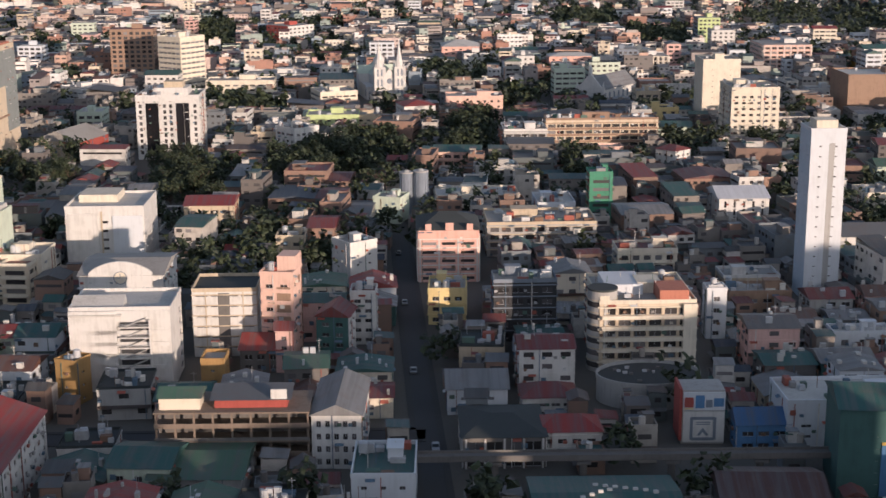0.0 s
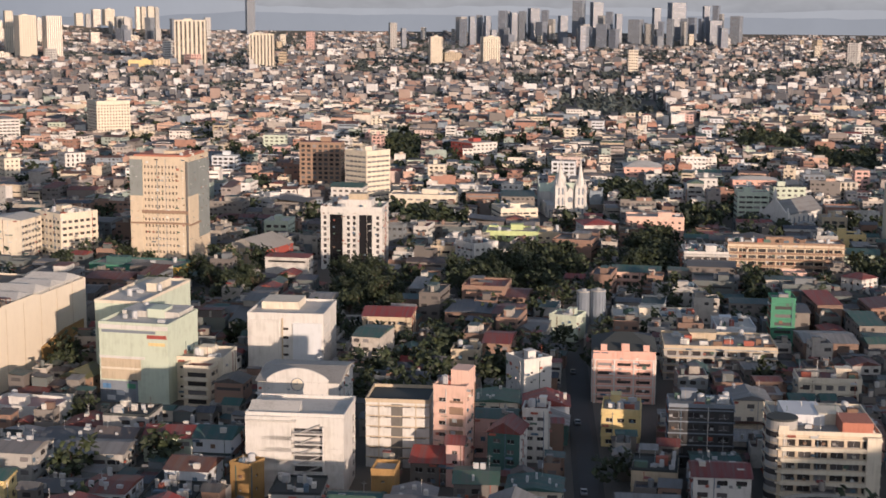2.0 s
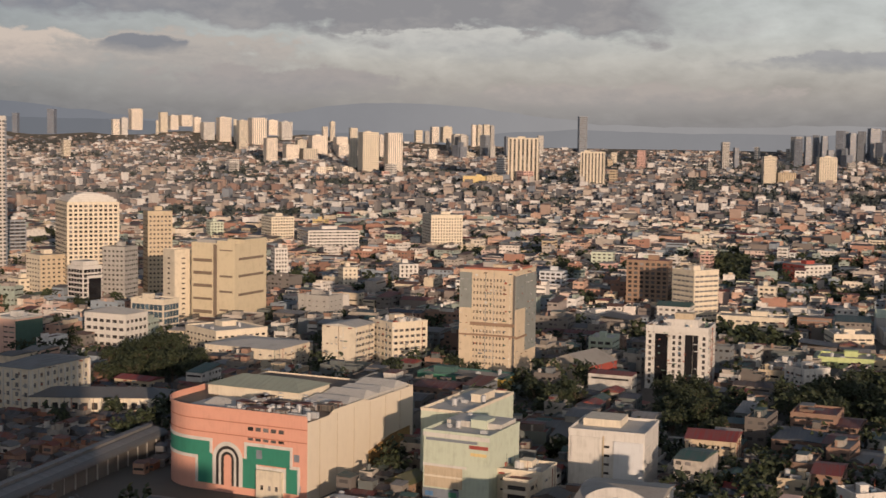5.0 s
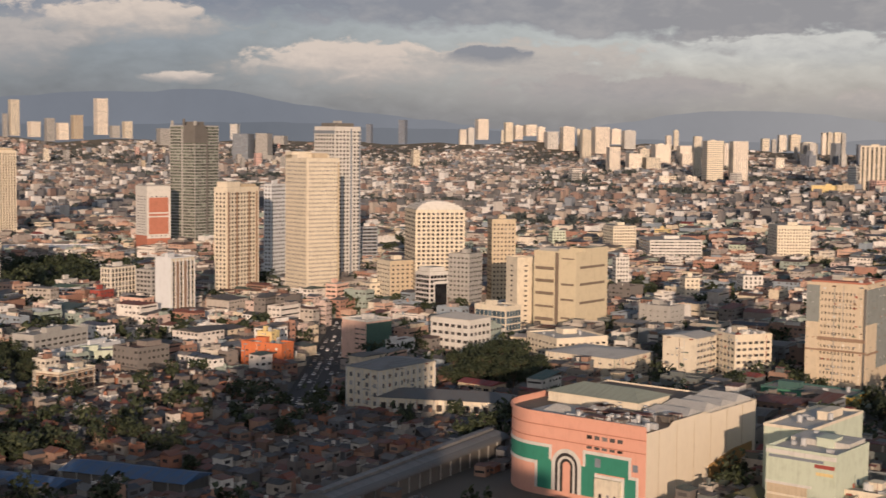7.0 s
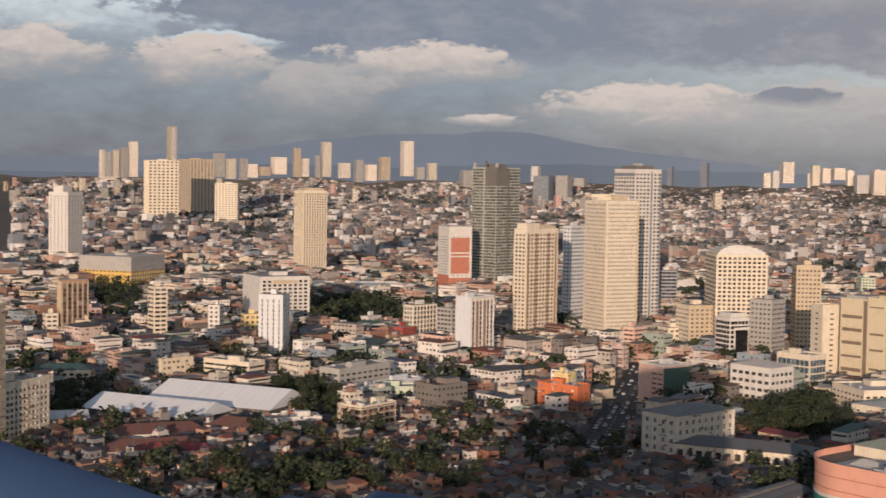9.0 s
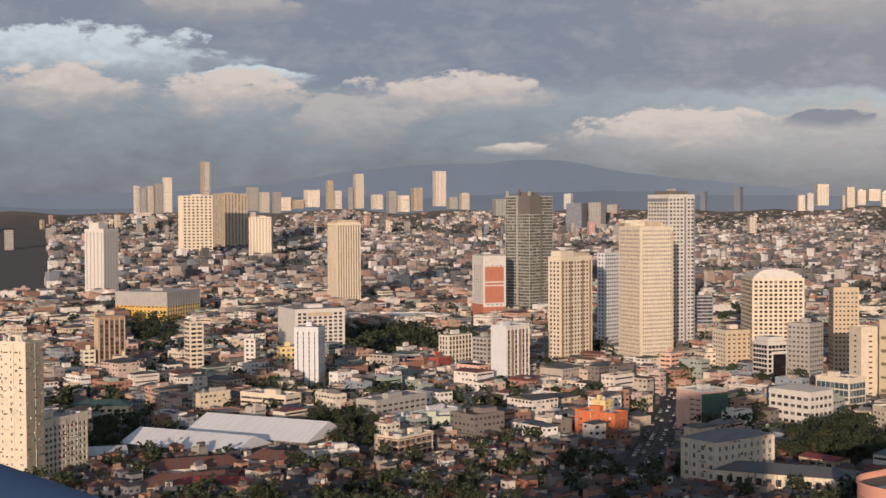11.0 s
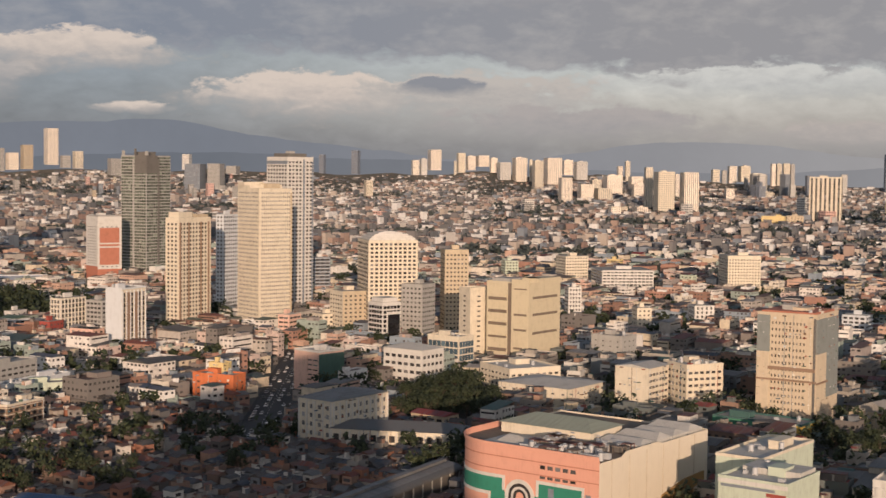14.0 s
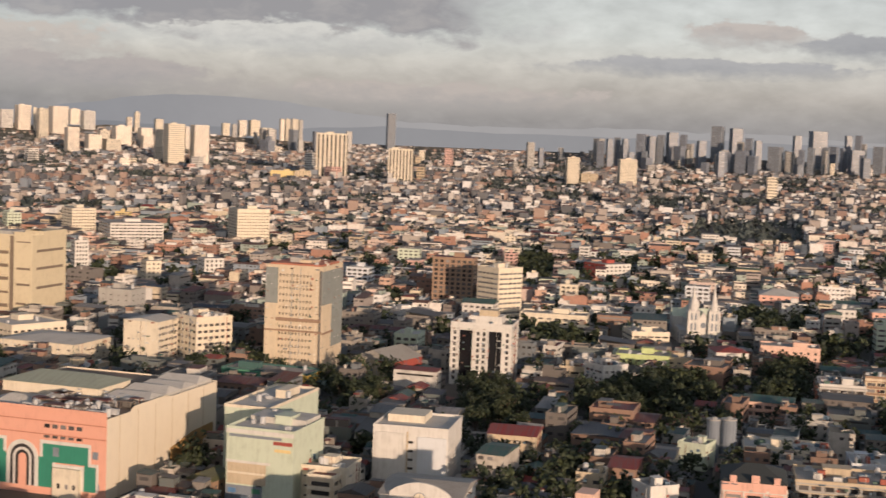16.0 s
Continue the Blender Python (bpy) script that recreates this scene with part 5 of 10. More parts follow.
block("white_arch_house", "white town house with a row of arched windows", "house", -3.5, 305.2, -5.0, 10.9, 24.0, 12.6, 4, 5, 10, wall=WHITE, wide=0.5, tall=0.5, roof=GREY_ROOF, pitched="gable", rise=2.5, axis="y", single=True)
block("dark_red_roof_building", "long white building under a dark red sheet roof", "house", -82, 277, -3, 23, 52, 12.0, 4, 6, 14, wall=WHITE, wide=0.4, tall=0.45, roof=RED_ROOF, pitched="gable", rise=4.5, axis="y", single=True)
block("green_roof_house", "house with pale green roofs", "house", -44.7, 286.0, -8.0, 13.2, 14.5, 7.5, 2, 3, 4, wall=PALE_GREEN, wide=0.4, tall=0.4, roof=GREEN_ROOF, pitched="gable", rise=2.0, single=True)
block("teal_shed", "wide shed with a green sheet roof", "hall", -33.0, 286.8, -4.0, 19.4, 22.0, 5.9, 2, 4, 4, wall=GREY, wide=0.3, tall=0.3, roof=GREEN_ROOF, pitched="gable", rise=2.0, single=True)
block("white_front_house", "white house with a dark green roof near the street", "house", 5.6, 274.9, -4.0, 12.9, 18.0, 9.2, 3, 3, 4, wall=COLD, wide=0.3, tall=0.3, roof=GREEN_ROOF, clutter=1, single=True)
block("white_gable_house", "white house with a gabled front and dark roof", "house", 29.6, 331.4, -2.0, 14.6, 14.0, 6.5, 2, 2, 2, wall=COLD, wide=0.2, tall=0.3, roof=GREY_ROOF, pitched="gable", rise=3.0, single=True)
block("glazed_dark_house", "dark roofed block with a grid of tall glazing", "office block", 32.6, 300.6, -2.0, 18.2, 20.0, 7.3, 2, 4, 5, wall=DARK, wide=0.8, tall=0.8, low=0.1, trim=WHITE, fins=0.3, roof=DARK_ROOF, pitched="hip", rise=2.0, single=True)
block("red_roof_white_block", "white block with long window rows and a red roof", "office block", 47.4, 299.2, -2.0, 14.2, 10.0, 6.7, 2, 4, 2, wall=WHITE, wide=0.6, tall=0.4, ledge=0.3, roof=RED_ROOF, pitched="hip", rise=2.5, single=True)
block("dark_hip_house", "house with a dark red hipped roof and white upper floor", "house", 46.7, 326.0, -2.0, 13.0, 10.0, 5.1, 2, 4, 3, wall=WHITE, wide=0.7, tall=0.4, roof=RED_ROOF, pitched="hip", rise=2.5, single=True)
block("white_school_complex", "wide white complex with stepped roofs", "school", 112.9, 302.3, -2.0, 32.0, 15.9, 11.5, 3, 4, 2, wall=COLD, wide=0.3, tall=0.3, roof=PALE_ROOF, crown=4.0, clutter=4, single=True)
block("white_back_block", "white block with three window columns", "school", 136.8, 360.5, -2.0, 16.2, 7.3, 7.6, 2, 3, 1, wall=COLD, wide=0.4, tall=0.5, roof=PALE_ROOF, single=True)
block("teal_warehouse", "large dark green warehouse with a blue end panel", "hall", 108.5, 276.0, -10.0, 15.8, 17.4, 19.8, 6, 1, 1, wall=TEAL, wide=0.05, tall=0.05, roof=GREEN_ROOF, pitched="gable", rise=3.0, crown=4.0, panels=((0, 0.55, 1.0, 0.05, 0.62, BLUE, 0.3), (0, 0.55, 1.0, 0.62, 0.65, GOLD, 0.35)), single=True, clutter=0)
block("blue_roof_house", "house with a blue sheet roof", "house", 91.8, 299.1, -2.0, 12.0, 7.0, 6.5, 2, 3, 2, wall=BLUE, wide=0.7, tall=0.4, roof=BLUE_ROOF, pitched="gable", rise=3.0, single=True)
block("tan_corner_flats", "cream flats with red roof tiles", "apartment block", 95.7, 448.1, -2.0, 19.6, 11.8, 10.5, 3, 5, 3, wall=CREAM, wide=0.6, tall=0.5, ledge=0.3, roof=RED_ROOF)
block("white_theatre", "white hall with upright wall slots", "hall", 146.7, 521.1, -2.0, 18.8, 20.7, 12.6, 4, 5, 5, wall=WHITE, wide=0.25, tall=0.8, low=0.1, roof=PALE_SHEET, pitched="gable", rise=3.0)
block("low_white_band", "low block with a white roof edge", "office block", 125.8, 431.7, -2.0, 18.0, 11.7, 5.2, 2, 4, 2, wall=TAN, wide=0.8, tall=0.4, trim=WHITE, roof=ROOFING)
block("dark_red_low_block", "low block painted brick red with flat roof", "office block", 121.4, 406.7, -2.0, 18.8, 11.3, 7.0, 2, 4, 2, wall=BROWN, wide=0.6, tall=0.4, roof=ROOFING, single=True)
block("grey_long_hall", "long grey hall with an upper window row", "hall", 178.4, 462.7, -2.0, 30.5, 18.3, 10.8, 3, 6, 4, wall=WHITE, wide=0.7, tall=0.25, roof=GREY_ROOF, pitched="gable", rise=3.0)
block("white_window_block", "white block with rows of square windows", "apartment block", 210.3, 532.9, -2.0, 24.3, 16.9, 10.0, 3, 6, 4, wall=CREAM, wide=0.5, tall=0.5)
block("white_stub_block", "white block with a wedge roof behind a panel building", "house", 102.4, 382.9, -2.0, 5.6, 6.2, 14.2, 4, 1, 2, wall=COLD, wide=0.4, tall=0.4, single=True)
block("cream_left_house", "cream house with blank side", "house", -105.6, 447.0, -4.0, 17.1, 16.0, 13.7, 4, 3, 3, wall=CREAM, wide=0.2, tall=0.2)
block("brown_box_house", "ochre house with a rusted front", "house", -70.5, 342.4, -25.0, 5.9, 6.5, 11.0, 3, 1, 1, wall=OCHRE, wide=0.2, tall=0.2, single=True)
block("ochre_box_house", "ochre water house on a roof", "house", -35.8, 347.6, -4.0, 6.0, 8.0, 9.0, 3, 1, 1, wall=OCHRE, wide=0.2, tall=0.2, clutter=0, single=True)
block("ribbed_apartment_tower", "broad cream apartment tower with upright ribs", "tower", -765.6, 3168.0, 5.0, 69.3, 22.8, 107.9, 20, 7, 6, wall=CREAM, wide=0.45, tall=0.9, low=0.05, crown=3.0, group="ribbed towers")
block("ribbed_apartment_tower", "cream apartment tower with upright ribs", "tower", -601.5, 3151.0, 5.0, 53.6, 23.0, 79.9, 20, 7, 6, wall=CREAM, wide=0.45, tall=0.9, low=0.05, crown=3.0, group="ribbed towers")
block("yellow_box_block", "yellow blank box building", "hall", -833.0, 2995.1, 5.0, 48.0, 23.4, 26.3, 9, 3, 1, wall=YELLOW, wide=0.1, tall=0.1, roof=PALE_ROOF)
block("tan_box_block", "plain tan box building with small windows", "hall", -812.3, 3081.6, -67.3, 35.7, 35.4, 24.3, 8, 5, 5, wall=TAN, wide=0.4, tall=0.4)
block("far_twin_tower", "far cream tower standing alone", "tower", -229.4, 3362.2, -75.1, 28.1, 28.0, 71.1, 20, 7, 7, wall=CREAM, wide=0.5, tall=0.5)
block("far_twin_tower", "far cream tower standing alone", "tower", -101.8, 3391.8, -76.7, 40.1, 39.7, 71.1, 20, 7, 7, wall=CREAM, wide=0.5, tall=0.5)
block("far_low_tower", "far tan low tower", "tower", -191.1, 3374.6, -78.9, 39.9, 39.5, 34.3, 12, 7, 7, wall=TAN, wide=0.5, tall=0.5)
block("far_dark_tower", "far slim dark tower", "tower", -902.1, 4533.8, -66.5, 26.3, 26.2, 89.2, 20, 7, 7, wall=SLATE, wide=0.5, tall=0.5, clutter=0)
block("far_grey_tower", "far slim grey tower", "tower", -398.8, 4057.8, -70.2, 19.8, 19.7, 80.0, 18, 3, 3, wall=GREY, wide=0.5, tall=0.5, clutter=0)
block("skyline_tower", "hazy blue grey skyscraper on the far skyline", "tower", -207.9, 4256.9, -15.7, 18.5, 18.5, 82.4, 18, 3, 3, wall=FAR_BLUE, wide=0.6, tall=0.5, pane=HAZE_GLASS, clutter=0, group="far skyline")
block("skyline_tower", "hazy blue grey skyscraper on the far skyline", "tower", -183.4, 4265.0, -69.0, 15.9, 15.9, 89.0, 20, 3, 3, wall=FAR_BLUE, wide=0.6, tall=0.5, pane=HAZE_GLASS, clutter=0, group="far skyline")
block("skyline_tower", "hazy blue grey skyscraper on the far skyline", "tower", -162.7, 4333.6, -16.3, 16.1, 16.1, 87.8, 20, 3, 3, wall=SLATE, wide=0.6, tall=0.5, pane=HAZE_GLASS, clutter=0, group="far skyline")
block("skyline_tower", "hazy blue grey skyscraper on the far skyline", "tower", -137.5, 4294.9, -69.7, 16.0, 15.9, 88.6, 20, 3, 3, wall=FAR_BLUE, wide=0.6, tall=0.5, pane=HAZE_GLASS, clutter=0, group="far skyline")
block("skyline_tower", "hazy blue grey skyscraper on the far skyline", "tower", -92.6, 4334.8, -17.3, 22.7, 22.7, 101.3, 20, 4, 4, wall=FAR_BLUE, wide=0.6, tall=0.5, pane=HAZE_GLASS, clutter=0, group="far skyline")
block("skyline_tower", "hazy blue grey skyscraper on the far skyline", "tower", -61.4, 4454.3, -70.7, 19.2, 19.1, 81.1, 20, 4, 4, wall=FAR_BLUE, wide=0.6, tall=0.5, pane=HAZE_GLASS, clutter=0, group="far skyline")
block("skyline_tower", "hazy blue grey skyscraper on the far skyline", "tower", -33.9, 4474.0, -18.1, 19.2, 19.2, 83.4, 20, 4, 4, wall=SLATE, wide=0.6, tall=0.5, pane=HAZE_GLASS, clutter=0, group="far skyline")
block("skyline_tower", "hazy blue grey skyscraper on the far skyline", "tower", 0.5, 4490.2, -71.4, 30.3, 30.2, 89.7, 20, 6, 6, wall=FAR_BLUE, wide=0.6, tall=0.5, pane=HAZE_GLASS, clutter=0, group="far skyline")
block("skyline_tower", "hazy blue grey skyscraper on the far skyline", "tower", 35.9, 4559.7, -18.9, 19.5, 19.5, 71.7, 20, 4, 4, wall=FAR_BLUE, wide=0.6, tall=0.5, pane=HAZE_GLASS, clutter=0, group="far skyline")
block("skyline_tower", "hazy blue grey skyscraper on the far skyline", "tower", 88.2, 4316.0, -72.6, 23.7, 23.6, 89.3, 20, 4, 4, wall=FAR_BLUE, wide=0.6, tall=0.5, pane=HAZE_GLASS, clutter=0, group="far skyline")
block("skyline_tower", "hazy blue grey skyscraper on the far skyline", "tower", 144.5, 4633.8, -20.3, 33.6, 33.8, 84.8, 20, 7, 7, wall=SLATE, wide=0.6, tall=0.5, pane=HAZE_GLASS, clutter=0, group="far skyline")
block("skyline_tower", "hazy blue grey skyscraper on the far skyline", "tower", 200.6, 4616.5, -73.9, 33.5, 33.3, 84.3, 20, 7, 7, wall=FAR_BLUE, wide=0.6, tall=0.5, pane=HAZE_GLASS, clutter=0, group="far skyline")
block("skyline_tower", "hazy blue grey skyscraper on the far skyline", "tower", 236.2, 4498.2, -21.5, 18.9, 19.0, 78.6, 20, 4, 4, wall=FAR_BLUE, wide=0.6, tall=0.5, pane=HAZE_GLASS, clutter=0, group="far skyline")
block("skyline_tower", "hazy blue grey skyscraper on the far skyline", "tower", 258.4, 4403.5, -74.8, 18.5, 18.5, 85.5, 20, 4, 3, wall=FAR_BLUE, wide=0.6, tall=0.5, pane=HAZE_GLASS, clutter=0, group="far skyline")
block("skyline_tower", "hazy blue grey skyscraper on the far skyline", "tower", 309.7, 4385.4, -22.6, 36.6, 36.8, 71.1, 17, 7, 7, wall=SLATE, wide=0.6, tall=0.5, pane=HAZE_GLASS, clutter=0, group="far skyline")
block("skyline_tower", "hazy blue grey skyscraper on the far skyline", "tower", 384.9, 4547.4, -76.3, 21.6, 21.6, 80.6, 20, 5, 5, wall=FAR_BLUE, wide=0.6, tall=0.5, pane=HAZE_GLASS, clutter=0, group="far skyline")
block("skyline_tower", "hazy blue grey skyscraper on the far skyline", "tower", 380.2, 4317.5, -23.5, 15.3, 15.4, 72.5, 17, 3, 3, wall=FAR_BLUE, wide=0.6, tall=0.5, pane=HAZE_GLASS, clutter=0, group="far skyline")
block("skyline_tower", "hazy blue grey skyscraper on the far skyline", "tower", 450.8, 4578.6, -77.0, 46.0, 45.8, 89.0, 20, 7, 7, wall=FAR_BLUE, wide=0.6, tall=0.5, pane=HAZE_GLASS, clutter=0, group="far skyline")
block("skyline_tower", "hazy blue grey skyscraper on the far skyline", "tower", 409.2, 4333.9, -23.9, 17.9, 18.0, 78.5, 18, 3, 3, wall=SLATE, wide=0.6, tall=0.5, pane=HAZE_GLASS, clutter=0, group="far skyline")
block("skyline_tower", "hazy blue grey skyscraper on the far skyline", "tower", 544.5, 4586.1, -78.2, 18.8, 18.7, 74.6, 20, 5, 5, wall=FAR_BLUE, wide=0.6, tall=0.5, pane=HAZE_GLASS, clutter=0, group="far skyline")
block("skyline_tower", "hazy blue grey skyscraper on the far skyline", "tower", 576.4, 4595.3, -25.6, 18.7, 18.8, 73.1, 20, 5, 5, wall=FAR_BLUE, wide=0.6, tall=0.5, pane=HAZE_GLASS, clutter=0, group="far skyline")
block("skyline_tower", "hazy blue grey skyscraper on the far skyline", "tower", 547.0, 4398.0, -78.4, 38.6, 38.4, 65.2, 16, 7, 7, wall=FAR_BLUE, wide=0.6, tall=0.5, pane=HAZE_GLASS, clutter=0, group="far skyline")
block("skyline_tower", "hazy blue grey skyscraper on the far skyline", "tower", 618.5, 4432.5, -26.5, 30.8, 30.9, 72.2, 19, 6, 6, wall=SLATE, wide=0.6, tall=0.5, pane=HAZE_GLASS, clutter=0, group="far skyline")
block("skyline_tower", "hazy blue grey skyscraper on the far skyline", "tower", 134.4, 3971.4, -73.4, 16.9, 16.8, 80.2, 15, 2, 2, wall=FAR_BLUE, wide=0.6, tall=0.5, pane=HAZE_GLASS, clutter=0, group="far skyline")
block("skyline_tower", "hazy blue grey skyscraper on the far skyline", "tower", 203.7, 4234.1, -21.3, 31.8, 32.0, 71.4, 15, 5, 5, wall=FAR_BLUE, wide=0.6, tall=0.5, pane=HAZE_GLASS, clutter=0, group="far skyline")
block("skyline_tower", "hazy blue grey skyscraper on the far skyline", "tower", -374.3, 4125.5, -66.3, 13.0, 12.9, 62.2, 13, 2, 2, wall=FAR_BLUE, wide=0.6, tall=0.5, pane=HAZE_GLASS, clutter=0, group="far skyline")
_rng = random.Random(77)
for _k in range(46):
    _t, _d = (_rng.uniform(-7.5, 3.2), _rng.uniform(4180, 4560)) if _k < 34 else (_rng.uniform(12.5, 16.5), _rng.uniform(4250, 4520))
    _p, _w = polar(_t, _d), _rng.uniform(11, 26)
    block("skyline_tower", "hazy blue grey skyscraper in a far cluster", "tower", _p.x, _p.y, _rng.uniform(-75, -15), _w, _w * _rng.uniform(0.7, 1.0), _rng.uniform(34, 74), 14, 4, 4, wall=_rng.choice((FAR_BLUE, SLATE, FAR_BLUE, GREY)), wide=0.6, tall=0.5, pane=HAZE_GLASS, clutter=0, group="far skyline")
for _k in range(64):
    _t, _d = _rng.uniform(34.5, 60.5), _rng.uniform(3850, 4520)
    _p, _w = polar(_t, _d), _rng.uniform(8, 19)
    block("far_city_tower", "small far apartment tower among the roofs", "tower", _p.x, _p.y, _rng.uniform(-40, 10), _w, _w * _rng.uniform(0.6, 1.0), _rng.uniform(14, 46), 9, 4, 3, wall=_rng.choice((GREY, SLATE, ROSE, TAN, GREY, CREAM)), wide=0.55, tall=0.5, pane=HAZE_GLASS, clutter=0, group="far city towers")
block("edge_tower", "pale grey apartment tower with small window slits", "tower", -571.5, 314.6, 25.0, 29.3, 13.2, 64.1, 19, 6, 3, wall=CREAM, side_wall=TAN, wide=0.15, tall=0.3, crown=2.0)
block("distant_block", "pale distant apartment block in the city haze", "apartment block", -2200, 3562, 51, 19.8, 22.9, 53.2, 13, 4, 3, wall=CREAM, wide=0.6, tall=0.5, clutter=0, group="distant blocks")
block("distant_block", "pale distant apartment block in the city haze", "apartment block", 1132, 3570, 14, 20.4, 13.6, 47.0, 9, 4, 3, wall=TAN, wide=0.6, tall=0.5, clutter=0, group="distant blocks")
block("distant_block", "pale distant apartment block in the city haze", "apartment block", -1101, 3211, -20, 21.3, 15.6, 37.9, 7, 4, 3, wall=WHITE, wide=0.6, tall=0.5, clutter=0, group="distant blocks")
block("distant_block", "pale distant apartment block in the city haze", "apartment block", -249, 4459, 27, 10.0, 6.8, 28.1, 8, 4, 3, wall=GREY, wide=0.6, tall=0.5, clutter=0, group="distant blocks")
block("distant_block", "pale distant apartment block in the city haze", "apartment block", -1661, 2738, 8, 25.9, 18.9, 20.3, 3, 4, 3, wall=ROSE, wide=0.6, tall=0.5, clutter=0, group="distant blocks")
block("distant_block", "pale distant apartment block in the city haze", "apartment block", -3865, 2095, 65, 17.3, 17.5, 19.4, 5, 4, 3, wall=CREAM, wide=0.6, tall=0.5, clutter=0, group="distant blocks")
block("distant_block", "pale distant apartment block in the city haze", "apartment block", 236, 4499, 28, 15.5, 12.1, 25.3, 8, 4, 3, wall=CREAM, wide=0.6, tall=0.5, clutter=0, group="distant blocks")
block("distant_block", "pale distant apartment block in the city haze", "apartment block", -566, 3216, -6, 15.4, 14.8, 37.6, 6, 4, 3, wall=TAN, wide=0.6, tall=0.5, clutter=0, group="distant blocks")
block("distant_block", "pale distant apartment block in the city haze", "apartment block", 1378, 3845, 6, 14.6, 12.9, 24.9, 5, 4, 3, wall=WHITE, wide=0.6, tall=0.5, clutter=0, group="distant blocks")
block("distant_block", "pale distant apartment block in the city haze", "apartment block", -408, 3748, 44, 13.6, 8.3, 39.4, 8, 4, 3, wall=GREY, wide=0.6, tall=0.5, clutter=0, group="distant blocks")
block("distant_block", "pale distant apartment block in the city haze", "apartment block", -2925, 3222, 32, 16.5, 15.6, 13.9, 3, 4, 3, wall=ROSE, wide=0.6, tall=0.5, clutter=0, group="distant blocks")
block("distant_block", "pale distant apartment block in the city haze", "apartment block", 1014, 2903, -44, 27.6, 29.0, 27.1, 4, 4, 3, wall=CREAM, wide=0.6, tall=0.5, clutter=0, group="distant blocks")
block("distant_block", "pale distant apartment block in the city haze", "apartment block", -3787, 2444, 59, 11.0, 11.7, 18.4, 5, 4, 3, wall=CREAM, wide=0.6, tall=0.5, clutter=0, group="distant blocks")
block("distant_block", "pale distant apartment block in the city haze", "apartment block", 803, 4120, -48, 18.9, 22.1, 35.3, 8, 4, 3, wall=TAN, wide=0.6, tall=0.5, clutter=0, group="distant blocks")
block("distant_block", "pale distant apartment block in the city haze", "apartment block", 763, 3462, -25, 24.8, 28.6, 58.2, 11, 4, 3, wall=WHITE, wide=0.6, tall=0.5, clutter=0, group="distant blocks")
block("distant_block", "pale distant apartment block in the city haze", "apartment block", -1493, 3166, -8, 16.0, 11.1, 29.5, 5, 4, 3, wall=GREY, wide=0.6, tall=0.5, clutter=0, group="distant blocks")
block("distant_block", "pale distant apartment block in the city haze", "apartment block", -2778, 3660, 76, 7.6, 7.0, 12.8, 4, 4, 3, wall=ROSE, wide=0.6, tall=0.5, clutter=0, group="distant blocks")
block("distant_block", "pale distant apartment block in the city haze", "apartment block", -800, 3284, 10, 24.5, 20.9, 39.7, 7, 4, 3, wall=CREAM, wide=0.6, tall=0.5, clutter=0, group="distant blocks")
block("distant_block", "pale distant apartment block in the city haze", "apartment block", 1184, 4306, 12, 12.6, 8.5, 12.8, 3, 4, 3, wall=CREAM, wide=0.6, tall=0.5, clutter=0, group="distant blocks")
block("distant_block", "pale distant apartment block in the city haze", "apartment block", -2949, 3425, 9, 13.9, 12.0, 23.7, 7, 4, 3, wall=TAN, wide=0.6, tall=0.5, clutter=0, group="distant blocks")
block("distant_block", "pale distant apartment block in the city haze", "apartment block", 576, 4313, 32, 13.6, 15.2, 20.3, 5, 4, 3, wall=WHITE, wide=0.6, tall=0.5, clutter=0, group="distant blocks")
block("distant_block", "pale distant apartment block in the city haze", "apartment block", -3259, 1806, 59, 21.4, 16.6, 49.7, 10, 4, 3, wall=GREY, wide=0.6, tall=0.5, clutter=0, group="distant blocks")
block("distant_block", "pale distant apartment block in the city haze", "apartment block", -756, 3145, 50, 27.3, 26.6, 33.2, 6, 4, 3, wall=ROSE, wide=0.6, tall=0.5, clutter=0, group="distant blocks")
block("distant_block", "pale distant apartment block in the city haze", "apartment block", -1295, 3296, 44, 17.0, 19.1, 21.8, 4, 4, 3, wall=CREAM, wide=0.6, tall=0.5, clutter=0, group="distant blocks")
block("distant_block", "pale distant apartment block in the city haze", "apartment block", -739, 4193, 23, 16.8, 17.7, 33.5, 8, 4, 3, wall=CREAM, wide=0.6, tall=0.5, clutter=0, group="distant blocks")
block("distant_block", "pale distant apartment block in the city haze", "apartment block", -728, 4062, 32, 16.0, 16.2, 22.9, 5, 4, 3, wall=TAN, wide=0.6, tall=0.5, clutter=0, group="distant blocks")
block("distant_block", "pale distant apartment block in the city haze", "apartment block", -345, 4500, -35, 12.5, 11.6, 24.3, 7, 4, 3, wall=WHITE, wide=0.6, tall=0.5, clutter=0, group="distant blocks")
block("distant_block", "pale distant apartment block in the city haze", "apartment block", -57, 4074, 13, 19.7, 21.3, 28.5, 6, 4, 3, wall=GREY, wide=0.6, tall=0.5, clutter=0, group="distant blocks")
block("distant_block", "pale distant apartment block in the city haze", "apartment block", -622, 3982, -3, 20.2, 22.4, 55.1, 12, 4, 3, wall=ROSE, wide=0.6, tall=0.5, clutter=0, group="distant blocks")
block("distant_block", "pale distant apartment block in the city haze", "apartment block", -3241, 2514, 54, 20.9, 19.2, 42.0, 9, 4, 3, wall=CREAM, wide=0.6, tall=0.5, clutter=0, group="distant blocks")
block("distant_block", "pale distant apartment block in the city haze", "apartment block", 469, 4313, 9, 14.0, 14.4, 35.5, 9, 4, 3, wall=CREAM, wide=0.6, tall=0.5, clutter=0, group="distant blocks")
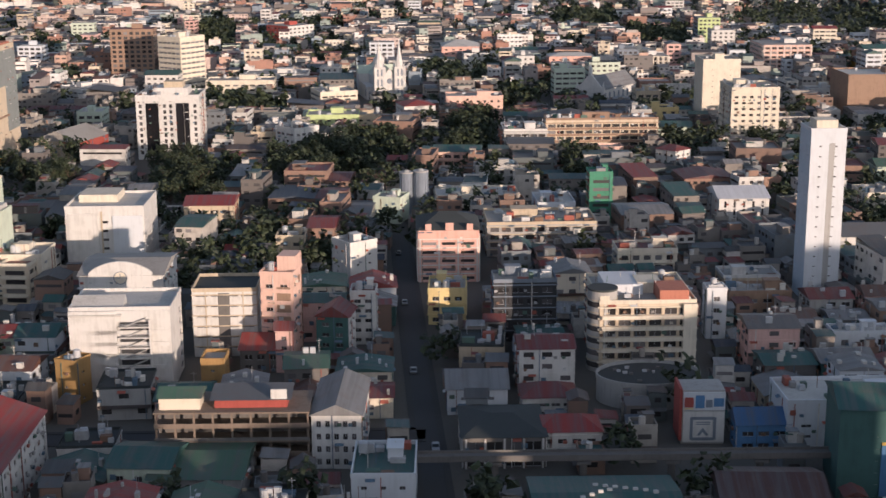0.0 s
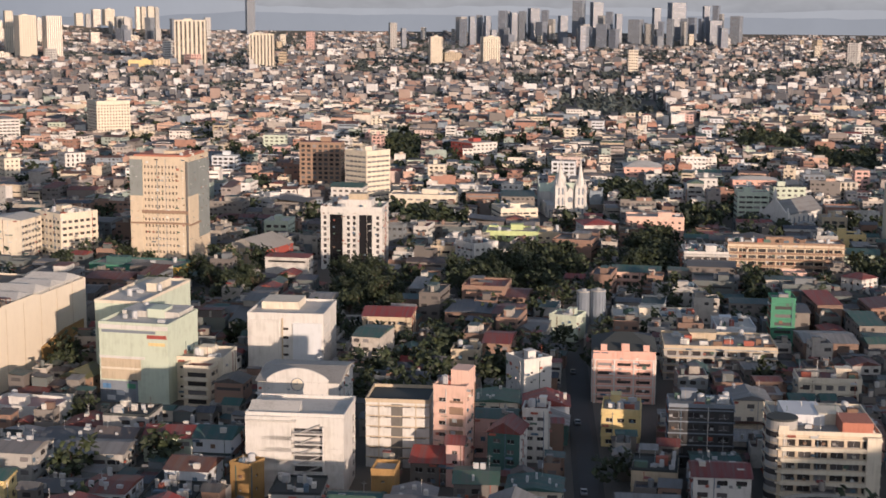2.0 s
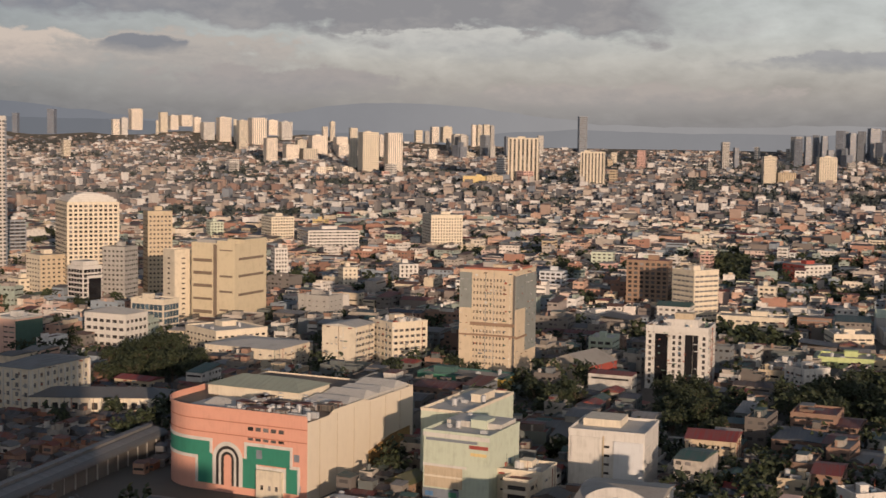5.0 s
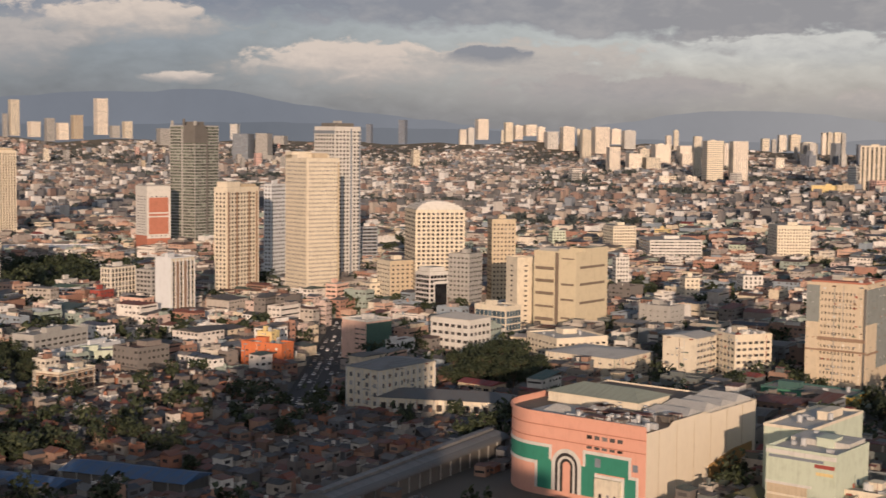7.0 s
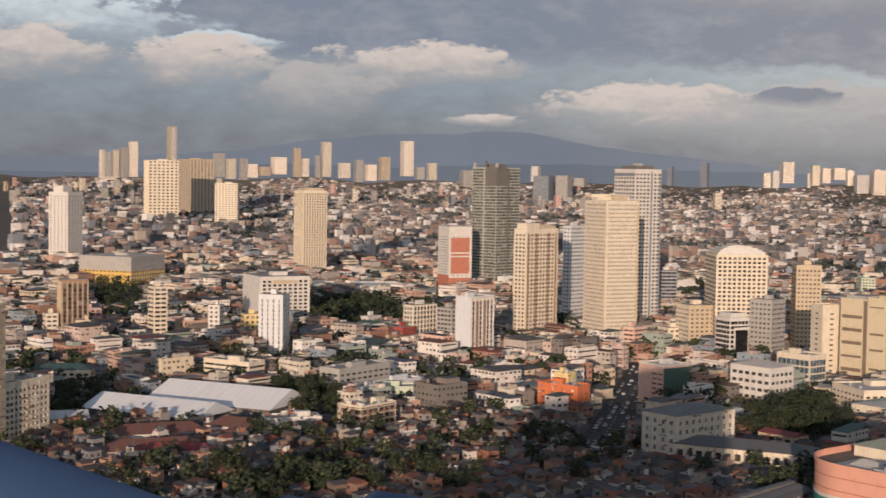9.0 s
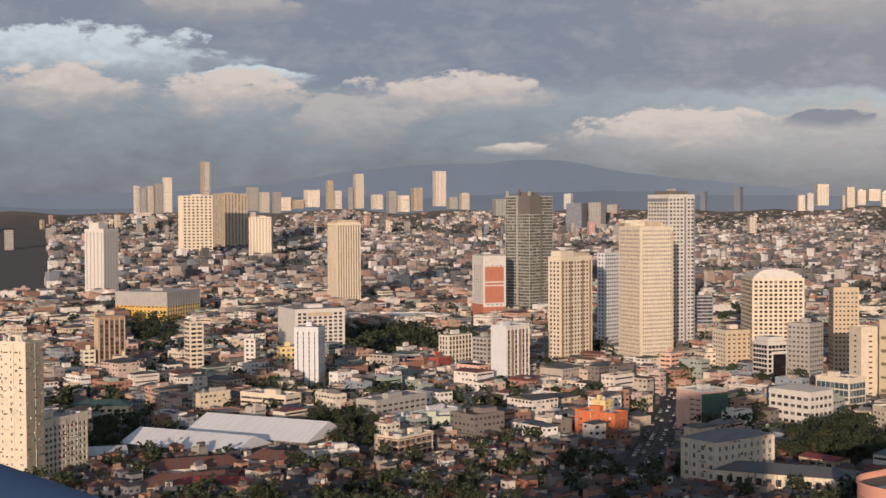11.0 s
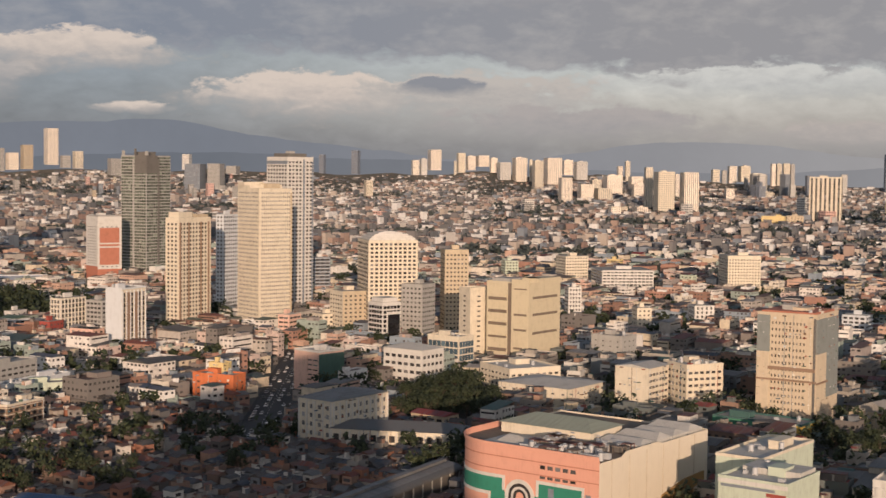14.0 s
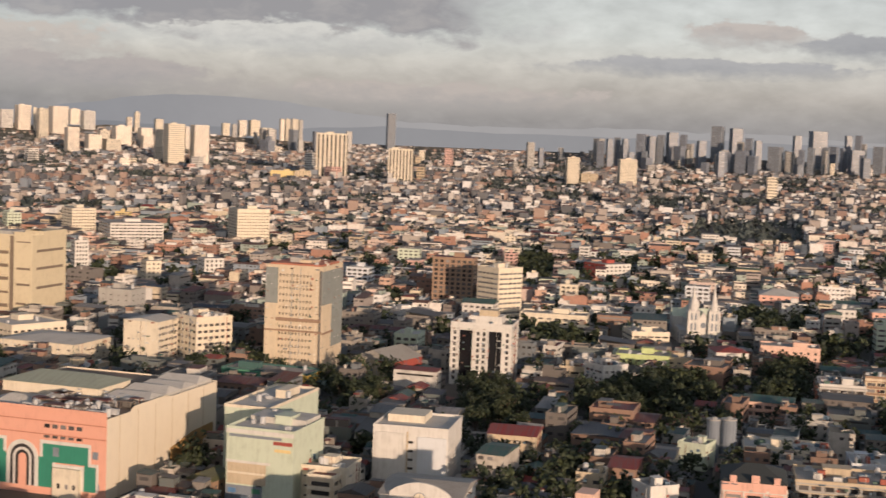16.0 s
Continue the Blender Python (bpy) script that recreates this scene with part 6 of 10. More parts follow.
block("distant_block", "pale distant apartment block in the city haze", "apartment block", -2132, 2486, 54, 21.9, 18.7, 46.9, 8, 4, 3, wall=TAN, wide=0.6, tall=0.5, clutter=0, group="distant blocks")
block("distant_block", "pale distant apartment block in the city haze", "apartment block", -2232, 3604, -6, 17.2, 12.0, 30.5, 7, 4, 3, wall=WHITE, wide=0.6, tall=0.5, clutter=0, group="distant blocks")
block("distant_block", "pale distant apartment block in the city haze", "apartment block", -1155, 3872, 27, 18.7, 11.7, 22.2, 5, 4, 3, wall=GREY, wide=0.6, tall=0.5, clutter=0, group="distant blocks")
block("distant_block", "pale distant apartment block in the city haze", "apartment block", -1102, 3176, 5, 16.0, 11.3, 21.5, 4, 4, 3, wall=ROSE, wide=0.6, tall=0.5, clutter=0, group="distant blocks")
block("distant_block", "pale distant apartment block in the city haze", "apartment block", 211, 3050, 5, 20.1, 19.1, 56.0, 9, 4, 3, wall=CREAM, wide=0.6, tall=0.5, clutter=0, group="distant blocks")
block("distant_block", "pale distant apartment block in the city haze", "apartment block", 20, 4445, -18, 12.2, 10.3, 12.4, 3, 4, 3, wall=CREAM, wide=0.6, tall=0.5, clutter=0, group="distant blocks")
block("distant_block", "pale distant apartment block in the city haze", "apartment block", 785, 4258, -1, 10.2, 6.7, 22.5, 6, 4, 3, wall=TAN, wide=0.6, tall=0.5, clutter=0, group="distant blocks")
block("distant_block", "pale distant apartment block in the city haze", "apartment block", -1512, 3204, 51, 25.3, 21.5, 37.8, 7, 4, 3, wall=WHITE, wide=0.6, tall=0.5, clutter=0, group="distant blocks")
block("distant_block", "pale distant apartment block in the city haze", "apartment block", -2968, 2722, 55, 13.2, 12.4, 26.5, 6, 4, 3, wall=GREY, wide=0.6, tall=0.5, clutter=0, group="distant blocks")
block("distant_block", "pale distant apartment block in the city haze", "apartment block", -3917, 2312, 91, 10.3, 6.2, 22.3, 7, 4, 3, wall=ROSE, wide=0.6, tall=0.5, clutter=0, group="distant blocks")
block("distant_block", "pale distant apartment block in the city haze", "apartment block", 748, 3833, -1, 13.9, 15.7, 35.0, 7, 4, 3, wall=CREAM, wide=0.6, tall=0.5, clutter=0, group="distant blocks")
block("distant_block", "pale distant apartment block in the city haze", "apartment block", -717, 3620, 49, 16.6, 13.7, 37.9, 7, 4, 3, wall=CREAM, wide=0.6, tall=0.5, clutter=0, group="distant blocks")
block("distant_block", "pale distant apartment block in the city haze", "apartment block", -3855, 2246, 98, 10.8, 9.7, 24.7, 7, 4, 3, wall=TAN, wide=0.6, tall=0.5, clutter=0, group="distant blocks")
block("distant_block", "pale distant apartment block in the city haze", "apartment block", -878, 3399, -3, 19.8, 17.5, 51.4, 9, 4, 3, wall=WHITE, wide=0.6, tall=0.5, clutter=0, group="distant blocks")
block("distant_block", "pale distant apartment block in the city haze", "apartment block", 686, 3935, 13, 15.0, 16.4, 28.9, 6, 4, 3, wall=GREY, wide=0.6, tall=0.5, clutter=0, group="distant blocks")
block("far_apartment_tower", "ribbed pale far apartment tower in the evening sun", "tower", -2332.5, 4069.8, -44.8, 21.3, 21.2, 31.7, 19, 7, 7, wall=PALE, wide=0.4, tall=0.92, low=0.04, pane=HAZE_GLASS, group="far hillside towers", clutter=0)
block("far_apartment_tower", "pale far apartment tower in the evening sun", "tower", -2308.6, 4082.3, -43.7, 19.5, 19.4, 37.5, 20, 7, 7, wall=WHITE, wide=0.55, tall=0.45, low=0.28, pane=HAZE_GLASS, group="far hillside towers", clutter=2)
block("far_apartment_tower", "ribbed pale far apartment tower in the evening sun", "tower", -2282.0, 4109.0, -42.4, 35.5, 35.3, 52.7, 20, 7, 7, wall=PALE, wide=0.4, tall=0.92, low=0.04, pane=HAZE_GLASS, group="far hillside towers", clutter=0)
block("far_apartment_tower", "ribbed pale far apartment tower in the evening sun", "tower", -2212.6, 4124.8, -47.7, 4.4, 7.6, 34.8, 20, 2, 4, wall=CREAM, wide=0.4, tall=0.92, low=0.04, pane=HAZE_GLASS, group="far hillside towers", clutter=2)
block("far_apartment_tower", "pale far apartment tower in the evening sun", "tower", -2201.5, 4144.2, -43.5, 23.5, 23.5, 55.3, 20, 7, 7, wall=CREAM, wide=0.55, tall=0.45, low=0.28, pane=HAZE_GLASS, group="far hillside towers", clutter=0)
block("far_apartment_tower", "ribbed pale far apartment tower in the evening sun", "tower", -2173.1, 4160.1, -45.2, 25.3, 25.2, 44.4, 20, 7, 7, wall=PALE, wide=0.4, tall=0.92, low=0.04, pane=HAZE_GLASS, group="far hillside towers", clutter=2)
block("far_apartment_tower", "ribbed pale far apartment tower in the evening sun", "tower", -2142.2, 4183.5, -44.3, 35.3, 35.1, 35.5, 20, 7, 7, wall=PALE, wide=0.4, tall=0.92, low=0.04, pane=HAZE_GLASS, group="far hillside towers", clutter=0)
block("far_apartment_tower", "pale far apartment tower in the evening sun", "tower", -2101.8, 4185.9, -48.0, 21.1, 21.0, 46.0, 20, 7, 7, wall=PALE, wide=0.55, tall=0.45, low=0.28, pane=HAZE_GLASS, group="far hillside towers", clutter=2)
block("far_apartment_tower", "ribbed pale far apartment tower in the evening sun", "tower", -2050.7, 4159.8, -46.1, 36.5, 36.3, 48.6, 20, 7, 7, wall=WHITE, wide=0.4, tall=0.92, low=0.04, pane=HAZE_GLASS, group="far hillside towers", clutter=0)
block("far_apartment_tower", "ribbed pale far apartment tower in the evening sun", "tower", -2007.1, 4186.9, -44.9, 38.8, 38.6, 62.7, 20, 7, 7, wall=PALE, wide=0.4, tall=0.92, low=0.04, pane=HAZE_GLASS, group="far hillside towers", clutter=2)
block("far_apartment_tower", "pale far apartment tower in the evening sun", "tower", -1971.8, 4196.3, -53.5, 5.5, 9.3, 59.2, 20, 2, 4, wall=CREAM, wide=0.55, tall=0.45, low=0.28, pane=HAZE_GLASS, group="far hillside towers", clutter=0)
block("far_apartment_tower", "ribbed pale far apartment tower in the evening sun", "tower", -1891.9, 4079.5, -46.6, 27.9, 27.8, 84.9, 20, 7, 7, wall=CREAM, wide=0.4, tall=0.92, low=0.04, pane=HAZE_GLASS, group="far hillside towers", clutter=2)
block("far_apartment_tower", "ribbed pale far apartment tower in the evening sun", "tower", -1892.5, 4193.9, -47.7, 47.3, 47.0, 74.2, 20, 7, 7, wall=PALE, wide=0.4, tall=0.92, low=0.04, pane=HAZE_GLASS, group="far hillside towers", clutter=0)
block("far_apartment_tower", "pale far apartment tower in the evening sun", "tower", -1887.2, 4300.2, -52.1, 30.2, 30.1, 32.3, 19, 7, 7, wall=PALE, wide=0.55, tall=0.45, low=0.28, pane=HAZE_GLASS, group="far hillside towers", clutter=2)
block("far_apartment_tower", "ribbed pale far apartment tower in the evening sun", "tower", -1647.1, 3741.0, -48.5, 31.8, 31.7, 72.1, 20, 7, 7, wall=PALE, wide=0.4, tall=0.92, low=0.04, pane=HAZE_GLASS, group="far hillside towers", clutter=0)
block("far_apartment_tower", "ribbed pale far apartment tower in the evening sun", "tower", -1835.5, 4288.8, -49.1, 36.2, 36.0, 45.1, 20, 7, 7, wall=WHITE, wide=0.4, tall=0.92, low=0.04, pane=HAZE_GLASS, group="far hillside towers", clutter=2)
block("far_apartment_tower", "pale far apartment tower in the evening sun", "tower", -1620.2, 3824.6, -49.2, 37.3, 37.1, 50.4, 14, 7, 7, wall=PALE, wide=0.55, tall=0.45, low=0.28, pane=HAZE_GLASS, group="far hillside towers", clutter=0)
block("far_apartment_tower", "ribbed pale far apartment tower in the evening sun", "tower", -1649.8, 3973.1, -53.3, 27.5, 27.4, 53.2, 17, 7, 7, wall=CREAM, wide=0.4, tall=0.92, low=0.04, pane=HAZE_GLASS, group="far hillside towers", clutter=2)
block("far_apartment_tower", "ribbed pale far apartment tower in the evening sun", "tower", -1577.6, 3856.5, -49.8, 42.4, 42.1, 39.0, 11, 7, 7, wall=CREAM, wide=0.4, tall=0.92, low=0.04, pane=HAZE_GLASS, group="far hillside towers", clutter=0)
block("far_apartment_tower", "pale far apartment tower in the evening sun", "tower", -1628.2, 4054.8, -51.4, 47.6, 47.3, 59.9, 19, 7, 7, wall=PALE, wide=0.55, tall=0.45, low=0.28, pane=HAZE_GLASS, group="far hillside towers", clutter=2)
block("far_apartment_tower", "ribbed pale far apartment tower in the evening sun", "tower", -1725.4, 4358.5, -47.8, 15.4, 15.4, 20.9, 13, 7, 7, wall=PALE, wide=0.4, tall=0.92, low=0.04, pane=HAZE_GLASS, group="far hillside towers", clutter=0)
block("far_apartment_tower", "ribbed pale far apartment tower in the evening sun", "tower", -1692.9, 4342.1, -54.6, 14.8, 14.7, 49.0, 20, 6, 6, wall=CREAM, wide=0.4, tall=0.92, low=0.04, pane=HAZE_GLASS, group="far hillside towers", clutter=2)
block("far_apartment_tower", "pale far apartment tower in the evening sun", "tower", -1589.6, 4146.8, -49.6, 36.2, 36.0, 47.6, 16, 7, 7, wall=PALE, wide=0.55, tall=0.45, low=0.28, pane=HAZE_GLASS, group="far hillside towers", clutter=0)
block("far_apartment_tower", "ribbed pale far apartment tower in the evening sun", "tower", -1542.1, 4042.1, -53.4, 31.0, 30.9, 38.9, 12, 7, 7, wall=PALE, wide=0.4, tall=0.92, low=0.04, pane=HAZE_GLASS, group="far hillside towers", clutter=2)
block("far_apartment_tower", "ribbed pale far apartment tower in the evening sun", "tower", -1334.2, 3576.7, -56.4, 19.5, 19.4, 112.8, 20, 4, 4, wall=CREAM, wide=0.4, tall=0.92, low=0.04, pane=HAZE_GLASS, group="far hillside towers", clutter=0)
block("far_apartment_tower", "pale far apartment tower in the evening sun", "tower", -1242.4, 3442.7, -52.6, 42.4, 42.1, 106.1, 20, 7, 7, wall=CREAM, wide=0.55, tall=0.45, low=0.28, pane=HAZE_GLASS, group="far hillside towers", clutter=2)
block("far_apartment_tower", "ribbed pale far apartment tower in the evening sun", "tower", -1178.9, 3454.1, -53.8, 37.6, 37.3, 105.5, 20, 7, 7, wall=PALE, wide=0.4, tall=0.92, low=0.04, pane=HAZE_GLASS, group="far hillside towers", clutter=0)
block("far_apartment_tower", "ribbed pale far apartment tower in the evening sun", "tower", -1435.8, 4092.1, -54.7, 12.0, 11.9, 68.1, 20, 3, 3, wall=PALE, wide=0.4, tall=0.92, low=0.04, pane=HAZE_GLASS, group="far hillside towers", clutter=2)
block("far_apartment_tower", "pale far apartment tower in the evening sun", "tower", -1437.7, 4466.1, -53.6, 22.2, 22.2, 10.9, 7, 7, 7, wall=CREAM, wide=0.55, tall=0.45, low=0.28, pane=HAZE_GLASS, group="far hillside towers", clutter=0)
block("far_apartment_tower", "ribbed pale far apartment tower in the evening sun", "tower", -1409.3, 4469.5, -58.4, 14.4, 14.4, 11.1, 7, 7, 7, wall=GREY, wide=0.4, tall=0.92, low=0.04, pane=HAZE_GLASS, group="far hillside towers", clutter=2)
block("far_apartment_tower", "ribbed pale far apartment tower in the evening sun", "tower", -1387.1, 4482.9, -55.6, 23.8, 23.7, 22.1, 13, 7, 7, wall=PALE, wide=0.4, tall=0.92, low=0.04, pane=HAZE_GLASS, group="far hillside towers", clutter=0)
block("far_apartment_tower", "pale far apartment tower in the evening sun", "tower", -1351.9, 4499.0, -53.7, 31.4, 31.3, 17.0, 10, 7, 7, wall=CREAM, wide=0.55, tall=0.45, low=0.28, pane=HAZE_GLASS, group="far hillside towers", clutter=2)
block("far_apartment_tower", "ribbed pale far apartment tower in the evening sun", "tower", -1313.5, 4507.6, -55.2, 27.4, 27.3, -2.3, 1, 7, 7, wall=CREAM, wide=0.4, tall=0.92, low=0.04, pane=HAZE_GLASS, group="far hillside towers", clutter=0)
block("far_apartment_tower", "ribbed pale far apartment tower in the evening sun", "tower", -1319.9, 4415.1, -54.9, 10.8, 10.8, 15.8, 7, 4, 4, wall=GREY, wide=0.4, tall=0.92, low=0.04, pane=HAZE_GLASS, group="far hillside towers", clutter=2)
block("far_apartment_tower", "pale far apartment tower in the evening sun", "tower", -1260.6, 4509.7, -51.1, 13.1, 13.0, 37.3, 20, 6, 6, wall=PALE, wide=0.55, tall=0.45, low=0.28, pane=HAZE_GLASS, group="far hillside towers", clutter=0)
block("far_apartment_tower", "ribbed pale far apartment tower in the evening sun", "tower", -1244.5, 4518.9, -54.0, 14.6, 14.6, 34.1, 20, 7, 7, wall=CREAM, wide=0.4, tall=0.92, low=0.04, pane=HAZE_GLASS, group="far hillside towers", clutter=2)
block("far_apartment_tower", "ribbed pale far apartment tower in the evening sun", "tower", -1220.7, 4519.2, -59.5, 19.5, 19.4, 39.5, 20, 7, 7, wall=CREAM, wide=0.4, tall=0.92, low=0.04, pane=HAZE_GLASS, group="far hillside towers", clutter=0)
block("far_apartment_tower", "pale far apartment tower in the evening sun", "tower", -1202.5, 4527.0, -59.1, 12.4, 12.4, 35.0, 20, 6, 6, wall=GREY, wide=0.55, tall=0.45, low=0.28, pane=HAZE_GLASS, group="far hillside towers", clutter=2)
block("far_apartment_tower", "ribbed pale far apartment tower in the evening sun", "tower", -1257.2, 4040.3, -57.6, 24.5, 24.4, 38.4, 11, 6, 6, wall=PALE, wide=0.4, tall=0.92, low=0.04, pane=HAZE_GLASS, group="far hillside towers", clutter=0)
block("far_apartment_tower", "ribbed pale far apartment tower in the evening sun", "tower", -1201.9, 4229.0, -56.4, 32.2, 32.1, 11.7, 4, 7, 7, wall=CREAM, wide=0.4, tall=0.92, low=0.04, pane=HAZE_GLASS, group="far hillside towers", clutter=2)
block("far_apartment_tower", "pale far apartment tower in the evening sun", "tower", -1249.1, 3125.9, -51.7, 23.1, 23.0, 30.2, 7, 4, 4, wall=PALE, wide=0.55, tall=0.45, low=0.28, pane=HAZE_GLASS, group="far hillside towers", clutter=0)
block("far_apartment_tower", "ribbed pale far apartment tower in the evening sun", "tower", -1251.5, 3305.7, -51.6, 27.0, 26.9, 22.0, 5, 5, 5, wall=PALE, wide=0.4, tall=0.92, low=0.04, pane=HAZE_GLASS, group="far hillside towers", clutter=2)
block("far_city_tower", "ribbed far hazy apartment tower under the hills", "tower", -3893.5, 2609.7, -4.1, 13.8, 13.8, 74.3, 20, 7, 7, wall=PALE, wide=0.4, tall=0.92, low=0.04, pane=HAZE_GLASS, clutter=0, group="far city towers")
block("far_city_tower", "far hazy apartment tower under the hills", "tower", -3882.0, 2626.8, -13.5, 14.7, 14.7, 67.7, 20, 7, 7, wall=GREY, wide=0.55, tall=0.45, low=0.28, pane=HAZE_GLASS, clutter=0, group="far city towers")
block("far_city_tower", "ribbed far hazy apartment tower under the hills", "tower", -3870.8, 2646.3, -10.4, 17.0, 17.0, 73.7, 20, 7, 7, wall=CREAM, wide=0.4, tall=0.92, low=0.04, pane=HAZE_GLASS, clutter=0, group="far city towers")
block("far_city_tower", "ribbed far hazy apartment tower under the hills", "tower", -3858.8, 2668.4, -10.2, 21.0, 20.9, 79.7, 20, 7, 7, wall=GREY, wide=0.4, tall=0.92, low=0.04, pane=HAZE_GLASS, clutter=0, group="far city towers")
block("far_city_tower", "far hazy apartment tower under the hills", "tower", -3842.2, 2693.8, -12.4, 22.6, 22.6, 98.4, 20, 7, 7, wall=PALE, wide=0.55, tall=0.45, low=0.28, pane=HAZE_GLASS, clutter=0, group="far city towers")
block("far_city_tower", "ribbed far hazy apartment tower under the hills", "tower", -3772.3, 2792.8, -15.4, 24.6, 24.5, 148.7, 20, 7, 7, wall=TAN, wide=0.4, tall=0.92, low=0.04, pane=HAZE_GLASS, clutter=0, group="far city towers")
block("far_city_tower", "ribbed far hazy apartment tower under the hills", "tower", -3869.2, 2614.4, -10.5, 43.1, 42.9, -3.1, 1, 7, 7, wall=PALE, wide=0.4, tall=0.92, low=0.04, pane=HAZE_GLASS, clutter=0, group="far city towers")
block("far_city_tower", "far hazy apartment tower under the hills", "tower", -3683.1, 2915.6, -13.3, 29.7, 29.6, 60.8, 20, 7, 7, wall=GREY, wide=0.55, tall=0.45, low=0.28, pane=HAZE_GLASS, clutter=0, group="far city towers")
block("far_city_tower", "ribbed far hazy apartment tower under the hills", "tower", -3657.0, 2944.1, -14.0, 25.7, 25.7, 47.3, 20, 7, 7, wall=CREAM, wide=0.4, tall=0.92, low=0.04, pane=HAZE_GLASS, clutter=0, group="far city towers")
block("far_city_tower", "ribbed far hazy apartment tower under the hills", "tower", -3629.4, 2973.8, -14.8, 21.8, 21.7, 50.2, 20, 7, 7, wall=GREY, wide=0.4, tall=0.92, low=0.04, pane=HAZE_GLASS, clutter=0, group="far city towers")
block("far_city_tower", "far hazy apartment tower under the hills", "tower", -3564.7, 3069.5, -19.8, 41.0, 40.8, 43.7, 20, 7, 7, wall=PALE, wide=0.55, tall=0.45, low=0.28, pane=HAZE_GLASS, clutter=0, group="far city towers")
block("far_city_tower", "ribbed far hazy apartment tower under the hills", "tower", -3515.7, 3104.9, -19.6, 19.6, 19.6, 89.3, 20, 7, 7, wall=TAN, wide=0.4, tall=0.92, low=0.04, pane=HAZE_GLASS, clutter=0, group="far city towers")
block("far_city_tower", "ribbed far hazy apartment tower under the hills", "tower", -3497.4, 3125.5, -19.9, 19.7, 19.6, 55.2, 20, 7, 7, wall=PALE, wide=0.4, tall=0.92, low=0.04, pane=HAZE_GLASS, clutter=0, group="far city towers")
block("far_city_tower", "far hazy apartment tower under the hills", "tower", -3466.6, 3152.9, -15.7, 12.3, 12.3, 69.1, 20, 6, 6, wall=GREY, wide=0.55, tall=0.45, low=0.28, pane=HAZE_GLASS, clutter=0, group="far city towers")
block("far_city_tower", "ribbed far hazy apartment tower under the hills", "tower", -3455.0, 3179.2, -22.9, 27.3, 27.2, 106.4, 20, 7, 7, wall=CREAM, wide=0.4, tall=0.92, low=0.04, pane=HAZE_GLASS, clutter=0, group="far city towers")
block("far_city_tower", "ribbed far hazy apartment tower under the hills", "tower", -3380.3, 3257.4, -22.8, 25.7, 25.7, 50.2, 20, 7, 7, wall=GREY, wide=0.4, tall=0.92, low=0.04, pane=HAZE_GLASS, clutter=0, group="far city towers")
block("far_city_tower", "far hazy apartment tower under the hills", "tower", -3355.8, 3288.0, -19.3, 30.7, 30.6, 30.9, 18, 7, 7, wall=PALE, wide=0.55, tall=0.45, low=0.28, pane=HAZE_GLASS, clutter=0, group="far city towers")
block("far_city_tower", "ribbed far hazy apartment tower under the hills", "tower", -3323.5, 3319.3, -23.1, 30.0, 29.9, 57.7, 20, 7, 7, wall=TAN, wide=0.4, tall=0.92, low=0.04, pane=HAZE_GLASS, clutter=0, group="far city towers")
block("far_city_tower", "ribbed far hazy apartment tower under the hills", "tower", -3272.3, 3373.8, -23.4, 34.2, 34.1, 103.9, 20, 7, 7, wall=PALE, wide=0.4, tall=0.92, low=0.04, pane=HAZE_GLASS, clutter=0, group="far city towers")
block("far_city_tower", "far hazy apartment tower under the hills", "tower", -3237.1, 3399.9, -25.3, 25.9, 25.8, 29.1, 17, 7, 7, wall=GREY, wide=0.55, tall=0.45, low=0.28, pane=HAZE_GLASS, clutter=0, group="far city towers")
block("far_city_tower", "ribbed far hazy apartment tower under the hills", "tower", -3208.7, 3426.7, -25.8, 26.0, 25.9, 43.0, 20, 7, 7, wall=CREAM, wide=0.4, tall=0.92, low=0.04, pane=HAZE_GLASS, clutter=0, group="far city towers")
block("far_city_tower", "ribbed far hazy apartment tower under the hills", "tower", -3094.3, 3471.4, -26.9, 35.8, 35.6, 41.9, 20, 7, 7, wall=GREY, wide=0.4, tall=0.92, low=0.04, pane=HAZE_GLASS, clutter=0, group="far city towers")
block("far_city_tower", "far hazy apartment tower under the hills", "tower", -3616.4, 2998.2, -14.6, 29.9, 29.9, 27.1, 16, 7, 7, wall=PALE, wide=0.55, tall=0.45, low=0.28, pane=HAZE_GLASS, clutter=0, group="far city towers")
block("far_city_tower", "ribbed far hazy apartment tower under the hills", "tower", -3590.9, 3030.2, -16.5, 31.7, 31.6, 17.1, 10, 7, 7, wall=TAN, wide=0.4, tall=0.92, low=0.04, pane=HAZE_GLASS, clutter=0, group="far city towers")
block("far_city_tower", "ribbed far hazy apartment tower under the hills", "tower", -3415.9, 3225.3, -18.3, 30.5, 30.4, 34.3, 20, 7, 7, wall=PALE, wide=0.4, tall=0.92, low=0.04, pane=HAZE_GLASS, clutter=0, group="far city towers")
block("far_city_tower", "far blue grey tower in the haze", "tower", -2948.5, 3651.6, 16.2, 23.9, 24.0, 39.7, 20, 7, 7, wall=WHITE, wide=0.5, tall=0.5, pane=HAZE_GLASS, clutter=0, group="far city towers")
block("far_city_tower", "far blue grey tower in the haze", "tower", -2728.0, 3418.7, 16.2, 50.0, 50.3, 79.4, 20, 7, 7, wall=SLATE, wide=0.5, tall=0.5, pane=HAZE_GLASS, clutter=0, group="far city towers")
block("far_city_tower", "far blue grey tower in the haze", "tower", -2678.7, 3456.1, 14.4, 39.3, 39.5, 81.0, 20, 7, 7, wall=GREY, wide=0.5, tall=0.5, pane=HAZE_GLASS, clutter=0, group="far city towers")
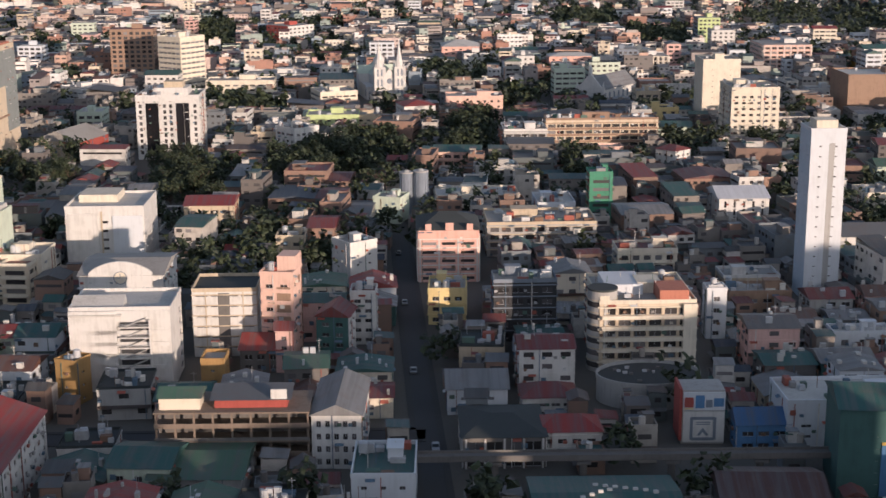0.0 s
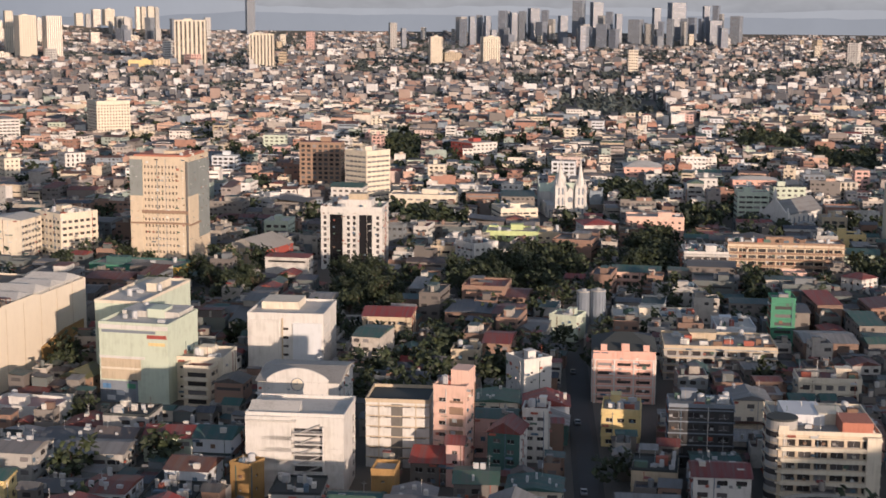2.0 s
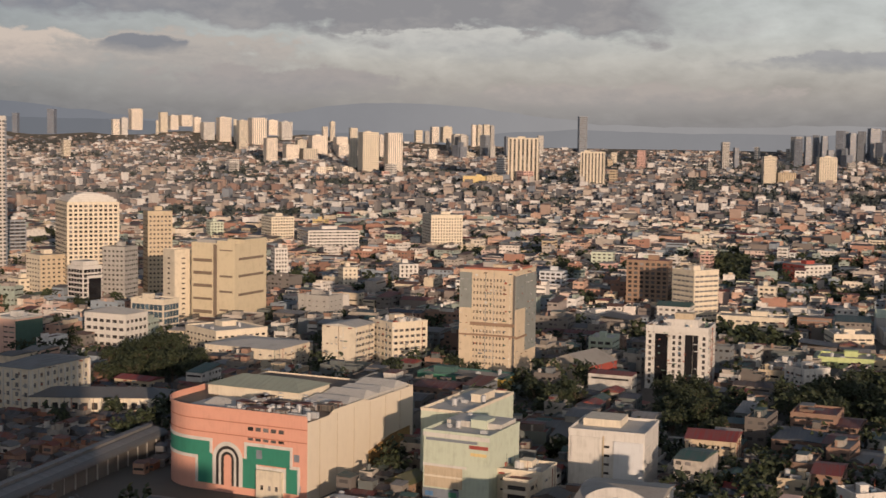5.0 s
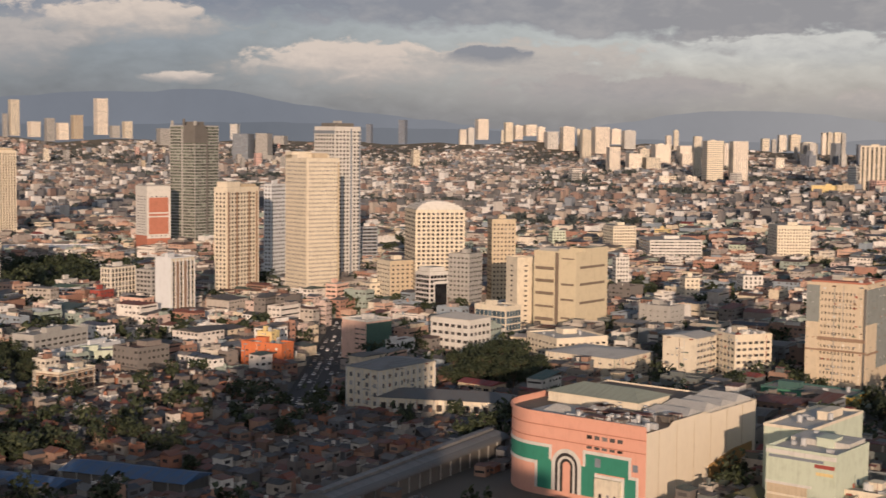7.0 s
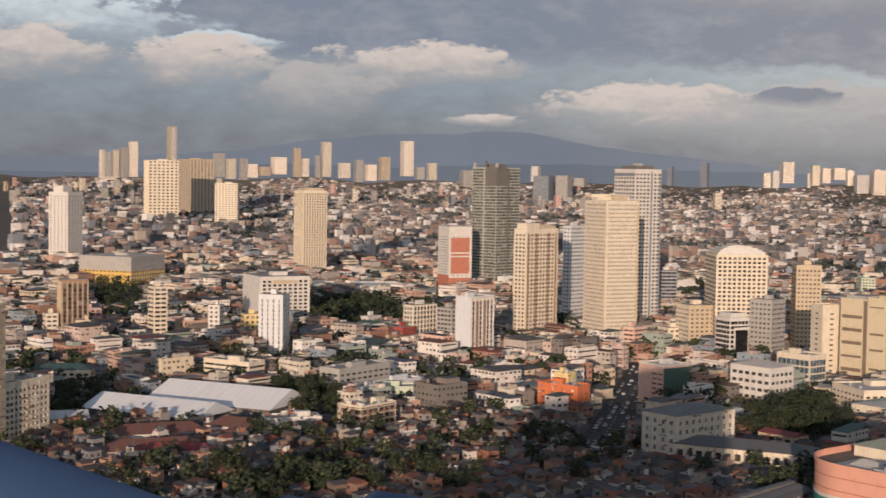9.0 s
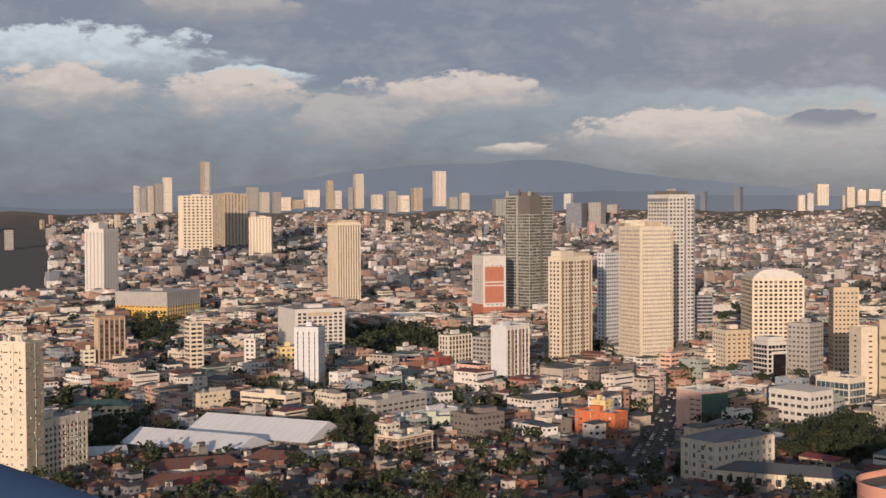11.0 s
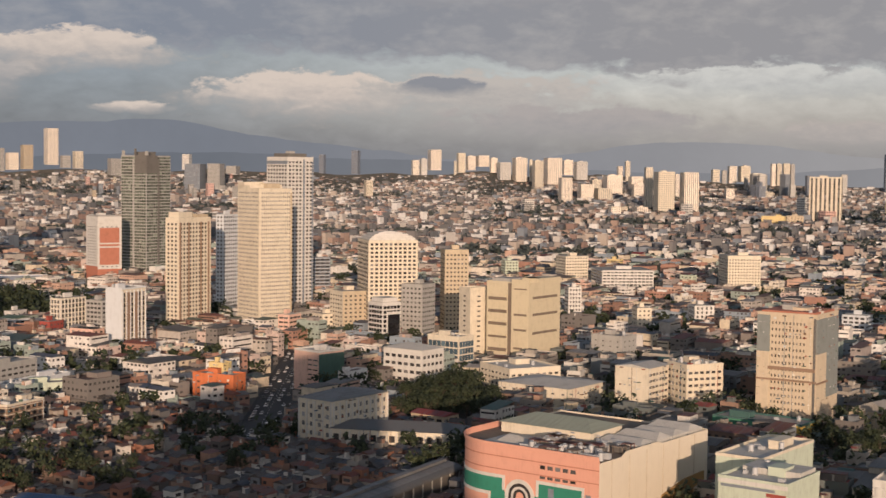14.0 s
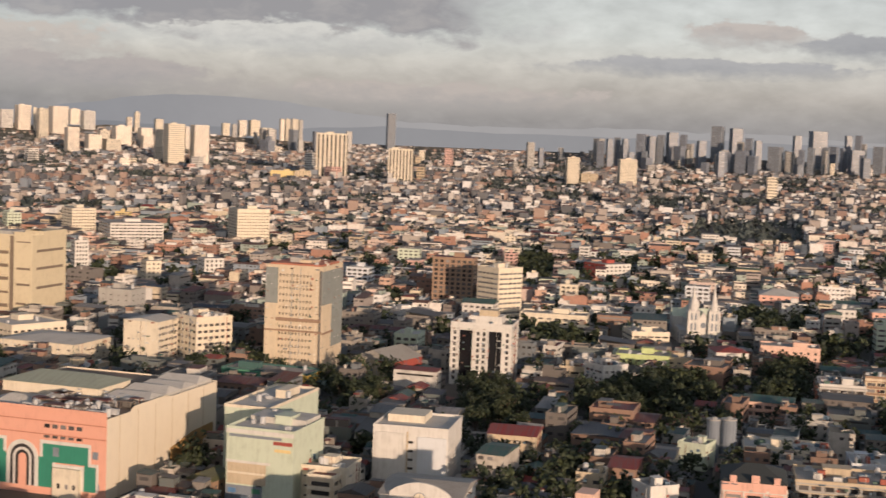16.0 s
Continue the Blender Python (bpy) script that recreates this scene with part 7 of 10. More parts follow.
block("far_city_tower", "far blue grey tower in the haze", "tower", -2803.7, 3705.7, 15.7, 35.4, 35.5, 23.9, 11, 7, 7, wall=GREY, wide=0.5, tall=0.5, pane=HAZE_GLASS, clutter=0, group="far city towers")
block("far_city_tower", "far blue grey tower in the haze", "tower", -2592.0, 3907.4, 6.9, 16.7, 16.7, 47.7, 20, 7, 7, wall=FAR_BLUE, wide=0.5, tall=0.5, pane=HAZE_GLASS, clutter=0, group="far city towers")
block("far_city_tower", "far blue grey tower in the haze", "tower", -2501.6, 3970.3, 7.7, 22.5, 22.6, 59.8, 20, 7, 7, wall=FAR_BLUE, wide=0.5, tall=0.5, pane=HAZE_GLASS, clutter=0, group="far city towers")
block("long_white_house", "long white two storey building under a dark red roof", "house", -531.4, 386.7, 65.7, 42.3, 13.0, 4.5, 1, 10, 3, wall=WHITE, roof=RUST_ROOF, wide=0.45, tall=0.4, pitched="hip", rise=4.0, clutter=0, group="long white houses")
block("long_white_house", "long white low building under a dark brown roof", "house", -499.4, 360.9, 65.9, 41.0, 13.0, 5.0, 2, 10, 3, wall=CREAM, roof=RUST_ROOF, wide=0.45, tall=0.4, pitched="hip", rise=4.0, clutter=0, group="long white houses")
block("long_white_house", "white gallery building under a red roof", "house", -512.9, 419.0, 20.0, 27.9, 13.0, 5.7, 2, 7, 3, wall=WHITE, roof=RUST_ROOF, wide=0.45, tall=0.4, pitched="hip", rise=4.0, clutter=0, group="long white houses")
block("long_white_house", "white row house with a grey flat roof in shade", "house", -511.2, 450.1, 59.6, 26.5, 13.0, 6.4, 2, 6, 3, wall=WHITE, roof=ROOFING, wide=0.45, tall=0.4, clutter=3, group="long white houses")
block("long_white_house", "cream four storey house with open galleries", "house", -493.8, 481.0, 56.6, 23.5, 13.0, 10.4, 3, 6, 3, wall=CREAM, balcony=1.0, roof=ROOFING, wide=0.45, tall=0.4, clutter=3, group="long white houses")
block("long_white_house", "pale green low office with a long window band", "house", -541.6, 543.5, 56.2, 37.1, 13.0, 8.5, 3, 9, 3, wall=PALE_GREEN, roof=ROOFING, wide=0.45, tall=0.4, clutter=3, group="long white houses")

# ---- the shopping mall ----
def mall():
    """Rounded pink mall: front runs along local x up to the corner at the origin, the cream side runs back along y."""
    rot, W, D, TOP, R = -8.0, 64.0, 79.0, 28.5, 20.0
    corner = polar(22.2, 462)
    ob = thing("shopping_mall", "pink and cream shopping mall with green bands and arch", "shopping mall", pose(corner.x, corner.y, 0, 0, 0, rot))
    mid = pose(corner.x, corner.y, 0, 0, 0, rot) @ Vector((-W / 2, D / 2, 0))
    claim(mid.x, mid.y, rot, W, D, 4)
    claim(mid.x - 6, mid.y - D / 2 - 20, rot, W + 34, 42, 0)
    arc = [(-W + R - R * math.sin(t), R - R * math.cos(t)) for t in [math.pi / 2 * k / 14 for k in range(15)]]
    s = Shape()
    front = [(0.0, 0.0)] + arc + [(-W, D * 0.5)]
    for (x0, y0), (x1, y1) in zip(front[1:], front[:-1]):
        s.add([(x0, y0, -1), (x1, y1, -1), (x1, y1, TOP), (x0, y0, TOP)], [(0, 1, 2, 3)])
    part("front_wall", s, MALL_PINK, ob, "pink painted front wall with a rounded end")
    s = Shape()
    s.add([(0, 0, -1), (0, D, -1), (0, D, TOP - 1), (0, D * 0.55, TOP - 1), (0, D * 0.5, TOP), (0, D * 0.22, TOP), (0, D * 0.18, TOP - 1.5), (0, 0, TOP - 1.5)], [tuple(range(8))])
    s.add([(0, D, -1), (-W, D, -1), (-W, D, TOP - 1), (0, D, TOP - 1)], [(0, 1, 2, 3)])
    s.add([(-W, D, -1), (-W, D * 0.5, -1), (-W, D * 0.5, TOP - 1), (-W, D, TOP - 1)], [(0, 1, 2, 3)])
    part("side_wall", s, plaster("mall_cream", (0.70, 0.62, 0.50), stain=0.15), ob, "plain cream side wall")
    ring = [(0.0, 0.0), (0.0, D), (-W, D)] + arc[::-1]
    s = Shape()
    s.add([(x, y, TOP - 1.6) for x, y in ring], [tuple(range(len(ring)))])
    part("roof_deck", s, DARK_BROWN, ob)

    def ribbon(z0, z1, proud, mat, name, lo=None, hi=None, label=""):
        q = Shape()
        pts = [p for p in front if (lo is None or p[0] >= lo) and (hi is None or p[0] <= hi)]
        if hi is not None and hi < 0 and pts[0][0] < hi:
            pts = [(hi, 0.0)] + pts
        out = []
        for x, y in pts:
            c = Vector((x + W - R, y - R)) if x < -W + R else Vector((0, -1))
            c = c.normalized() if c.length > 0.01 else Vector((0, -1))
            out.append((x + c.x * proud, y + c.y * proud))
        for (xa, ya), (xb, yb), (xc, yc), (xd, yd) in zip(out[1:], out[:-1], pts[1:], pts[:-1]):
            q.add([(xa, ya, z0), (xb, yb, z0), (xb, yb, z1), (xa, ya, z1), (xc, yc, z0), (xd, yd, z0), (xd, yd, z1), (xc, yc, z1)], [(0, 1, 2, 3), (3, 2, 6, 7), (4, 5, 1, 0)])
        part(name, q, mat, ob, label)

    ribbon(TOP - 0.5, TOP + 0.6, 0.45, MALL_PINK, "cornice")
    for z in (TOP - 4.2, TOP - 8.6):
        ribbon(z, z + 0.3, 0.12, BRICK, "string_course")
    ribbon(11.8, 17.0, 0.10, MALL_GREEN, "green_band", hi=-40, label="deep green painted band")
    ribbon(17.0, 18.1, 0.25, WHITE, "white_edge", hi=-37)
    ribbon(10.7, 11.8, 0.25, WHITE, "white_edge", hi=-43)

    def slab(name, x0, x1, z0, z1, proud, mat, label=""):
        part(name, Shape().box(x0, -proud, z0, x1, 0.05, z1), mat, ob, label)

    # stepped green field left of the arch
    slab("green_panel", -43, -37.5, 2.5, 17.0, 0.11, MALL_GREEN)
    slab("white_edge", -44, -43, 2.5, 10.8, 0.25, WHITE)
    slab("white_edge", -38.2, -37.2, 13.0, 18.1, 0.26, WHITE)
    slab("green_panel", -37.5, -34.5, 2.5, 12.5, 0.11, MALL_GREEN)
    # right of the arch
    slab("green_panel", -27.0, -23.5, 2.5, 12.5, 0.11, MALL_GREEN)
    slab("green_panel", -23.5, -6.5, 11.0, 17.0, 0.11, MALL_GREEN)
    slab("green_panel", -23.5, -19.5, 2.5, 11.0, 0.11, MALL_GREEN)
    slab("green_panel", -8.0, -3.6, 2.5, 11.5, 0.11, MALL_GREEN)
    for x0, x1, z0, z1 in ((-24.4, -5.6, 17.0, 18.1), (-24.4, -23.4, 12.5, 17.0), (-6.5, -5.6, 11.5, 17.0), (-6.5, -2.8, 10.8, 11.8), (-3.6, -2.7, 2.5, 10.8), (-19.6, -18.8, 2.5, 11.0), (-18.8, -9.0, 9.6, 10.6), (-9.0, -8.1, 2.5, 10.6)):
        slab("white_edge", x0, x1, z0, z1, 0.24, WHITE)
    slab("annex", -18.8, -9.0, 0, 9.6, 1.6, CREAM, "cream annex with small windows")
    for k in range(5):
        slab("window", -23.0 + k * 3.0, -21.0 + k * 3.0, TOP - 6.3, TOP - 5.0, 0.08, WINDOW)
        slab("window", -23.0 + k * 3.0, -21.0 + k * 3.0, TOP - 9.6, TOP - 8.7, 0.14, WINDOW)
    for x, z in ((-16.5, 3.0), (-13.5, 3.0), (-10.8, 3.0)):
        slab("window", x - 0.5, x + 0.5, z, z + 1.6, 1.66, WINDOW)
    for x, z, w, h in ((-18.5, 13.0, 2.2, 3.0), (-4.0, 13.5, 2.0, 2.4), (-3.0, 3.5, 1.2, 2.0)):
        slab("louvre", x - w / 2, x + w / 2, z, z + h, 0.2, SLATE)
    # the arch: rings of white, black, white and black round a pink heart
    for name, r0, r1, mat, proud in (("arch_ring", 4.6, 6.0, WHITE, 0.30), ("arch_ring", 3.5, 4.6, BLACK_PAINT, 0.22), ("arch_ring", 2.6, 3.5, WHITE, 0.28), ("arch_ring", 1.6, 2.6, BLACK_PAINT, 0.20)):
        q, cx, cz = Shape(), -31.0, 11.5
        n = 18
        for k in range(n):
            a, b = math.pi * k / n, math.pi * (k + 1) / n
            p = [(cx + r * math.cos(t), y, cz + r * math.sin(t)) for y in (-proud, 0.05) for r, t in ((r0, a), (r1, a), (r1, b), (r0, b))]
            q.add(p, [(0, 3, 2, 1), (1, 2, 6, 5), (3, 0, 4, 7)])
        for sx in (-1, 1):
            q.box(cx + min(sx * r0, sx * r1), -proud, 2.5, cx + max(sx * r0, sx * r1), 0.05, cz)
        part(name, q, mat, ob)
    # roof: stepped cream storeys, hipped green roof, plant
    part("roof_storey", Shape().box(-W + 6, 28, TOP - 1.6, -20, 50, TOP + 2.2), CREAM, ob)
    part("hipped_roof", Shape().gable(-W + 6, 28, -20, 50, TOP + 2.2, 3.0, eave=0.8, hip=9), sheet("mall_green_roof", [(0.34, 0.37, 0.29), (0.36, 0.38, 0.31)], rust=0.15), ob, "faded pale green hipped roof")
    part("pale_deck", Shape().box(-W + 12, 6, TOP - 1.5, -35, 26, TOP - 1.2), PALE_ROOF, ob)
    part("skylight", Shape().gable(-48, 9, -38, 18, TOP - 1.2, 2.2, hip=3), PALE_ROOF, ob)
    for k in range(4):                                   # low cream ridges along the back
        y0 = 30 + k * 12
        part("ridged_roof", Shape().box(-19, y0, TOP - 1.6, -1.5, y0 + 11.5, TOP - 0.3).gable(-19, y0, -1.5, y0 + 11.5, TOP - 0.28, 1.5 + 0.5 * (k % 2), hip=2), PALE_ROOF, ob)
    # brown sheet that paints the shadow cast on the cream side wall
    part("hoarding", Shape().add([(0.35, 43, -0.5), (0.35, 76, -0.5), (0.35, 76, 12.5), (0.35, 60, 12.0), (0.35, 43, 9.0), (0.0, 43, -0.5), (0.0, 76, -0.5), (0.0, 76, 12.5), (0.0, 60, 12.0), (0.0, 43, 9.0)], [(0, 1, 2, 3, 4), (0, 4, 9, 5), (4, 3, 8, 9), (3, 2, 7, 8), (1, 6, 7, 2)]), OCHRE, ob, "brown sheet in the outline of a cast shadow")
    for k in range(6):
        part("wall_seam", Shape().box(-0.02, 8 + k * 12, 0, 0.08, 8.25 + k * 12, TOP - 1.6), TAN, ob)
    part("skylight", Shape().gable(-34, 8, -22, 20, TOP - 1.5, 3.5, hip=4), ROOFING, ob)
    # rusty racks and canopies over the plant behind the front
    rng = random.Random(12)
    for k in range(16):
        x, y, a, b = rng.uniform(-32, -3), rng.uniform(3, 26), rng.uniform(1.6, 4.5), rng.uniform(0.8, 2.2)
        q = Shape().box(x - a, y - b, TOP + 1.0, x + a, y + b, TOP + 1.2)
        for sx in (-a, a - 0.2):
            for sy in (-b, b - 0.2):
                q.box(x + sx, y + sy, TOP - 1.6, x + sx + 0.2, y + sy + 0.2, TOP + 1.0)
        part("rusty_canopy", q, RUST_ROOF if k % 3 else DARK_BROWN, ob)
    for k in range(9):
        x, y = rng.uniform(-30, -8), rng.uniform(3, 24)
        part("pipe_run", Shape().box(x - 6, y - 0.15, TOP - 0.9, x + 6, y + 0.15, TOP - 0.6).box(x - 0.15, y - 4, TOP - 0.6, x + 0.15, y + 4, TOP - 0.35), DARK_BROWN, ob)
    rng = random.Random(8)
    for k in range(70):
        x, y = rng.uniform(-34, -2), rng.uniform(3, 28)
        if k % 4 == 0:
            q = Shape().tube(x, y, TOP - 1.6, TOP + rng.uniform(0.4, 1.6), 0.9, n=10)
            q.tube(x, y, TOP + 1.6, TOP + 1.9, 0.9, 0.3, n=10)
            part("water_tank", q, METAL, ob)
        elif k % 7 == 3:
            q = Shape().box(x - 3.5, y - 0.5, TOP - 0.6, x + 3.5, y + 0.5, TOP + 0.3).box(x + 2.9, y - 0.5, TOP - 1.6, x + 3.5, y + 0.5, TOP - 0.6)
            part("duct", q, METAL, ob)
        else:
            a = rng.uniform(0.7, 1.5)
            part("cooling_unit", Shape().box(x - a, y - a * 0.7, TOP - 1.5, x + a, y + a * 0.7, TOP + 0.4).tube(x, y, TOP + 0.4, TOP + 0.55, a * 0.5, n=8), METAL if k % 3 else DARK, ob)


MALL_PINK = plaster("mall_pink", (0.70, 0.36, 0.27), stain=0.25)
MALL_GREEN = plaster("mall_green", (0.03, 0.22, 0.15), stain=0.25)
BLACK_PAINT = plaster("black_paint", (0.03, 0.025, 0.025))
mall()


def mall_back_hall():
    """Low pale roofs joined behind the mall."""
    for k, (x, y, w, d, h) in enumerate(((-136, 486, 17, 44, 26.5),)):
        ob = thing("mall_extension", "pale extension hall behind the mall with a flat roof", "hall", pose(x, y, 0, 0, 0, -8), group="mall extensions")
        claim(x, y, -8, w, d)
        part("wall", Shape().box(-w / 2, -d / 2, -1, w / 2, d / 2, h), PALE_GREEN, ob)
        roof_top(ob, w, d, h, PALE_ROOF, CREAM, random.Random(k), 4)


mall_back_hall()


# ---- low buildings at the mall's foot ----
block("low_pink_shed", "low building with a faded pink flat roof beside the mall", "hall", -152.0, 412.0, -8.0, 22.0, 13.0, 5.5, 1, 5, 3, wall=WHITE, wide=0.25, tall=0.3, roof=FADED_PINK, crown=1.0, clutter=1)
block("olive_roof_house", "small brown house under an olive pitched roof", "house", -146.0, 446.0, -12.0, 10.0, 12.0, 6.5, 2, 2, 3, wall=BROWN, wide=0.4, tall=0.4, roof=OLIVE_SHEET, pitched="gable", rise=2.6, axis="y", clutter=0)
block("white_cabin", "small white site cabin with a window row", "cabin", -160.5, 441.0, -8.0, 11.5, 4.5, 4.2, 1, 5, 2, wall=WHITE, wide=0.6, tall=0.4, crown=0.6, clutter=0)
block("grey_yard_shed", "low grey shed in the mall's forecourt", "hall", -204.0, 391.0, -8.0, 22.0, 14.0, 6.0, 1, 3, 2, wall=GREY, wide=0.2, tall=0.2, roof=GREY_ROOF, pitched="gable", rise=1.8, clutter=0)
block("brown_balcony_flats", "narrow tan flats with stacked brown balconies", "apartment block", -104.0, 437.0, -8.0, 9.0, 10.0, 12.5, 4, 1, 2, wall=BUFF, wide=0.8, tall=0.5, balcony=1.1, trim=CREAM, roof=RED_ROOF, clutter=0)
claim(-116, 422, -8, 30, 20, 0)
claim(31, 437, -2, 24, 22, 0)
claim(-83, 466, -2, 30, 14, 0)


# ---- church, chapel, silos ----
def church():
    ob = thing("twin_spire_church", "cream gothic church with two slender openwork spires", "church", pose(24.5, 880, 0, 0, 0, 8))
    claim(24, 892, 8, 34, 62)
    for sx in (-6.3, 6.3):
        s = Shape()
        s.box(sx - 3.0, -3.0, -1, sx + 3.0, 3.0, 21)
        for ax in (-3.0, 3.0):
            for ay in (-3.0, 3.0):
                s.box(sx + ax - 0.5, ay - 0.5, 0, sx + ax + 0.5, ay + 0.5, 21.5)
        for z in (8.0, 14.5, 20.6):
            s.box(sx - 3.4, -3.4, z, sx + 3.4, 3.4, z + 0.6)
        tower = part("bell_tower", s, WHITE, ob)
        for z, h in ((2.5, 4.0), (9.5, 4.0), (15.8, 3.8)):
            for dx in (-1.2, 1.2):
                part("louvre", Shape().box(sx + dx - 0.55, -3.12, z, sx + dx + 0.55, -2.95, z + h).add([(sx + dx - 0.55, -3.12, z + h), (sx + dx + 0.55, -3.12, z + h), (sx + dx, -3.12, z + h + 0.9)], [(0, 1, 2)]), SLATE, tower)
        part("spire", Shape().tube(sx, 0, 21.2, 25.0, 2.6, 2.0, n=8).tube(sx, 0, 25.0, 37.3, 2.0, 0.12, n=8), WHITE, tower)
        for ax in (-2.7, 2.7):
            for ay in (-2.7, 2.7):
                part("pinnacle", Shape().tube(sx + ax, ay, 21.2, 25.5, 0.45, 0.05, n=6), WHITE, tower)
        part("cross", Shape().box(sx - 0.08, -0.08, 37.2, sx + 0.08, 0.08, 38.6).box(sx - 0.4, -0.07, 37.9, sx + 0.4, 0.07, 38.1), METAL, tower)
    s = Shape().box(-3.4, -1.0, -1, 3.4, 2.0, 15.5)
    s.add([(-3.4, -1.0, 15.5), (3.4, -1.0, 15.5), (0, -1.0, 20.5), (-3.4, 1.0, 15.5), (3.4, 1.0, 15.5), (0, 1.0, 20.5)], [(0, 1, 2), (5, 4, 3), (1, 4, 5, 2), (3, 0, 2, 5)])
    facade_ = part("west_front", s, WHITE, ob)
    part("rose_window", Shape().tube(0, 0, 0, 0.15, 1.7, n=16, m=pose(0, -1.0, 12.5, 90)), SLATE, facade_)
    part("doorway", Shape().box(-1.4, -1.2, 0, 1.4, -0.95, 5.0), SLATE, facade_)
    part("nave", Shape().box(-7.5, 2, -1, 7.5, 52, 14), WHITE, ob)
    part("nave_roof", Shape().gable(2, -7.5, 52, 7.5, 14, 6.5, eave=0.4, m=pose(0, 0, 0, 0, 0, 90)), PALE_GREEN, ob)
    part("aisle", Shape().box(-13, 8, -1, 13, 50, 8), WHITE, ob)
    part("transept", Shape().box(-14, 34, -1, 14, 44, 13.5), WHITE, ob)
    part("transept_roof", Shape().gable(-14, 34, 14, 44, 13.5, 5.0, eave=0.3), PALE_GREEN, ob)
    part("crossing_dome", Shape().tube(0, 39, 18, 22, 3.6, n=8).tube(0, 39, 22, 26.5, 3.6, 0.6, n=8).tube(0, 39, 26.5, 29, 0.6, 0.1, n=8), WHITE, ob)
    for k in range(6):
        for sx in (-13.1, 13.1):
            y = 11 + k * 4.0
            part("window", Shape().box(sx - 0.08, y, 2.0, sx + 0.08, y + 1.6, 6.4), SLATE, ob)
            part("buttress", Shape().box(sx - 0.5, y + 2.3, -1, sx + 0.5, y + 3.1, 8.8), WHITE, ob)


church()


def chapel():
    ob = thing("gothic_chapel", "white gothic chapel with a long grey roof", "chapel", pose(146, 852, 0, 0, 0, -40))
    claim(160, 862, -40, 24, 50)
    part("nave", Shape().box(-8, 0, -1, 8, 42, 9), WHITE, ob)
    part("roof", Shape().gable(0, -8, 42, 8, 9, 8.0, eave=0.5, m=pose(0, 0, 0, 0, 0, 90)), GREY_ROOF, ob)
    s = Shape().box(-9, -0.8, -1, 9, 0.4, 9.5)
    s.add([(-9, -0.8, 9.5), (9, -0.8, 9.5), (0, -0.8, 19), (-9, 0.4, 9.5), (9, 0.4, 9.5), (0, 0.4, 19)], [(0, 1, 2), (5, 4, 3), (1, 4, 5, 2), (3, 0, 2, 5)])
    part("front", s, WHITE, ob)
    for sx, z in ((-9, 14), (9, 14), (0, 26)):
        part("pinnacle", Shape().box(sx - 0.9, -1.3, -1 if sx else 17, sx + 0.9, 0.5, z - 3.5).tube(sx, -0.4, z - 3.5, z, 0.9, 0.05, n=6), WHITE, ob)
    for k in range(7):
        for sx in (-8.05, 8.05):
            part("window", Shape().box(sx - 0.06, 3 + k * 5.5, 2.5, sx + 0.06, 4.8 + k * 5.5, 7.0), SLATE, ob)


chapel()


def silo(x, y, r, h):
    ob = thing("silo", "blue grey ribbed concrete silo with a flat cap", "silo", pose(x, y, 0), group="pair of silos")
    claim(x, y, 0, 2 * r, 2 * r)
    s = Shape().tube(0, 0, -1, h, r, n=28)
    part("drum", s, SLATE, ob)
    for k in range(14):
        a = 2 * math.pi * k / 14
        part("rib", Shape().box(r - 0.05, -0.12, 0, r + 0.18, 0.12, h - 0.3, m=pose(0, 0, 0, 0, 0, math.degrees(a))), SLATE, ob)
    part("cap", Shape().tube(0, 0, h, h + 0.5, r + 0.25, n=28).tube(0, 0, h + 0.5, h + 1.2, r * 0.5, r * 0.3, n=16), GREY, ob)


silo(21.6, 551, 2.6, 17.0)
silo(27.2, 550, 2.8, 17.6)


# ---- halls and roofs of their own shape ----
def shed(name, label, x, y, rot, w, d, h, rise, roof, wall=WHITE, bays=8, vault=False, skylights=0):
    """A long hall with its ridge along local x, open bays between posts, pitched or vaulted roof."""
    ob = thing(name, label, "hall", pose(x, y, 0, 0, 0, rot))
    claim(x, y, rot, w, d)
    part("wall", Shape().box(-w / 2 + 0.4, -d / 2 + 0.4, -1, w / 2 - 0.4, d / 2 - 0.4, h), wall, ob)
    for k in range(bays + 1):
        for sy in (-d / 2, d / 2 - 0.4):
            xx = -w / 2 + k * (w - 0.4) / bays
            part("post", Shape().box(xx, sy, -1, xx + 0.4, sy + 0.4, h), GREY, ob)
    if vault:
        n, q = 12, Shape()
        pts = [(-(d / 2 + 0.8) * math.cos(math.pi * k / n), h + rise * math.sin(math.pi * k / n)) for k in range(n + 1)]
        for (a, za), (b, zb) in zip(pts[:-1], pts[1:]):
            q.add([(-w / 2 - 1, a, za), (w / 2 + 1, a, za), (w / 2 + 1, b, zb), (-w / 2 - 1, b, zb)], [(0, 1, 2, 3)])
        q.add([(-w / 2 - 1, a, z) for a, z in pts], [tuple(range(n + 1))]).add([(w / 2 + 1, a, z) for a, z in pts], [tuple(range(n, -1, -1))])
        part("vaulted_roof", q, roof, ob)
        part("ridge_vent", Shape().box(-w / 2, -1.2, h + rise - 0.2, w / 2, 1.2, h + rise + 0.9), roof, ob)
    else:
        part("roof", Shape().gable(-w / 2, -d / 2, w / 2, d / 2, h + 0.02, rise, eave=1.0), roof, ob)
    for k in range(skylights):
        xx = -w / 2 + (k + 0.5) * w / skylights
        part("skylight", Shape().box(xx - 0.8, -d / 2 * 0.7, 0, xx + 0.8, -d / 2 * 0.25, 0.12, m=Matrix.Translation((0, 0, h + rise * 0.52)) @ pose(0, 0, 0)), METAL, ob)
    return ob


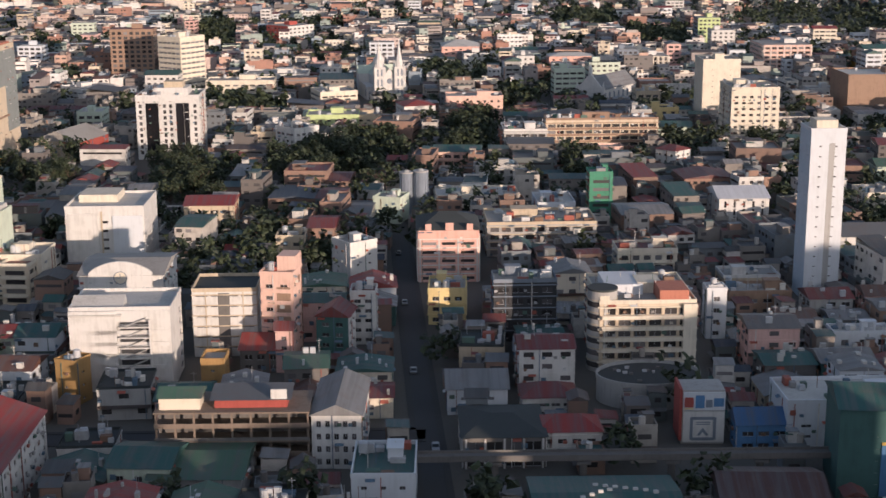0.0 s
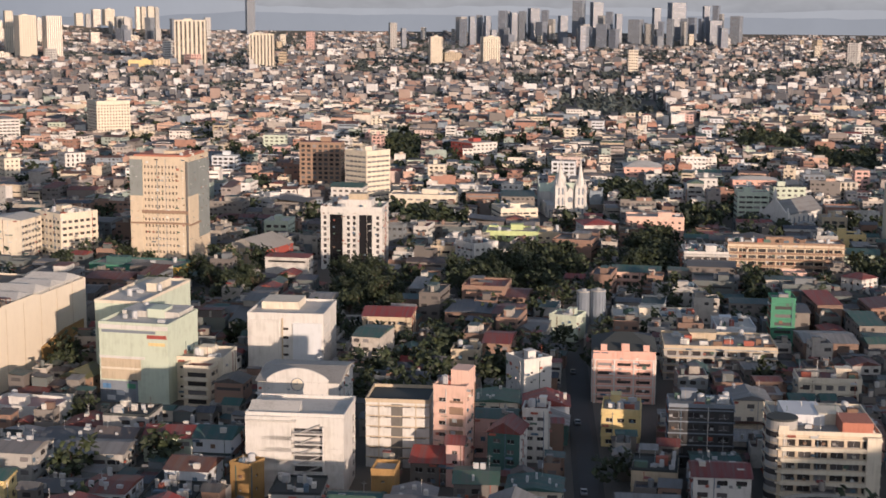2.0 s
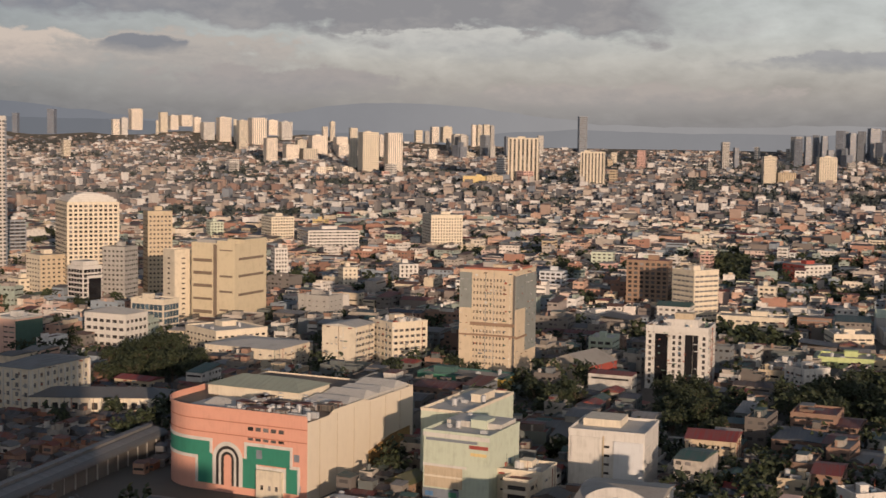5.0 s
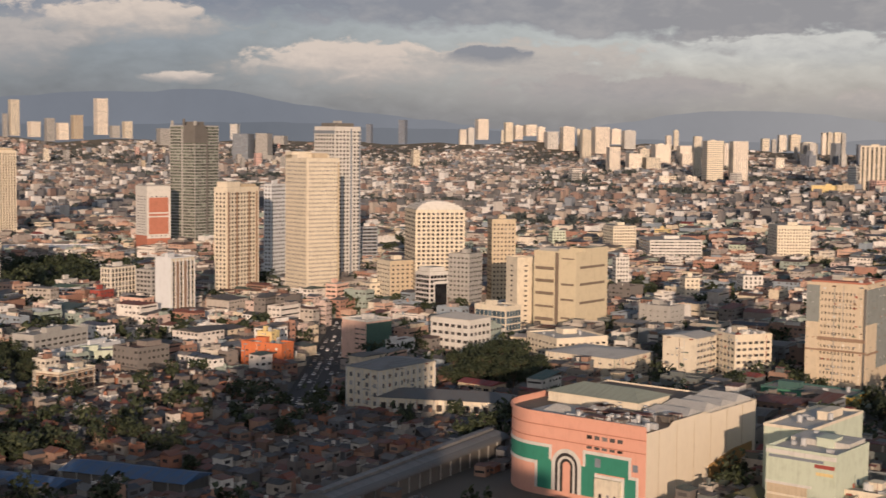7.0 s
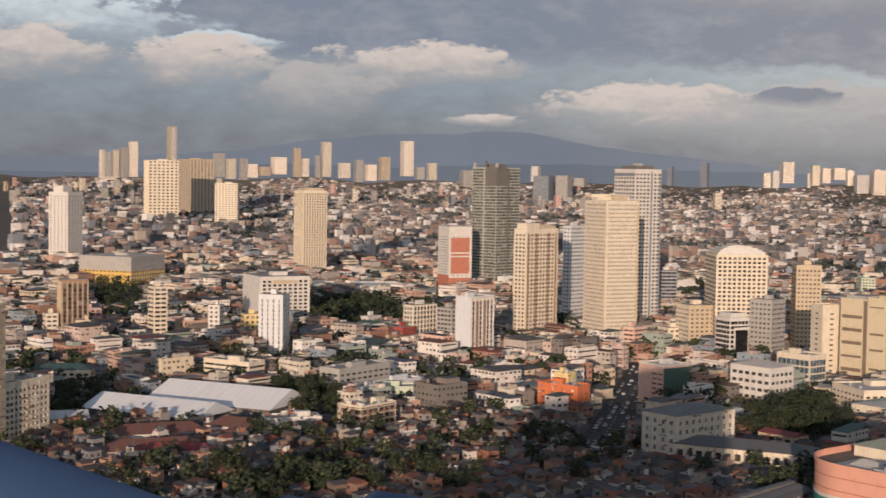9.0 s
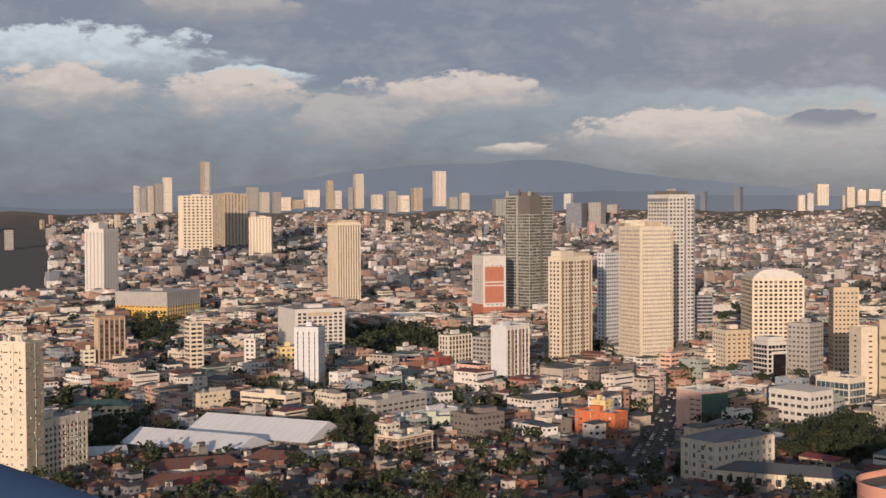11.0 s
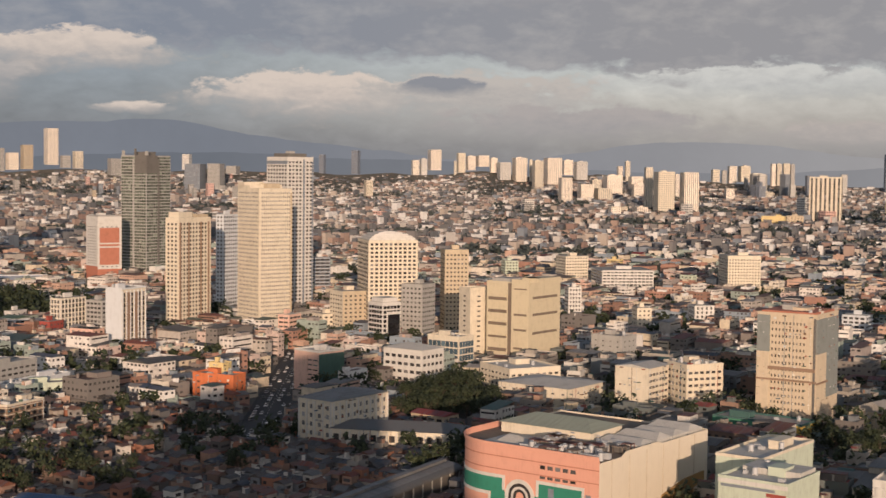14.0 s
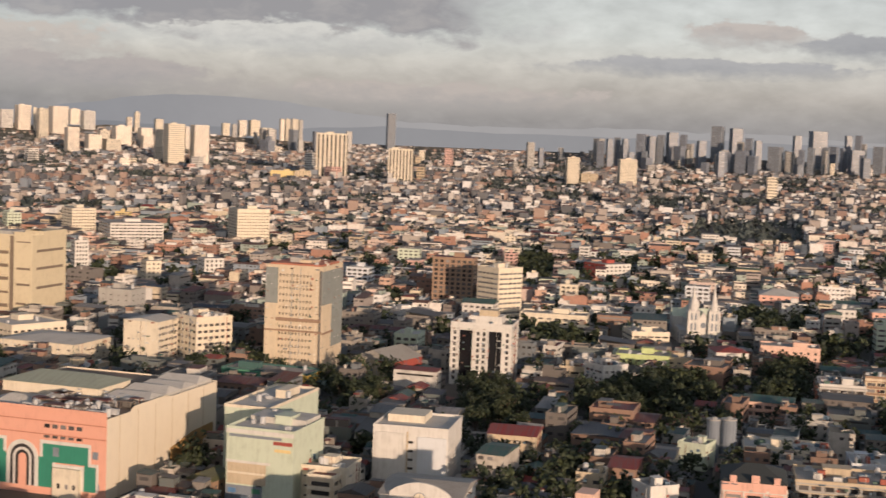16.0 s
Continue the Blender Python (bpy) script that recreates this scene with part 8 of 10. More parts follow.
WHITE_SHEET = sheet("white_roof_sheets", [(0.80, 0.80, 0.80), (0.78, 0.79, 0.80)], rust=0.08, rib=1.5)
shed("white_roofed_hall", "wide market hall under a clean white sheet roof", -580, 422, 17, 68, 32, 5.0, 6.0, WHITE_SHEET, DARK)
shed("white_roofed_hall", "second wide hall under a clean white sheet roof", -576, 464, 17, 74, 40, 6.0, 8.0, WHITE_SHEET, DARK)
shed("low_grey_hall", "low hall with a pale blue grey roof", -600, 372, 62, 36, 22, 4.5, 2.5, PALE_SHEET, GREY)
shed("sports_hall", "long sports hall with a pale low roof", -1068, 1030, 48, 92, 46, 9.0, 3.0, PALE_SHEET, GREY, vault=True)
shed("station_roof", "long grey vaulted station roof in shade", -262, 425, 91, 118, 14, 6.0, 2.6, GREY_ROOF, DARK, bays=16, vault=True)
shed("market_shed", "market shed under a blue sheet roof", -341, 367, 9, 50, 17, 5.0, 2.2, BLUE_ROOF, DARK)
shed("market_shed", "narrow market shed under a blue sheet roof", -366, 337, 8, 38, 15, 5.0, 2.2, BLUE_ROOF, DARK)
HALL = shed("green_sheet_hall", "wide hall under a teal sheet roof with white cooling boxes", 49, 259, -3, 28, 24, 5.5, 2.0, GREEN_ROOF, GREY)
for _k in range(14):
    _x, _y = -10.5 + (_k % 7) * 1.9 + (9.0 if _k > 6 else 0.0), (-5.5 + (_k % 7) * 1.1 if _k < 7 else 5.0 - (_k % 7) * 0.9)
    _z = 7.55 - 2.0 * abs(_y) / 12.0
    part("cooling_unit", Shape().box(_x - 0.5, _y - 0.35, _z - 0.5, _x + 0.5, _y + 0.35, _z + 0.45).tube(_x, _y, _z + 0.45, _z + 0.52, 0.3, n=8), WHITE, HALL)
shed("dark_brown_shed", "shed under a dark brown sheet roof", 83, 263, -6, 20, 18, 6.0, 3.0, BROWN_ROOF, DARK)


def viaduct():
    """An elevated track across the foreground, on piers."""
    ob = thing("elevated_track", "grey concrete elevated track on piers", "viaduct", pose(86, 279, 0, 0, 0, -3))
    claim(86, 279, -3, 160, 5, 0.5)
    part("deck", Shape().box(-80, -1.7, 5.8, 80, 1.7, 6.6), DARK, ob)
    for side in (-1.6, 1.6):
        part("parapet", Shape().box(-80, side - 0.1, 6.6, 80, side + 0.1, 7.2), DARK, ob)
    for k in range(9):
        part("pier", Shape().tube(-76 + k * 19, 0, -1, 5.0, 0.9, n=12).box(-77.5 + k * 19, -2, 5.0, -74.5 + k * 19, 2, 5.6), DARK, ob)


viaduct()


def concrete_frame():
    """Open five storey concrete frame, floors, columns, railings and clutter of sheets on top."""
    ob = thing("open_concrete_frame", "unfinished brown concrete frame building with open floors", "building", pose(-27, 301, 0, 0, 0, -3))
    claim(-27, 301, -3, 36, 16)
    for j in range(5):
        part("floor_slab", Shape().box(-17, -7, j * 3.3, 17, 7, j * 3.3 + 0.35), DARK_BROWN, ob)
        if j < 4:
            part("railing", Shape().box(-17, -7.0, j * 3.3 + 0.35, 17, -6.85, j * 3.3 + 1.1), DARK_BROWN if j % 2 else DARK, ob)
            part("back_wall", Shape().box(-17, -1.5, j * 3.3 + 0.35, 17, -1.2, j * 3.3 + 3.3), DARK, ob)
    for k in range(9):
        for y in (-6.6, 6.2):
            x = -16.8 + k * 4.15
            part("column", Shape().box(x, y, -1, x + 0.45, y + 0.45, 13.4), DARK_BROWN, ob)
    part("roof_shed", Shape().box(-4, -4, 13.5, 12, 3, 15.4), RED, ob)
    part("roof_sheet", Shape().add([(-5, -5, 15.6), (13, -5, 15.6), (13, 4, 16.6), (-5, 4, 16.6)], [(0, 1, 2, 3)]), GREY_ROOF, ob)
    part("roof_house", Shape().box(-16, -5, 13.5, -7, 2, 16.2), CREAM, ob)
    part("roof_sheet", Shape().gable(-16, -5, -7, 2, 16.25, 1.6, eave=0.5), GREEN_ROOF, ob)
    part("sign_box", Shape().box(8.5, -4.6, 15.7, 12.0, -4.2, 17.9), WHITE, ob)


concrete_frame()


def round_annex():
    ob = thing("round_annex", "low round grey hall with a dark flat roof", "hall", pose(73, 333, 0))
    claim(73, 333, 0, 26, 20)
    n, top = 40, 6.0
    ring = [(13 * math.cos(2 * math.pi * k / n), 9.5 * math.sin(2 * math.pi * k / n)) for k in range(n)]
    part("wall", Shape().prism(ring, -1, top), GREY, ob)
    s = Shape()
    for f, z in ((1.015, top - 0.2), (1.015, top + 0.9), (0.985, top + 0.9), (0.985, top - 0.1)):
        s.v += [(a * f, b * f, z) for a, b in ring]
    for r in range(3):
        s.f += [(r * n + k, r * n + (k + 1) % n, (r + 1) * n + (k + 1) % n, (r + 1) * n + k) for k in range(n)]
    s.m = [0] * len(s.f)
    part("parapet", s, GREY, ob)
    part("roof", Shape().prism([(x * 0.98, y * 0.98) for x, y in ring], top, top + 0.1), DARK_ROOF, ob)
    rng = random.Random(3)
    for k in range(14):
        a, b, e = rng.uniform(-8, 8), rng.uniform(-5.5, 5.5), rng.uniform(0.25, 0.6)
        part("roof_vent", Shape().box(a - e, b - 0.4, top + 0.1, a + e, b + 0.4, top + 0.6), METAL if k % 2 else DARK, ob)


round_annex()


def billboard():
    ob = thing("billboard_building", "building front covered by two printed boards, red side", "building", pose(79, 301, 0, 0, 0, -4))
    claim(79, 304, -4, 10, 10)
    claim(80, 288, -4, 20, 22, 0)
    part("wall", Shape().box(-4.9, 0.3, -1, 4.9, 8, 13.0), GREY, ob)
    part("side_board", Shape().box(-5.5, -0.2, 1.0, -4.9, 8, 13.5), RED, ob, "red side board")
    part("upper_board", Shape().box(-4.6, -0.1, 8.3, 4.9, 0.25, 12.6), COLD, ob, "upper board with blue and red shapes")
    for x0, x1, z0, z1, m in ((-4.4, -2.3, 9.0, 11.4, RED), (-1.9, 0.2, 8.8, 11.9, BLUE), (0.5, 2.0, 9.0, 10.8, SLATE), (2.3, 4.6, 9.2, 11.2, BLUE), (-4.4, -2.3, 8.5, 8.9, YELLOW)):
        part("printed_shape", Shape().box(x0, -0.16, z0, x1, -0.08, z1), m, ob)
    part("lower_board", Shape().box(-4.6, -0.1, 0.6, 4.9, 0.25, 8.0), WHITE, ob, "white board with a rounded dark frame")
    q = Shape()
    for x0, z0, x1, z1 in ((-3.0, 1.2, -2.3, 6.6), (2.3, 1.2, 3.0, 6.6), (-2.6, 6.0, 2.6, 6.7), (-2.6, 1.0, 2.6, 1.7)):
        q.box(x0, -0.18, z0, x1, -0.08, z1)
    part("printed_frame", q, SLATE, ob)
    part("printed_chevron", Shape().add([(-1.4, -0.17, 2.2), (-0.6, -0.17, 2.2), (0, -0.17, 3.1), (0.6, -0.17, 2.2), (1.4, -0.17, 2.2), (0, -0.17, 4.1)], [(0, 1, 2, 5), (2, 3, 4, 5)]), SLATE, ob)
    for k in range(2):
        part("printed_line", Shape().box(-1.6, -0.17, 4.8 + k * 0.5, 1.6, -0.08, 5.05 + k * 0.5), SLATE, ob)


billboard()


# ---- roads ----
# worn, and darkened by the street's shade put into the colour
PAVING = plaster("worn_shaded_paving", (0.05, 0.048, 0.046), stain=0.5)


def road(name, label, x0, y0, x1, y1, wide):
    a, b = Vector((x0, y0)), Vector((x1, y1))
    n = (b - a).normalized()
    rot, length = math.degrees(math.atan2(-n.x, n.y)), (b - a).length
    mid = (a + b) / 2
    ob = thing(name, label, "road", pose(mid.x, mid.y, 0, 0, 0, rot), kind="structure")
    claim(mid.x, mid.y, rot, wide + 3, length, 0)
    part("carriageway", Shape().box(-wide / 2, -length / 2, -0.5, wide / 2, length / 2, 0.06), ASPHALT, ob)
    for sx in (-1, 1):
        part("pavement", Shape().box(min(sx * wide / 2, sx * (wide / 2 + 1.5)), -length / 2, -0.5, max(sx * wide / 2, sx * (wide / 2 + 1.5)), length / 2, 0.2), PAVING, ob)
    for k in range(int(length / 9) if wide > 10 else 0):
        part("lane_mark", Shape().box(-0.12, -length / 2 + k * 9, 0.06, 0.12, -length / 2 + k * 9 + 3, 0.075), WHITE, ob)
    return pose(mid.x, mid.y, 0.06, 0, 0, rot), length


AVENUE, AVENUE_LONG = road("avenue", "broad avenue crowded with traffic", -372, 505, -540, 790, 17)
STREET, STREET_LONG = road("street", "narrow dark street between town blocks", 16, 235, 18, 600, 5)
CROSS, CROSS_LONG = road("side_street", "narrow cross street in shade", -120, 318, 16, 312, 6)


def car_mesh(long, wide, high):
    """Body with bonnet and boot, set-in cabin glass, four wheels with hubs."""
    body, cabin = Shape(), Shape()
    side = [(-long / 2, 0.35), (long / 2, 0.35), (long / 2, 0.75), (long * 0.28, 0.9), (-long * 0.36, 0.92), (-long / 2, 0.8)]
    n = len(side)
    body.add([(-wide / 2, y, z) for y, z in side] + [(wide / 2, y, z) for y, z in side], [tuple(range(n)), tuple(range(2 * n - 1, n - 1, -1))] + [(i, n + i, n + (i + 1) % n, (i + 1) % n) for i in range(n)])
    body.box(-wide * 0.40, -long * 0.22, high - 0.05, wide * 0.40, long * 0.08, high)
    lo, up = [(-long * 0.34, 0.9), (long * 0.24, 0.9)], [(-long * 0.22, high - 0.05), (long * 0.08, high - 0.05)]
    a, b, c, d = wide * 0.47, wide * 0.40, lo, up
    cabin.add([(-a, c[0][0], c[0][1]), (a, c[0][0], c[0][1]), (a, c[1][0], c[1][1]), (-a, c[1][0], c[1][1]), (-b, d[0][0], d[0][1]), (b, d[0][0], d[0][1]), (b, d[1][0], d[1][1]), (-b, d[1][0], d[1][1])],
              [(0, 1, 5, 4), (1, 2, 6, 5), (2, 3, 7, 6), (3, 0, 4, 7), (4, 5, 6, 7)])
    wheel = Shape().tube(0, 0, -0.11, 0.11, 0.33, n=12)
    return body, cabin, wheel


CAR_PAINT = plaster("car_paint", (0.55, 0.55, 0.56), rough=0.3, stain=0.05, vary=0.9)


def cars():
    """Traffic standing in lanes along the avenue and a few in the street."""
    rng = random.Random(21)
    body, cabin, wheel = car_mesh(4.4, 1.75, 1.45)
    body, cabin, wheel = body.mesh("body", CAR_PAINT), cabin.mesh("cabin", BLACK_GLASS), wheel.mesh("wheel", BLACK_PAINT)
    spots = [(AVENUE, lane, -AVENUE_LONG / 2 + 5 + k * 8.2 + rng.uniform(-1.5, 1.5)) for lane in (-6.4, -2.6, 2.6, 6.4) for k in range(int(AVENUE_LONG / 8.2) - 2) if rng.random() < 0.42]
    spots += [(STREET, rng.choice((-1.4, 1.4)), -STREET_LONG / 2 + 8 + k * 60 + rng.uniform(-6, 6)) for k in range(5)]
    first = None
    for m, x, y in spots:
        at = m @ pose(x, y, 0, 0, 0, 0 if x < 0 else 180)
        if first is None:
            first = thing("car", "small car standing in slow traffic", "car", at, group="traffic")
            part("body", body, None, first)
            part("cabin", cabin, None, first, "dark cabin glass")
            for sx in (-0.78, 0.78):
                for sy in (-1.35, 1.35):
                    part("wheel", wheel, None, first, at=pose(sx, sy, 0.33, 0, 90, 0))
        else:
            copy_thing(first, at)


cars()


# ---- trees ----
def tree_meshes(seed, high=9.0, wide=4.6):
    """A tapered trunk with limbs, and a crown of many leaf clumps round the limbs' ends."""
    rng = random.Random(seed)
    wood, leaf = Shape(), Shape()
    wood.tube(0, 0, -0.5, high * 0.5, 0.32, 0.16, n=7)
    tips = []
    for k in range(19):
        a, up, out = rng.uniform(0, 2 * math.pi), rng.uniform(0.42, 0.95) * high, math.sqrt(rng.uniform(0.02, 0.75)) * wide
        out *= math.sqrt(max(0.1, 1 - ((up / high - 0.55) / 0.5) ** 2))
        p, q = Vector((0, 0, high * rng.uniform(0.28, 0.48))), Vector((math.cos(a) * out, math.sin(a) * out, up))
        t = (q - p).to_track_quat("Z", "Y").to_matrix().to_4x4()
        wood.tube(0, 0, 0, (q - p).length, 0.12, 0.03, n=5, m=Matrix.Translation(p) @ t)
        tips.append((q, rng.uniform(1.2, 2.1)))
    for q, r in tips:
        for _ in range(18):
            d = Vector((rng.gauss(0, 1), rng.gauss(0, 1), rng.gauss(0, 0.8)))
            c = q + d.normalized() * r * rng.uniform(0.45, 1.1)
            e = rng.uniform(0.34, 0.66)
            m = Matrix.Translation(c) @ pose(0, 0, 0, rng.uniform(-60, 60), rng.uniform(-60, 60), rng.uniform(0, 360))
            leaf.add([(-e, -e * 0.6, 0), (e, -e * 0.5, 0.1), (e * 0.7, e * 0.7, 0), (-e * 0.8, e * 0.5, -0.1), (0, 0, e * 0.45)], [(0, 1, 4), (1, 2, 4), (2, 3, 4), (3, 0, 4)], 0, m)
    return wood, leaf


TREES = [tree_meshes(s, h, w) for s, h, w in ((1, 9.0, 4.8), (2, 11.0, 5.4), (3, 7.5, 4.2), (4, 12.5, 5.6))]
TREE_DATA = [(w.mesh("trunk", BARK), l.mesh("crown", LEAVES)) for w, l in TREES]
WOODS = {"mid": Shape(), "far": Shape()}
tree_count = 0


def plant(x, y, rng):
    """A tree near by as a thing of its own; farther off its crown joins the woods."""
    global tree_count
    dist = math.hypot(x, y)
    k = rng.randrange(4)
    m = pose(x, y, ground_z(x, y), 0, 0, rng.uniform(0, 360)) @ Matrix.Scale(rng.uniform(0.8, 1.25) * far_scale(dist), 4)
    if dist < 780 and tree_count < 270:
        tree_count += 1
        ob = thing("tree", "broad dark green tree among city blocks", "tree", m, group="city trees")
        part("trunk", TREE_DATA[k][0], None, ob)
        part("crown", TREE_DATA[k][1], None, ob)
        return
    # a lighter crown, with every fourth clump, larger
    src = TREES[k][1]
    s = WOODS["mid" if dist < 1600 else "far"]
    step = 7 if dist < 800 else 18 if dist < 1600 else 125
    grow = 2.0 if dist < 800 else 3.1 if dist < 1600 else 7.8
    for i in range(rng.randrange(step), len(src.v) // 5, step):
        q = [Vector(p) for p in src.v[5 * i:5 * i + 5]]
        c = sum(q, Vector()) / 5
        s.add([tuple(m @ (c + (p - c) * grow)) for p in q], [(0, 1, 4), (1, 2, 4), (2, 3, 4), (3, 0, 4)])


def grove(turn, dist, half_turn, half_dist, count):
    rng = random.Random(int(abs(turn) * 10 + dist))
    c = polar(turn, dist)
    if count > 12 and half_turn < 3.5:
        claim(c.x, c.y, turn, 2 * radians(half_turn) * dist * 0.92, 2 * half_dist * 0.92, 0)
    for _ in range(count):
        p = polar(turn + rng.uniform(-half_turn, half_turn), dist + rng.uniform(-half_dist, half_dist))
        if not inside_building(p.x, p.y):
            plant(p.x, p.y, rng)


SOLID = list(FOOT)


def inside_building(x, y):
    for a, b, c, s, hw, hd in SOLID:
        u, v = x - a, y - b
        if abs(u) < 90 and abs(v) < 90 and abs(u * c + v * s) < hw + 0.5 and abs(v * c - u * s) < hd + 0.5:
            return True
    return False


grove(45.5, 520, 5.0, 55, 34)
grove(46.2, 1240, 1.8, 142, 220)
grove(48.1, 747, 1.4, 41, 41)
grove(56.8, 805, 1.1, 82, 24)
grove(51.1, 561, 0.5, 18, 5)
grove(53.0, 847, 0.6, 35, 5)
grove(55.5, 1391, 0.9, 153, 64)
grove(28.3, 730, 2.0, 49, 70)
grove(43.6, 1223, 0.8, 95, 31)
grove(36.6, 565, 0.5, 16, 4)
grove(42.2, 826, 1.1, 44, 14)
grove(33.1, 622, 0.7, 13, 2)
grove(12.1, 633, 1.1, 25, 17)
grove(6.9, 626, 1.5, 39, 22)
grove(1.0, 659, 1.7, 57, 40)
grove(-4.7, 714, 0.8, 57, 32)
grove(4.1, 831, 0.7, 28, 17)
grove(-4.5, 961, 0.9, 59, 51)
grove(5.2, 1310, 0.6, 139, 101)
grove(3.9, 2802, 1.2, 204, 220)
grove(0.3, 2644, 0.5, 284, 220)
grove(-3.0, 2028, 2.3, 286, 220)
grove(22.4, 1115, 0.7, 60, 15)
grove(6.4, 589, 1.0, 32, 19)
grove(2.1, 642, 1.2, 34, 26)
grove(-0.9, 686, 1.4, 35, 33)
grove(-5.2, 717, 0.8, 47, 27)
grove(-6.9, 858, 0.9, 42, 30)
grove(-13.6, 687, 0.8, 26, 13)
grove(-12.2, 1246, 1.3, 86, 135)
grove(-18.1, 1494, 2.9, 198, 220)
grove(-9.5, 1425, 1.2, 97, 161)
grove(-3.2, 991, 0.6, 32, 19)
grove(4.8, 850, 0.7, 41, 24)
grove(2.1, 1269, 0.8, 77, 27)
grove(-18.2, 775, 0.9, 48, 12)
grove(-12.7, 601, 0.4, 12, 2)
grove(13.3, 654, 0.7, 31, 4)
grove(12.1, 620, 0.6, 31, 11)
grove(-1.1, 601, 0.7, 9, 2)


grove(1.0, 560, 7.5, 75, 34)
grove(-4.0, 640, 4.0, 60, 22)
grove(8.5, 560, 2.0, 60, 12)


# ---- the viewpoint's own tower, and unseen blocks behind and beside it, added for shade ----
def plain_tower(label, x, y, rot, w, d, h):
    block("neighbour_tower", label, "tower", x, y, rot, w, d, h, max(3, int(h / 9)), max(2, int(w / 8)), max(2, int(d / 8)), wall=GREY, wide=0.7, tall=0.5, clutter=2, group="towers beside the viewpoint")


plain_tower("grey tower that carries the lookout", 10, -19, 0, 34, 34, 119.8)
# heights and places set by where their shadows end in the town
plain_tower("unseen grey tower close by the lookout, added for shade", 52, -12, 0, 34, 28, 72)
plain_tower("unseen tall grey tower behind the lookout, added for shade", -16, -62, 0, 44, 30, 104)
plain_tower("unseen grey slab tower behind the lookout, added for shade", -50, -84, 0, 32, 30, 77)
plain_tower("unseen long grey slab tower behind the lookout, added for shade", -117, -124, 33, 104, 26, 71)
plain_tower("unseen grey block beside the lookout, added for shade", 100, 26, 0, 44, 30, 50)
plain_tower("unseen pale block beside the lookout, added for shade", 148, 54, 0, 40, 30, 44)
plain_tower("unseen wide grey block beside the lookout, added for shade", 196, 82, 0, 44, 30, 60)
plain_tower("unseen low grey block beside the lookout, added for shade", 246, 112, 0, 44, 34, 48)
plain_tower("unseen long grey block beside the lookout, added for shade", 300, 146, 0, 56, 34, 54)


def lookout_rail():
    """The round blue painted rail at the lookout's edge, just under the line of sight."""
    ob = thing("lookout_rail", "thick dark blue painted round rail at the lookout", "rail", pose(0, 0, EYE))
    drop, r = 0.30, 0.07
    a, b = polar(60.0, drop / math.tan(radians(10.3)), -drop), polar(53.5, drop / math.tan(radians(12.8)), -drop)
    way = (b - a).normalized()
    under = a.cross(b).normalized()
    under = under if under.z < 0 else -under
    p0, p1 = a - way * 2.2 + under * r, b + way * 0.55 + under * r
    t = (p1 - p0).to_track_quat("Z", "Y").to_matrix().to_4x4()
    s = Shape().tube(0, 0, 0, (p1 - p0).length, r, n=32, m=Matrix.Translation(p0) @ t)
    bar = part("bar", s, plaster("rail_blue", (0.030, 0.062, 0.14), rough=0.45, stain=0.2, scale=6.0), ob)
    for f in bar.data.polygons:
        f.use_smooth = len(f.vertices) == 4
    for q in (p0, p1):
        part("post", Shape().tube(q.x, q.y, -2.2, q.z - r * 0.5, 0.03, n=12), METAL, ob)


lookout_rail()


# ---- mid-rise town blocks and single houses near by ----
def in_view(x, y, lo=-24.0, hi=64.0):
    t = math.degrees(math.atan2(-x, y))
    return lo < t < hi


TOWN = [("white", WHITE), ("cream", CREAM), ("grey", GREY), ("cool white", COLD), ("tan", TAN), ("rose", ROSE), ("pale green", PALE_GREEN), ("yellow", YELLOW), ("peach", PEACH), ("brown", BROWN)]


def town_blocks(count, near, far, seed, lo=-23, hi=63, paints=TOWN, storeys=(2, 3, 3, 4, 4, 5, 6)):
    rng = random.Random(seed)
    made = 0
    while made < count:
        turn, dist = rng.uniform(lo, hi), math.sqrt(rng.uniform(near ** 2, far ** 2))
        p = polar(turn, dist)
        if 30 < turn and dist < 720 or taken(p.x, p.y, 9):
            made += 0.2
            continue
        made += 1
        w, d, n = rng.uniform(9, 22), rng.uniform(9, 18), rng.choice(storeys)
        colour, mat = rng.choice(paints)
        flat = rng.random() < 0.6
        roof = rng.choice((ROOFING, PALE_ROOF, DARK_ROOF)) if flat else rng.choice((GREY_ROOF, RED_ROOF, GREEN_ROOF, GREY_ROOF))
        style = rng.choice((dict(wide=0.55, tall=0.42), dict(wide=0.85, tall=0.4), dict(wide=0.4, tall=0.45, ledge=0.3), dict(wide=0.7, tall=0.5, balcony=0.9)))
        block("town_block", f"{colour} {('two', 'three', 'four', 'five', 'six')[n - 2]} storey town block with {'flat' if flat else 'pitched sheet'} roof", "building", p.x, p.y, -3 + rng.uniform(-6, 6) + (90 if rng.random() < 0.3 else 0), w, d, n * 3.1 + 0.8, n, max(2, int(w / 4)), max(2, int(d / 4)), wall=mat, roof=roof, pitched=None if flat else "gable", rise=rng.uniform(1.2, 2.6), clutter=rng.randrange(1, 4), group="town blocks", seed=int(dist * 10), **style)


claim(-86, 672, -2, 34, 30, 0)
town_blocks(20, 330, 800, 5, -22, 30, TOWN[2:], (2, 2, 3, 3))
town_blocks(110, 700, 1500, 7, -22, 14, TOWN[:4] + TOWN[:2] + TOWN[4:7])
town_blocks(60, 900, 2100, 6, 14, 62)
town_blocks(60, 850, 1900, 9, -21, 8, TOWN[:2] + TOWN[3:4] + TOWN[:2] + TOWN[5:6])


